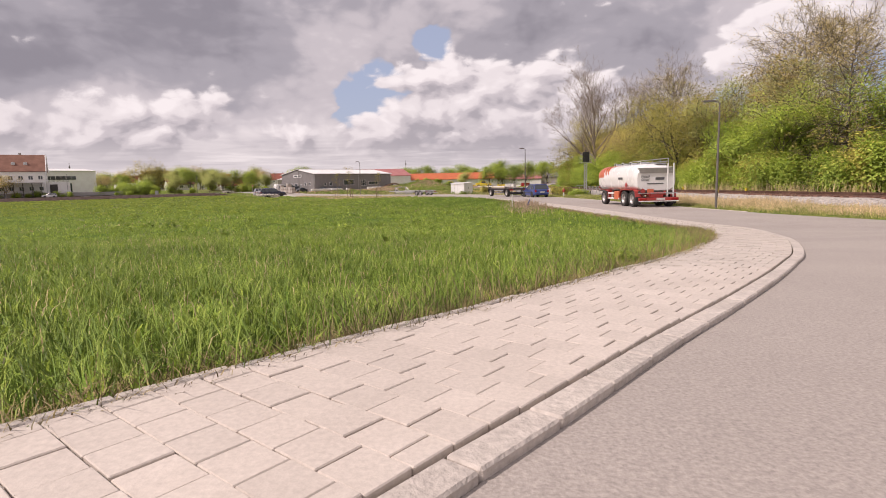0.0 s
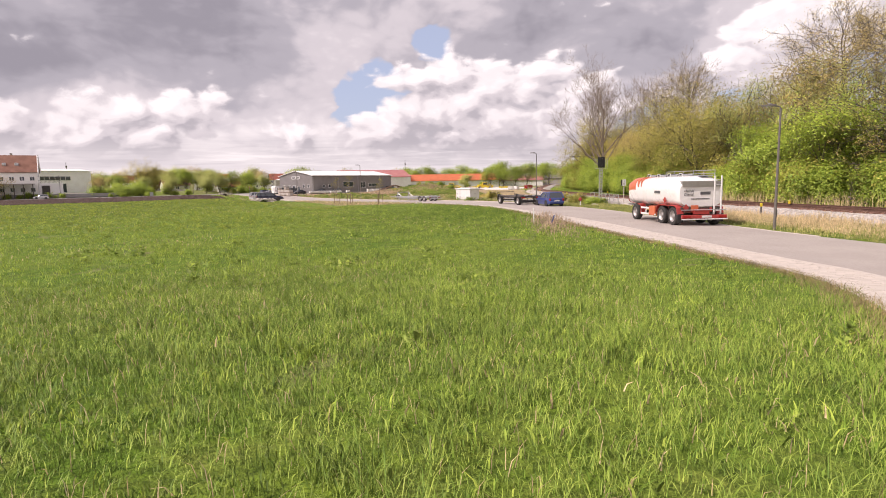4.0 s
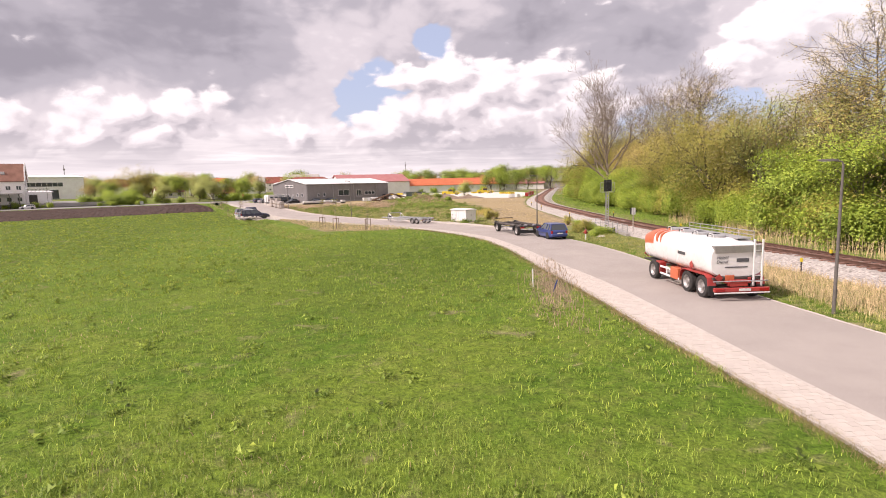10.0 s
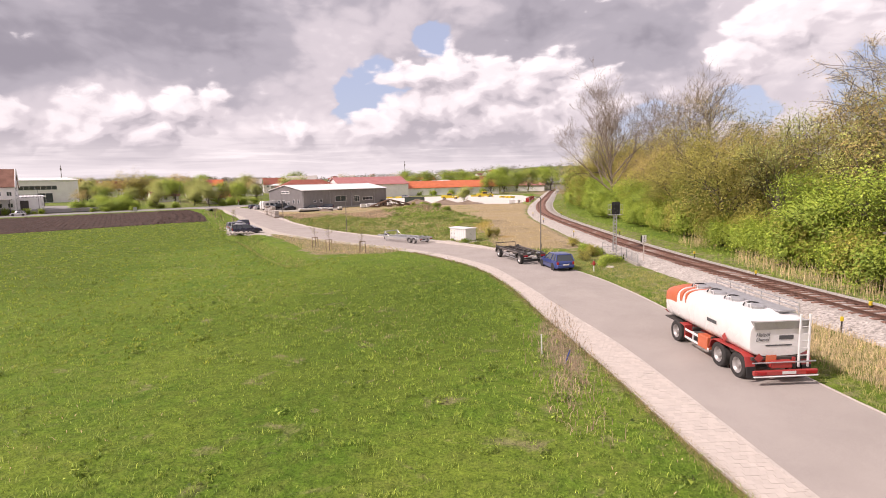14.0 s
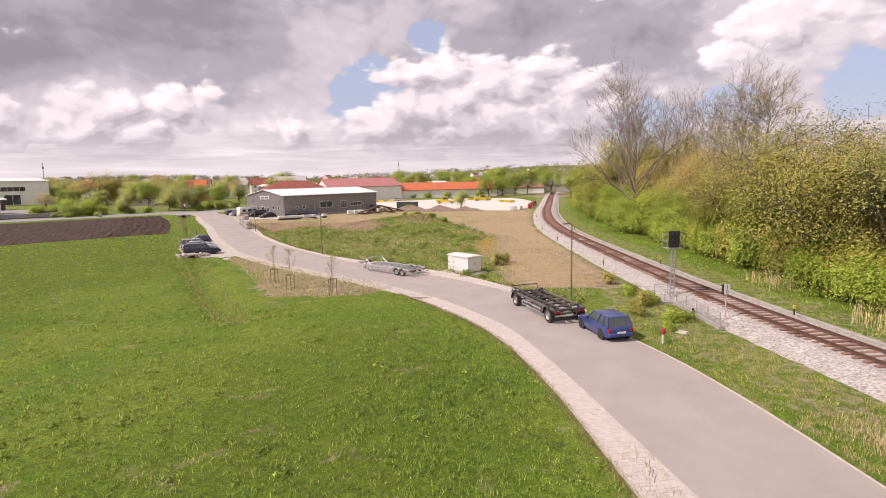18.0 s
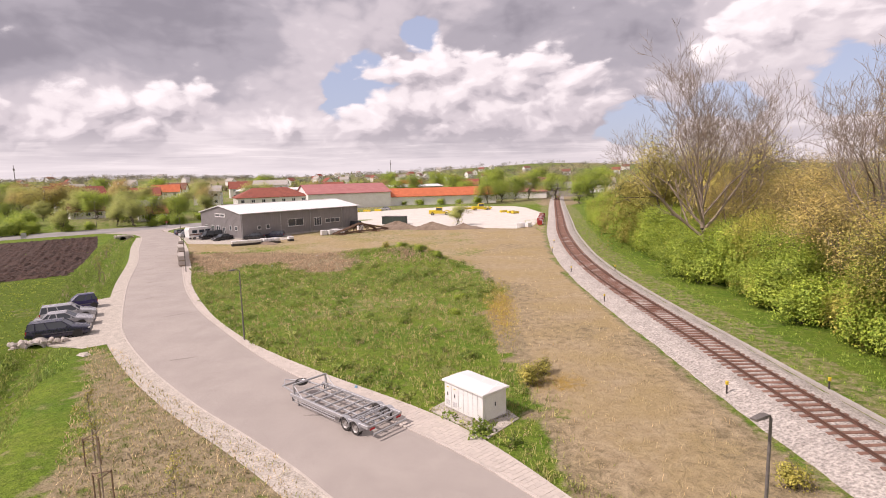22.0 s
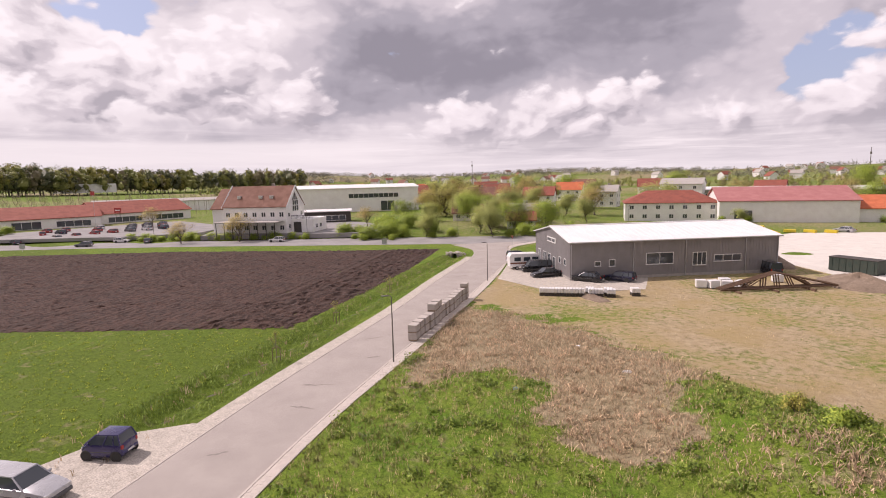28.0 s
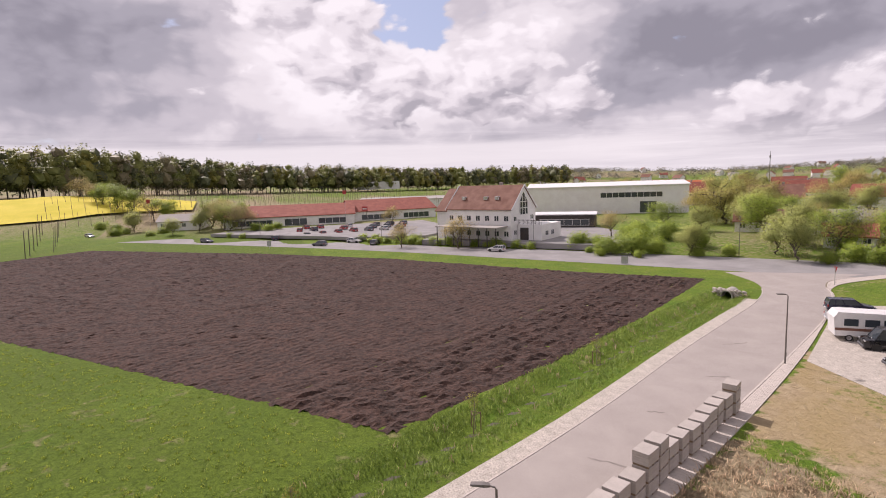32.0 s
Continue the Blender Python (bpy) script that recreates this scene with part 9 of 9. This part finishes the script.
# the vacant plot
LOT = PAVE_R_OUT[::4] + [(-45, 200), (20, 200)] + [(p[0] - 4, p[1]) for p in RAIL[::4] if 92 < p[1] < 200][::-1]
zone = lambda X, Y: plot_zones(X, Y, wob(X, Y, 5.0, 3.0) * 0.5 + wob(X, Y, 1.9, 1.0) * 0.3)


def green(X, Y, r):
    work, dry, weeds, straw = zone(X + r.normal(0, 0.9, len(X)), Y + r.normal(0, 0.9, len(X)))
    mound = (bump_at(X, Y, -7.5, 161.5, 6.5, 3.6, -0.2) > 0.35) & (r.random(len(X)) < 0.7)
    return (~work & ~dry & ~weeds & (r.random(len(X)) > 0.25 + 0.5 * straw)) | mound | ((near_line(PAVE_R_OUT, X, Y) < 1.6) & (Y < 158))


def dry_straw(X, Y, r):
    work, dry, weeds, straw = zone(X, Y)
    return ~weeds & (r.random(len(X)) < np.where(work, 0.03 + 0.08 * wob(X, Y, 4.0, 7.0), np.where(dry, 0.2, 0.3 + 0.75 * straw)))


X, Y = scatter(210000, (-40, 18, 92, 175), LOT, 21, green, 9)
blades("plot_grass", "rank green grass on the vacant plot", X, Y, 0.26 + 0.14 * wob(X, Y, 2, 1) + 0.10 * wob(X, Y, 0.6, 3), 0.036, M["grass_plot"], 22, 0.6)
X, Y = scatter(140000, (-46, 19, 92, 200), LOT, 23, dry_straw, 14)
blades("plot_dry_grass", "bleached dry grass and dead stalks on the plot", X, Y, 0.30, 0.022, M["grass_dry"], 24, 0.45)
X, Y = scatter(150000, (-46, 6, 145, 180), LOT, 31, lambda X, Y, r: zone(X + r.normal(0, 0.8, len(X)), Y + r.normal(0, 0.8, len(X)))[2] & (r.random(len(X)) < 0.62 + 0.5 * wob(X, Y, 1.3, 1.0)), 8)
blades("dead_weeds", "matted brown dead weeds on the plot", X, Y, 0.36 + 0.2 * wob(X, Y, 1.6, 2.0), 0.05, M["weed_brown"], 32, 1.0, "weeds")
X, Y = scatter(16000, (3, 14, 112, 152), None, 33, lambda X, Y, r: bump_at(X, Y, 8.0, 131.0, 1.8, 14.0, -0.06) > 0.25 + 0.75 * r.random(len(X)))
blades("ochre_grass", "tall yellow ochre grass on the plot", X, Y, 0.2, 0.035, M["grass_ochre"], 34, 0.8)


def weed_clumps(name, label, n, box, poly, seed, keep, mat, leaves, size, spread, tall):
    """Low broad-leaved weeds, clump by clump."""
    rng = np.random.default_rng(seed)
    X, Y = scatter(n, box, poly, seed, keep)
    Z = ground_height(X[:, None], Y[:, None])[:, 0]
    low = float(Z.min()) - 1.0
    cs = np.stack([X, Y, Z - low + tall * rng.uniform(0.2, 1.0, len(X))], -1)
    me = leaf_mesh(name, rng, cs, len(X) * leaves, size, spread, M[mat], 0.55)
    ob = tagged(new(name, me), label, "weeds", kind="stuff")
    ob.location.z = low


weed_clumps("weed_clumps", "broad-leaved green weeds on the vacant plot", 2600, (-40, 14, 92, 172), LOT, 51, lambda X, Y, r: green(X, Y, r) & (wob(X, Y, 3.0, 9.0) + r.normal(0, 0.5, len(X)) > 0.2), "leaf_weed", 34, 0.14, 0.3, 0.3)
weed_clumps("pale_weeds", "pale greyish weeds scattered over the plot", 1100, (-40, 14, 92, 172), LOT, 52, lambda X, Y, r: green(X, Y, r) & (wob(X, Y, 4.0, 2.0) + r.normal(0, 0.4, len(X)) > 0.5), "leaf_pale", 30, 0.12, 0.28, 0.4)
weed_clumps("mound_weeds", "dense green weeds over the earth mound", 650, (-16, 6, 150, 168), None, 53, lambda X, Y, r: bump_at(X, Y, -4.5, 159.5, 6.5, 4.0, -0.4) > 0.25 + 0.5 * r.random(len(X)), "leaf_weed", 30, 0.11, 0.32, 0.2)
weed_clumps("meadow_weeds", "low broad-leaved weeds in the meadow", 2600, (-40, 11, 34, 96), MEADOW, 54, lambda X, Y, r: wob(X, Y, 2.4, 4.0) + r.normal(0, 0.5, len(X)) > 0.55, "leaf_weed", 16, 0.09, 0.16, 0.12)
strip = TREE_STRIP
X, Y = scatter(16000, (-27, -2, 92, 121), strip, 25)
blades("strip_dry_grass", "dry ochre grass round the young trees", X, Y, 0.2, 0.04, M["grass_dry"], 26, 0.9)
X, Y = scatter(14000, (-27, -2, 92, 121), strip, 45, lambda X, Y, r: wob(X, Y, 2.2, 3.0) + 0.4 * r.normal(0, 1, len(X)) > 0.1)
blades("strip_green_grass", "green grass growing through the dry strip", X, Y, 0.2, 0.04, M["grass_plot"], 46, 0.8)
X, Y = scatter(330000, (-82, -24, 112, 212), None, 27, lambda X, Y, r: (near_line(DITCH, X, Y) < 2.9) & (near_line(ROAD_L, X, Y) > 1.2) & (near_line(CROSSING, X, Y) > 3.0) & ~inside(GRAVEL_BAY, X, Y))
blades("ditch_weeds", "tall lush weeds in the roadside ditch", X, Y, 0.24 + 0.13 * wob(X, Y, 1.5, 2.0), 0.035, M["grass_blade"], 28, 0.7, "weeds")
X, Y = scatter(14000, (-82, -28, 130, 212), None, 29, lambda X, Y, r: (near_line(DITCH, X, Y) < 2.2) & (near_line(ROAD_L, X, Y) > 1.2) & (r.random(len(X)) < 0.6), 6)
X1, Y1 = scatter(70000, (-34, -9, 86, 120), None, 35, lambda X, Y, r: (near_line(DITCH, X, Y) < 0.5 + 1.3 * r.random(len(X))) & ~inside(GRAVEL_BAY, X, Y))
blades("ditch_grass", "rank grass on the banks of the ditch", X1, Y1, 0.2 + 0.1 * wob(X1, Y1, 1.2, 2.0), 0.03, M["grass_plot"], 36, 0.8, "weeds")
X1, Y1 = scatter(12000, (-34, -9, 86, 120), None, 37, lambda X, Y, r: near_line(DITCH, X, Y) < 0.7 * r.random(len(X)))
blades("ditch_straw", "dry stalks lying in the ditch", X1, Y1, 0.35, 0.025, M["weed_brown"], 38, 1.0, "weeds")
blades("ditch_dry_stalks", "dry brown stalks in the ditch", X, Y, 0.5, 0.04, M["weed_brown"], 30, 0.5, "weeds")

# ---- small things ----
for i, (x, y, h) in enumerate(((-7.2, 96.4, 3.3), (-11.35, 98.7, 3.6), (-13.8, 102.0, 3.5), (-42.5, 148.5, 2.6), (-50.5, 160.5, 2.6), (-58.0, 175.0, 2.6))):
    make_staked_tree(pose(x, y, zat(x, y), 0, 0, i * 50), 90 + i, h)


# ---- pieces: sleepers, pavers, kerbs ----
L = along(RAIL, int(line_length(RAIL) / 0.62))
sl = Geo().bbox(-1.22, 1.22, -0.12, 0.12, 0.36, 0.50, 0.02).mesh("sleeper", M["sleeper"])
rest = Geo()
for i in range(1, len(L) - 1):
    p, a, b = L[i], L[i - 1], L[i + 1]
    mm = pose(p[0], p[1], 0, 0, 0, math.degrees(math.atan2(b[1] - a[1], b[0] - a[0])) - 90)
    if 62 < p[1] < 240:
        part("sleeper", sl, None, track, m=mm)
    else:
        rest.box(-1.22, 1.22, -0.12, 0.12, 0.36, 0.50, mm)
part("far_sleepers", rest, M["sleeper"], track)["kind"] = "stuff"


def pave(inner, outer, course, stone, z, parent, parts_from, parts_to, gap=0.006):
    """Courses of pavers across a footpath; those between the two heights of y become parts."""
    n = int(line_length(outer) / course)
    B = along(outer, n)
    side = 1 if parts_to < 100 else -1
    wd = near_line(inner, np.array([p[0] for p in B]), np.array([p[1] for p in B]))
    A = []
    for i, p in enumerate(B):
        a, b = B[max(i - 2, 0)], B[min(i + 2, n)]
        q = math.dist(a, b)
        A.append((p[0] - side * (b[1] - a[1]) / q * wd[i], p[1] + side * (b[0] - a[0]) / q * wd[i]))
    g = Geo()
    shared = {}
    rng = random.Random(2)
    for i in range(n):
        w = math.dist(A[i], B[i])
        k = max(2, round(w / stone))
        cuts = [j / k for j in range(k + 1)] if i % 2 == 0 else [0] + [(j + 0.5) / k for j in range(k)] + [1]
        for s, e in zip(cuts, cuts[1:]):
            def at(u, t):
                x = (A[i][0] + (A[i + 1][0] - A[i][0]) * t, A[i][1] + (A[i + 1][1] - A[i][1]) * t)
                y = (B[i][0] + (B[i + 1][0] - B[i][0]) * t, B[i][1] + (B[i + 1][1] - B[i][1]) * t)
                return (x[0] + (y[0] - x[0]) * u, x[1] + (y[1] - x[1]) * u)
            c, lw = at((s + e) / 2, 0.5), (e - s) * w
            dz = rng.uniform(-0.004, 0.004)
            a0, a1 = at(s, 0.5), at(e, 0.5)
            ang = math.degrees(math.atan2(a1[1] - a0[1], a1[0] - a0[0]))
            if parts_from < c[1] < parts_to:
                key = round(lw, 3)
                if key not in shared:
                    shared[key] = Geo().bbox(-key / 2 + gap, key / 2 - gap, -course / 2 + gap, course / 2 - gap, -0.04, 0.0, 0.0045).mesh("paver", M["paver"])
                part("paver", shared[key], None, parent, m=pose(c[0], c[1], z + dz + float(rise(*c)), rng.uniform(-0.6, 0.6), rng.uniform(-0.6, 0.6), ang))
            else:
                du, dt = gap / max(w, 0.1), gap / course
                q = [at(s + du, dt), at(e - du, dt), at(e - du, 1 - dt), at(s + du, 1 - dt)]
                up = [float(rise(*p)) if p[1] < 46 else 0.0 for p in q]
                g.add([(*p, z - 0.035 + u) for p, u in zip(q, up)] + [(*p, z + dz + u) for p, u in zip(q, up)], [(4, 5, 6, 7), (0, 1, 5, 4), (1, 2, 6, 5), (2, 3, 7, 6), (3, 0, 4, 7)])
    part("paver_field", g, M["paver_far"], parent)["kind"] = "stuff"


def island_mat():
    m, nt, p = base_mat("paver_weathered")
    geo = nt.nodes.new("ShaderNodeNewGeometry")
    n = noise_tex(nt, geo.outputs["Position"], 0.9, 5)
    col = mix_col(nt, n, (0.55, 0.49, 0.435), (0.48, 0.425, 0.38))
    v = ramp(nt, geo.outputs["Random Per Island"], [(0, (0.93, 0.93, 0.93)), (1, (1.06, 1.06, 1.06))])
    link(nt, mix_col(nt, 1.0, col, v, "MULTIPLY"), p.inputs["Base Color"])
    p.inputs["Roughness"].default_value = 0.9
    return m


M["paver_far"] = island_mat()
pave(PAVE_IN, offset(PAVE_EDGE, 0.158), 0.2, 0.215, 0.053, pave_bed, 24.9, 30.2, 0.0036)
pave(PAVE_R_OUT, offset(ROAD_R_TOP, -0.18), 0.26, 0.28, 0.045, pave_bed_r, 500, 501)


def kerbs(lines, width, top, bottom, parent, step, name="kerb_stone", jitter=0.006):
    rng = random.Random(9)
    n = int(line_length(lines) / step)
    A, B = along(lines, n), along(offset(lines, width), n)
    for i in range(n):
        ax, ay = A[i]
        bx, by = A[i + 1]
        ang = math.degrees(math.atan2(by - ay, bx - ax))
        key = (name, round(step, 2), width)
        if key not in KERB:
            ll = math.dist(A[0], A[1])
            KERB[key] = Geo().bbox(-ll / 2 + 0.003, ll / 2 - 0.003, 0, abs(width), bottom, top, 0.01).mesh(name, M["kerb"])
        za, zb = (float(rise(ax, ay)), float(rise(bx, by))) if ay < 48 else (0.0, 0.0)
        mm = pose((ax + bx) / 2, (ay + by) / 2, (za + zb) / 2 + rng.uniform(-jitter, jitter), 0, -math.degrees(math.atan2(zb - za, math.dist((ax, ay), (bx, by)))), ang)
        if width < 0:
            mm = mm @ Matrix.Translation((0, width, 0))
        part(name, KERB[key], None, parent, m=mm)


KERB = {}
kerbs([p for p in PAVE_EDGE if p[1] > 18], 0.145, 0.042, -0.25, road, 0.5, jitter=0.003)
kerbs([p for p in ROAD_L if 95.0 < p[1] < 212], 0.12, 0.03, -0.2, road, 1.0, "edge_stone")
kerbs([p for p in ROAD_R if 89.4 < p[1] < 219], -0.16, 0.06, -0.2, road, 1.0, "low_kerb")
kerbs([p for p in ROAD_R if 50 < p[1] < 89.4], -0.10, 0.02, -0.2, road, 1.0, "edge_stone_verge")
kerbs([p for p in PAVE_R_OUT if p[1] < 212], 0.0 + 0.10, 0.055, -0.2, pave_bed_r, 1.0, "back_edging")
# inner edging of the first footpath, partly overgrown
kerbs([p for p in PAVE_IN if 22 < p[1] < 94.9], 0.07, 0.06, -0.2, pave_bed, 0.5, "back_edging_short")


# bits lying about
def make_litter(m, mat, label, s):
    g = Geo().sections([[(-s, -s * 0.6, 0.0), (s * 0.9, -s * 0.7, 0.01), (s, s * 0.5, 0.0), (-s * 0.8, s * 0.7, 0.02)], [(-s * 0.5, -s * 0.3, s * 0.35), (s * 0.6, -s * 0.2, s * 0.25), (s * 0.4, s * 0.3, s * 0.4), (-s * 0.4, s * 0.2, s * 0.3)]])
    return tagged(part("litter", g, mat, None, "", False, m), label, "litter", "litter lying about")


M["sheet_blue"] = surf("blue_plastic", (0.12, 0.28, 0.42), (0.10, 0.22, 0.34), 4, 0.5)
for x, y, s, mt, lb in ((-3.0, 110.4, 0.25, "sheet_blue", "crumpled blue plastic bag in the grass"), (-22.4, 156.0, 0.3, "sheet_blue", "crumpled blue plastic sheet on dry ground"), (-17.6, 163.6, 0.35, "white", "pale plastic scraps on dry ground"), (-24.5, 168.5, 0.2, "white", "pale plastic scrap on dry ground"), (2.2, 90.5, 0.28, "white", "pale stone lying in the meadow edge"), (-24.8, 118.0, 0.5, "gravel", "pale boulder at the gravel bay"), (16.4, 83.6, 0.4, "gravel", "pale lump of rubble in the verge"), (15.9, 85.2, 0.35, "gravel", "pale lump of rubble in the verge"), (2.02, 26.98, 0.04, "white", "small pale bottle in the grass")):
    make_litter(pose(x, y, zat(x, y) + 0.02, 0, 0, x * 30), M[mt], lb, s)

pp = thing("plastic_stakes", pose(7.25, 60.4, 0, 0, 0, 0), "white and blue plastic survey stakes in dead weeds", "stakes")
part("white_stake", Geo().tube([(-0.4, 0.3, -0.1), (-0.42, 0.3, 0.9)], 0.03, 6), M["white"], pp, "white plastic stake")
part("blue_stake", Geo().tube([(0.35, -1.0, -0.1), (0.6, -0.9, 0.55)], 0.03, 6), M["paint_blue"], pp, "blue plastic stake")
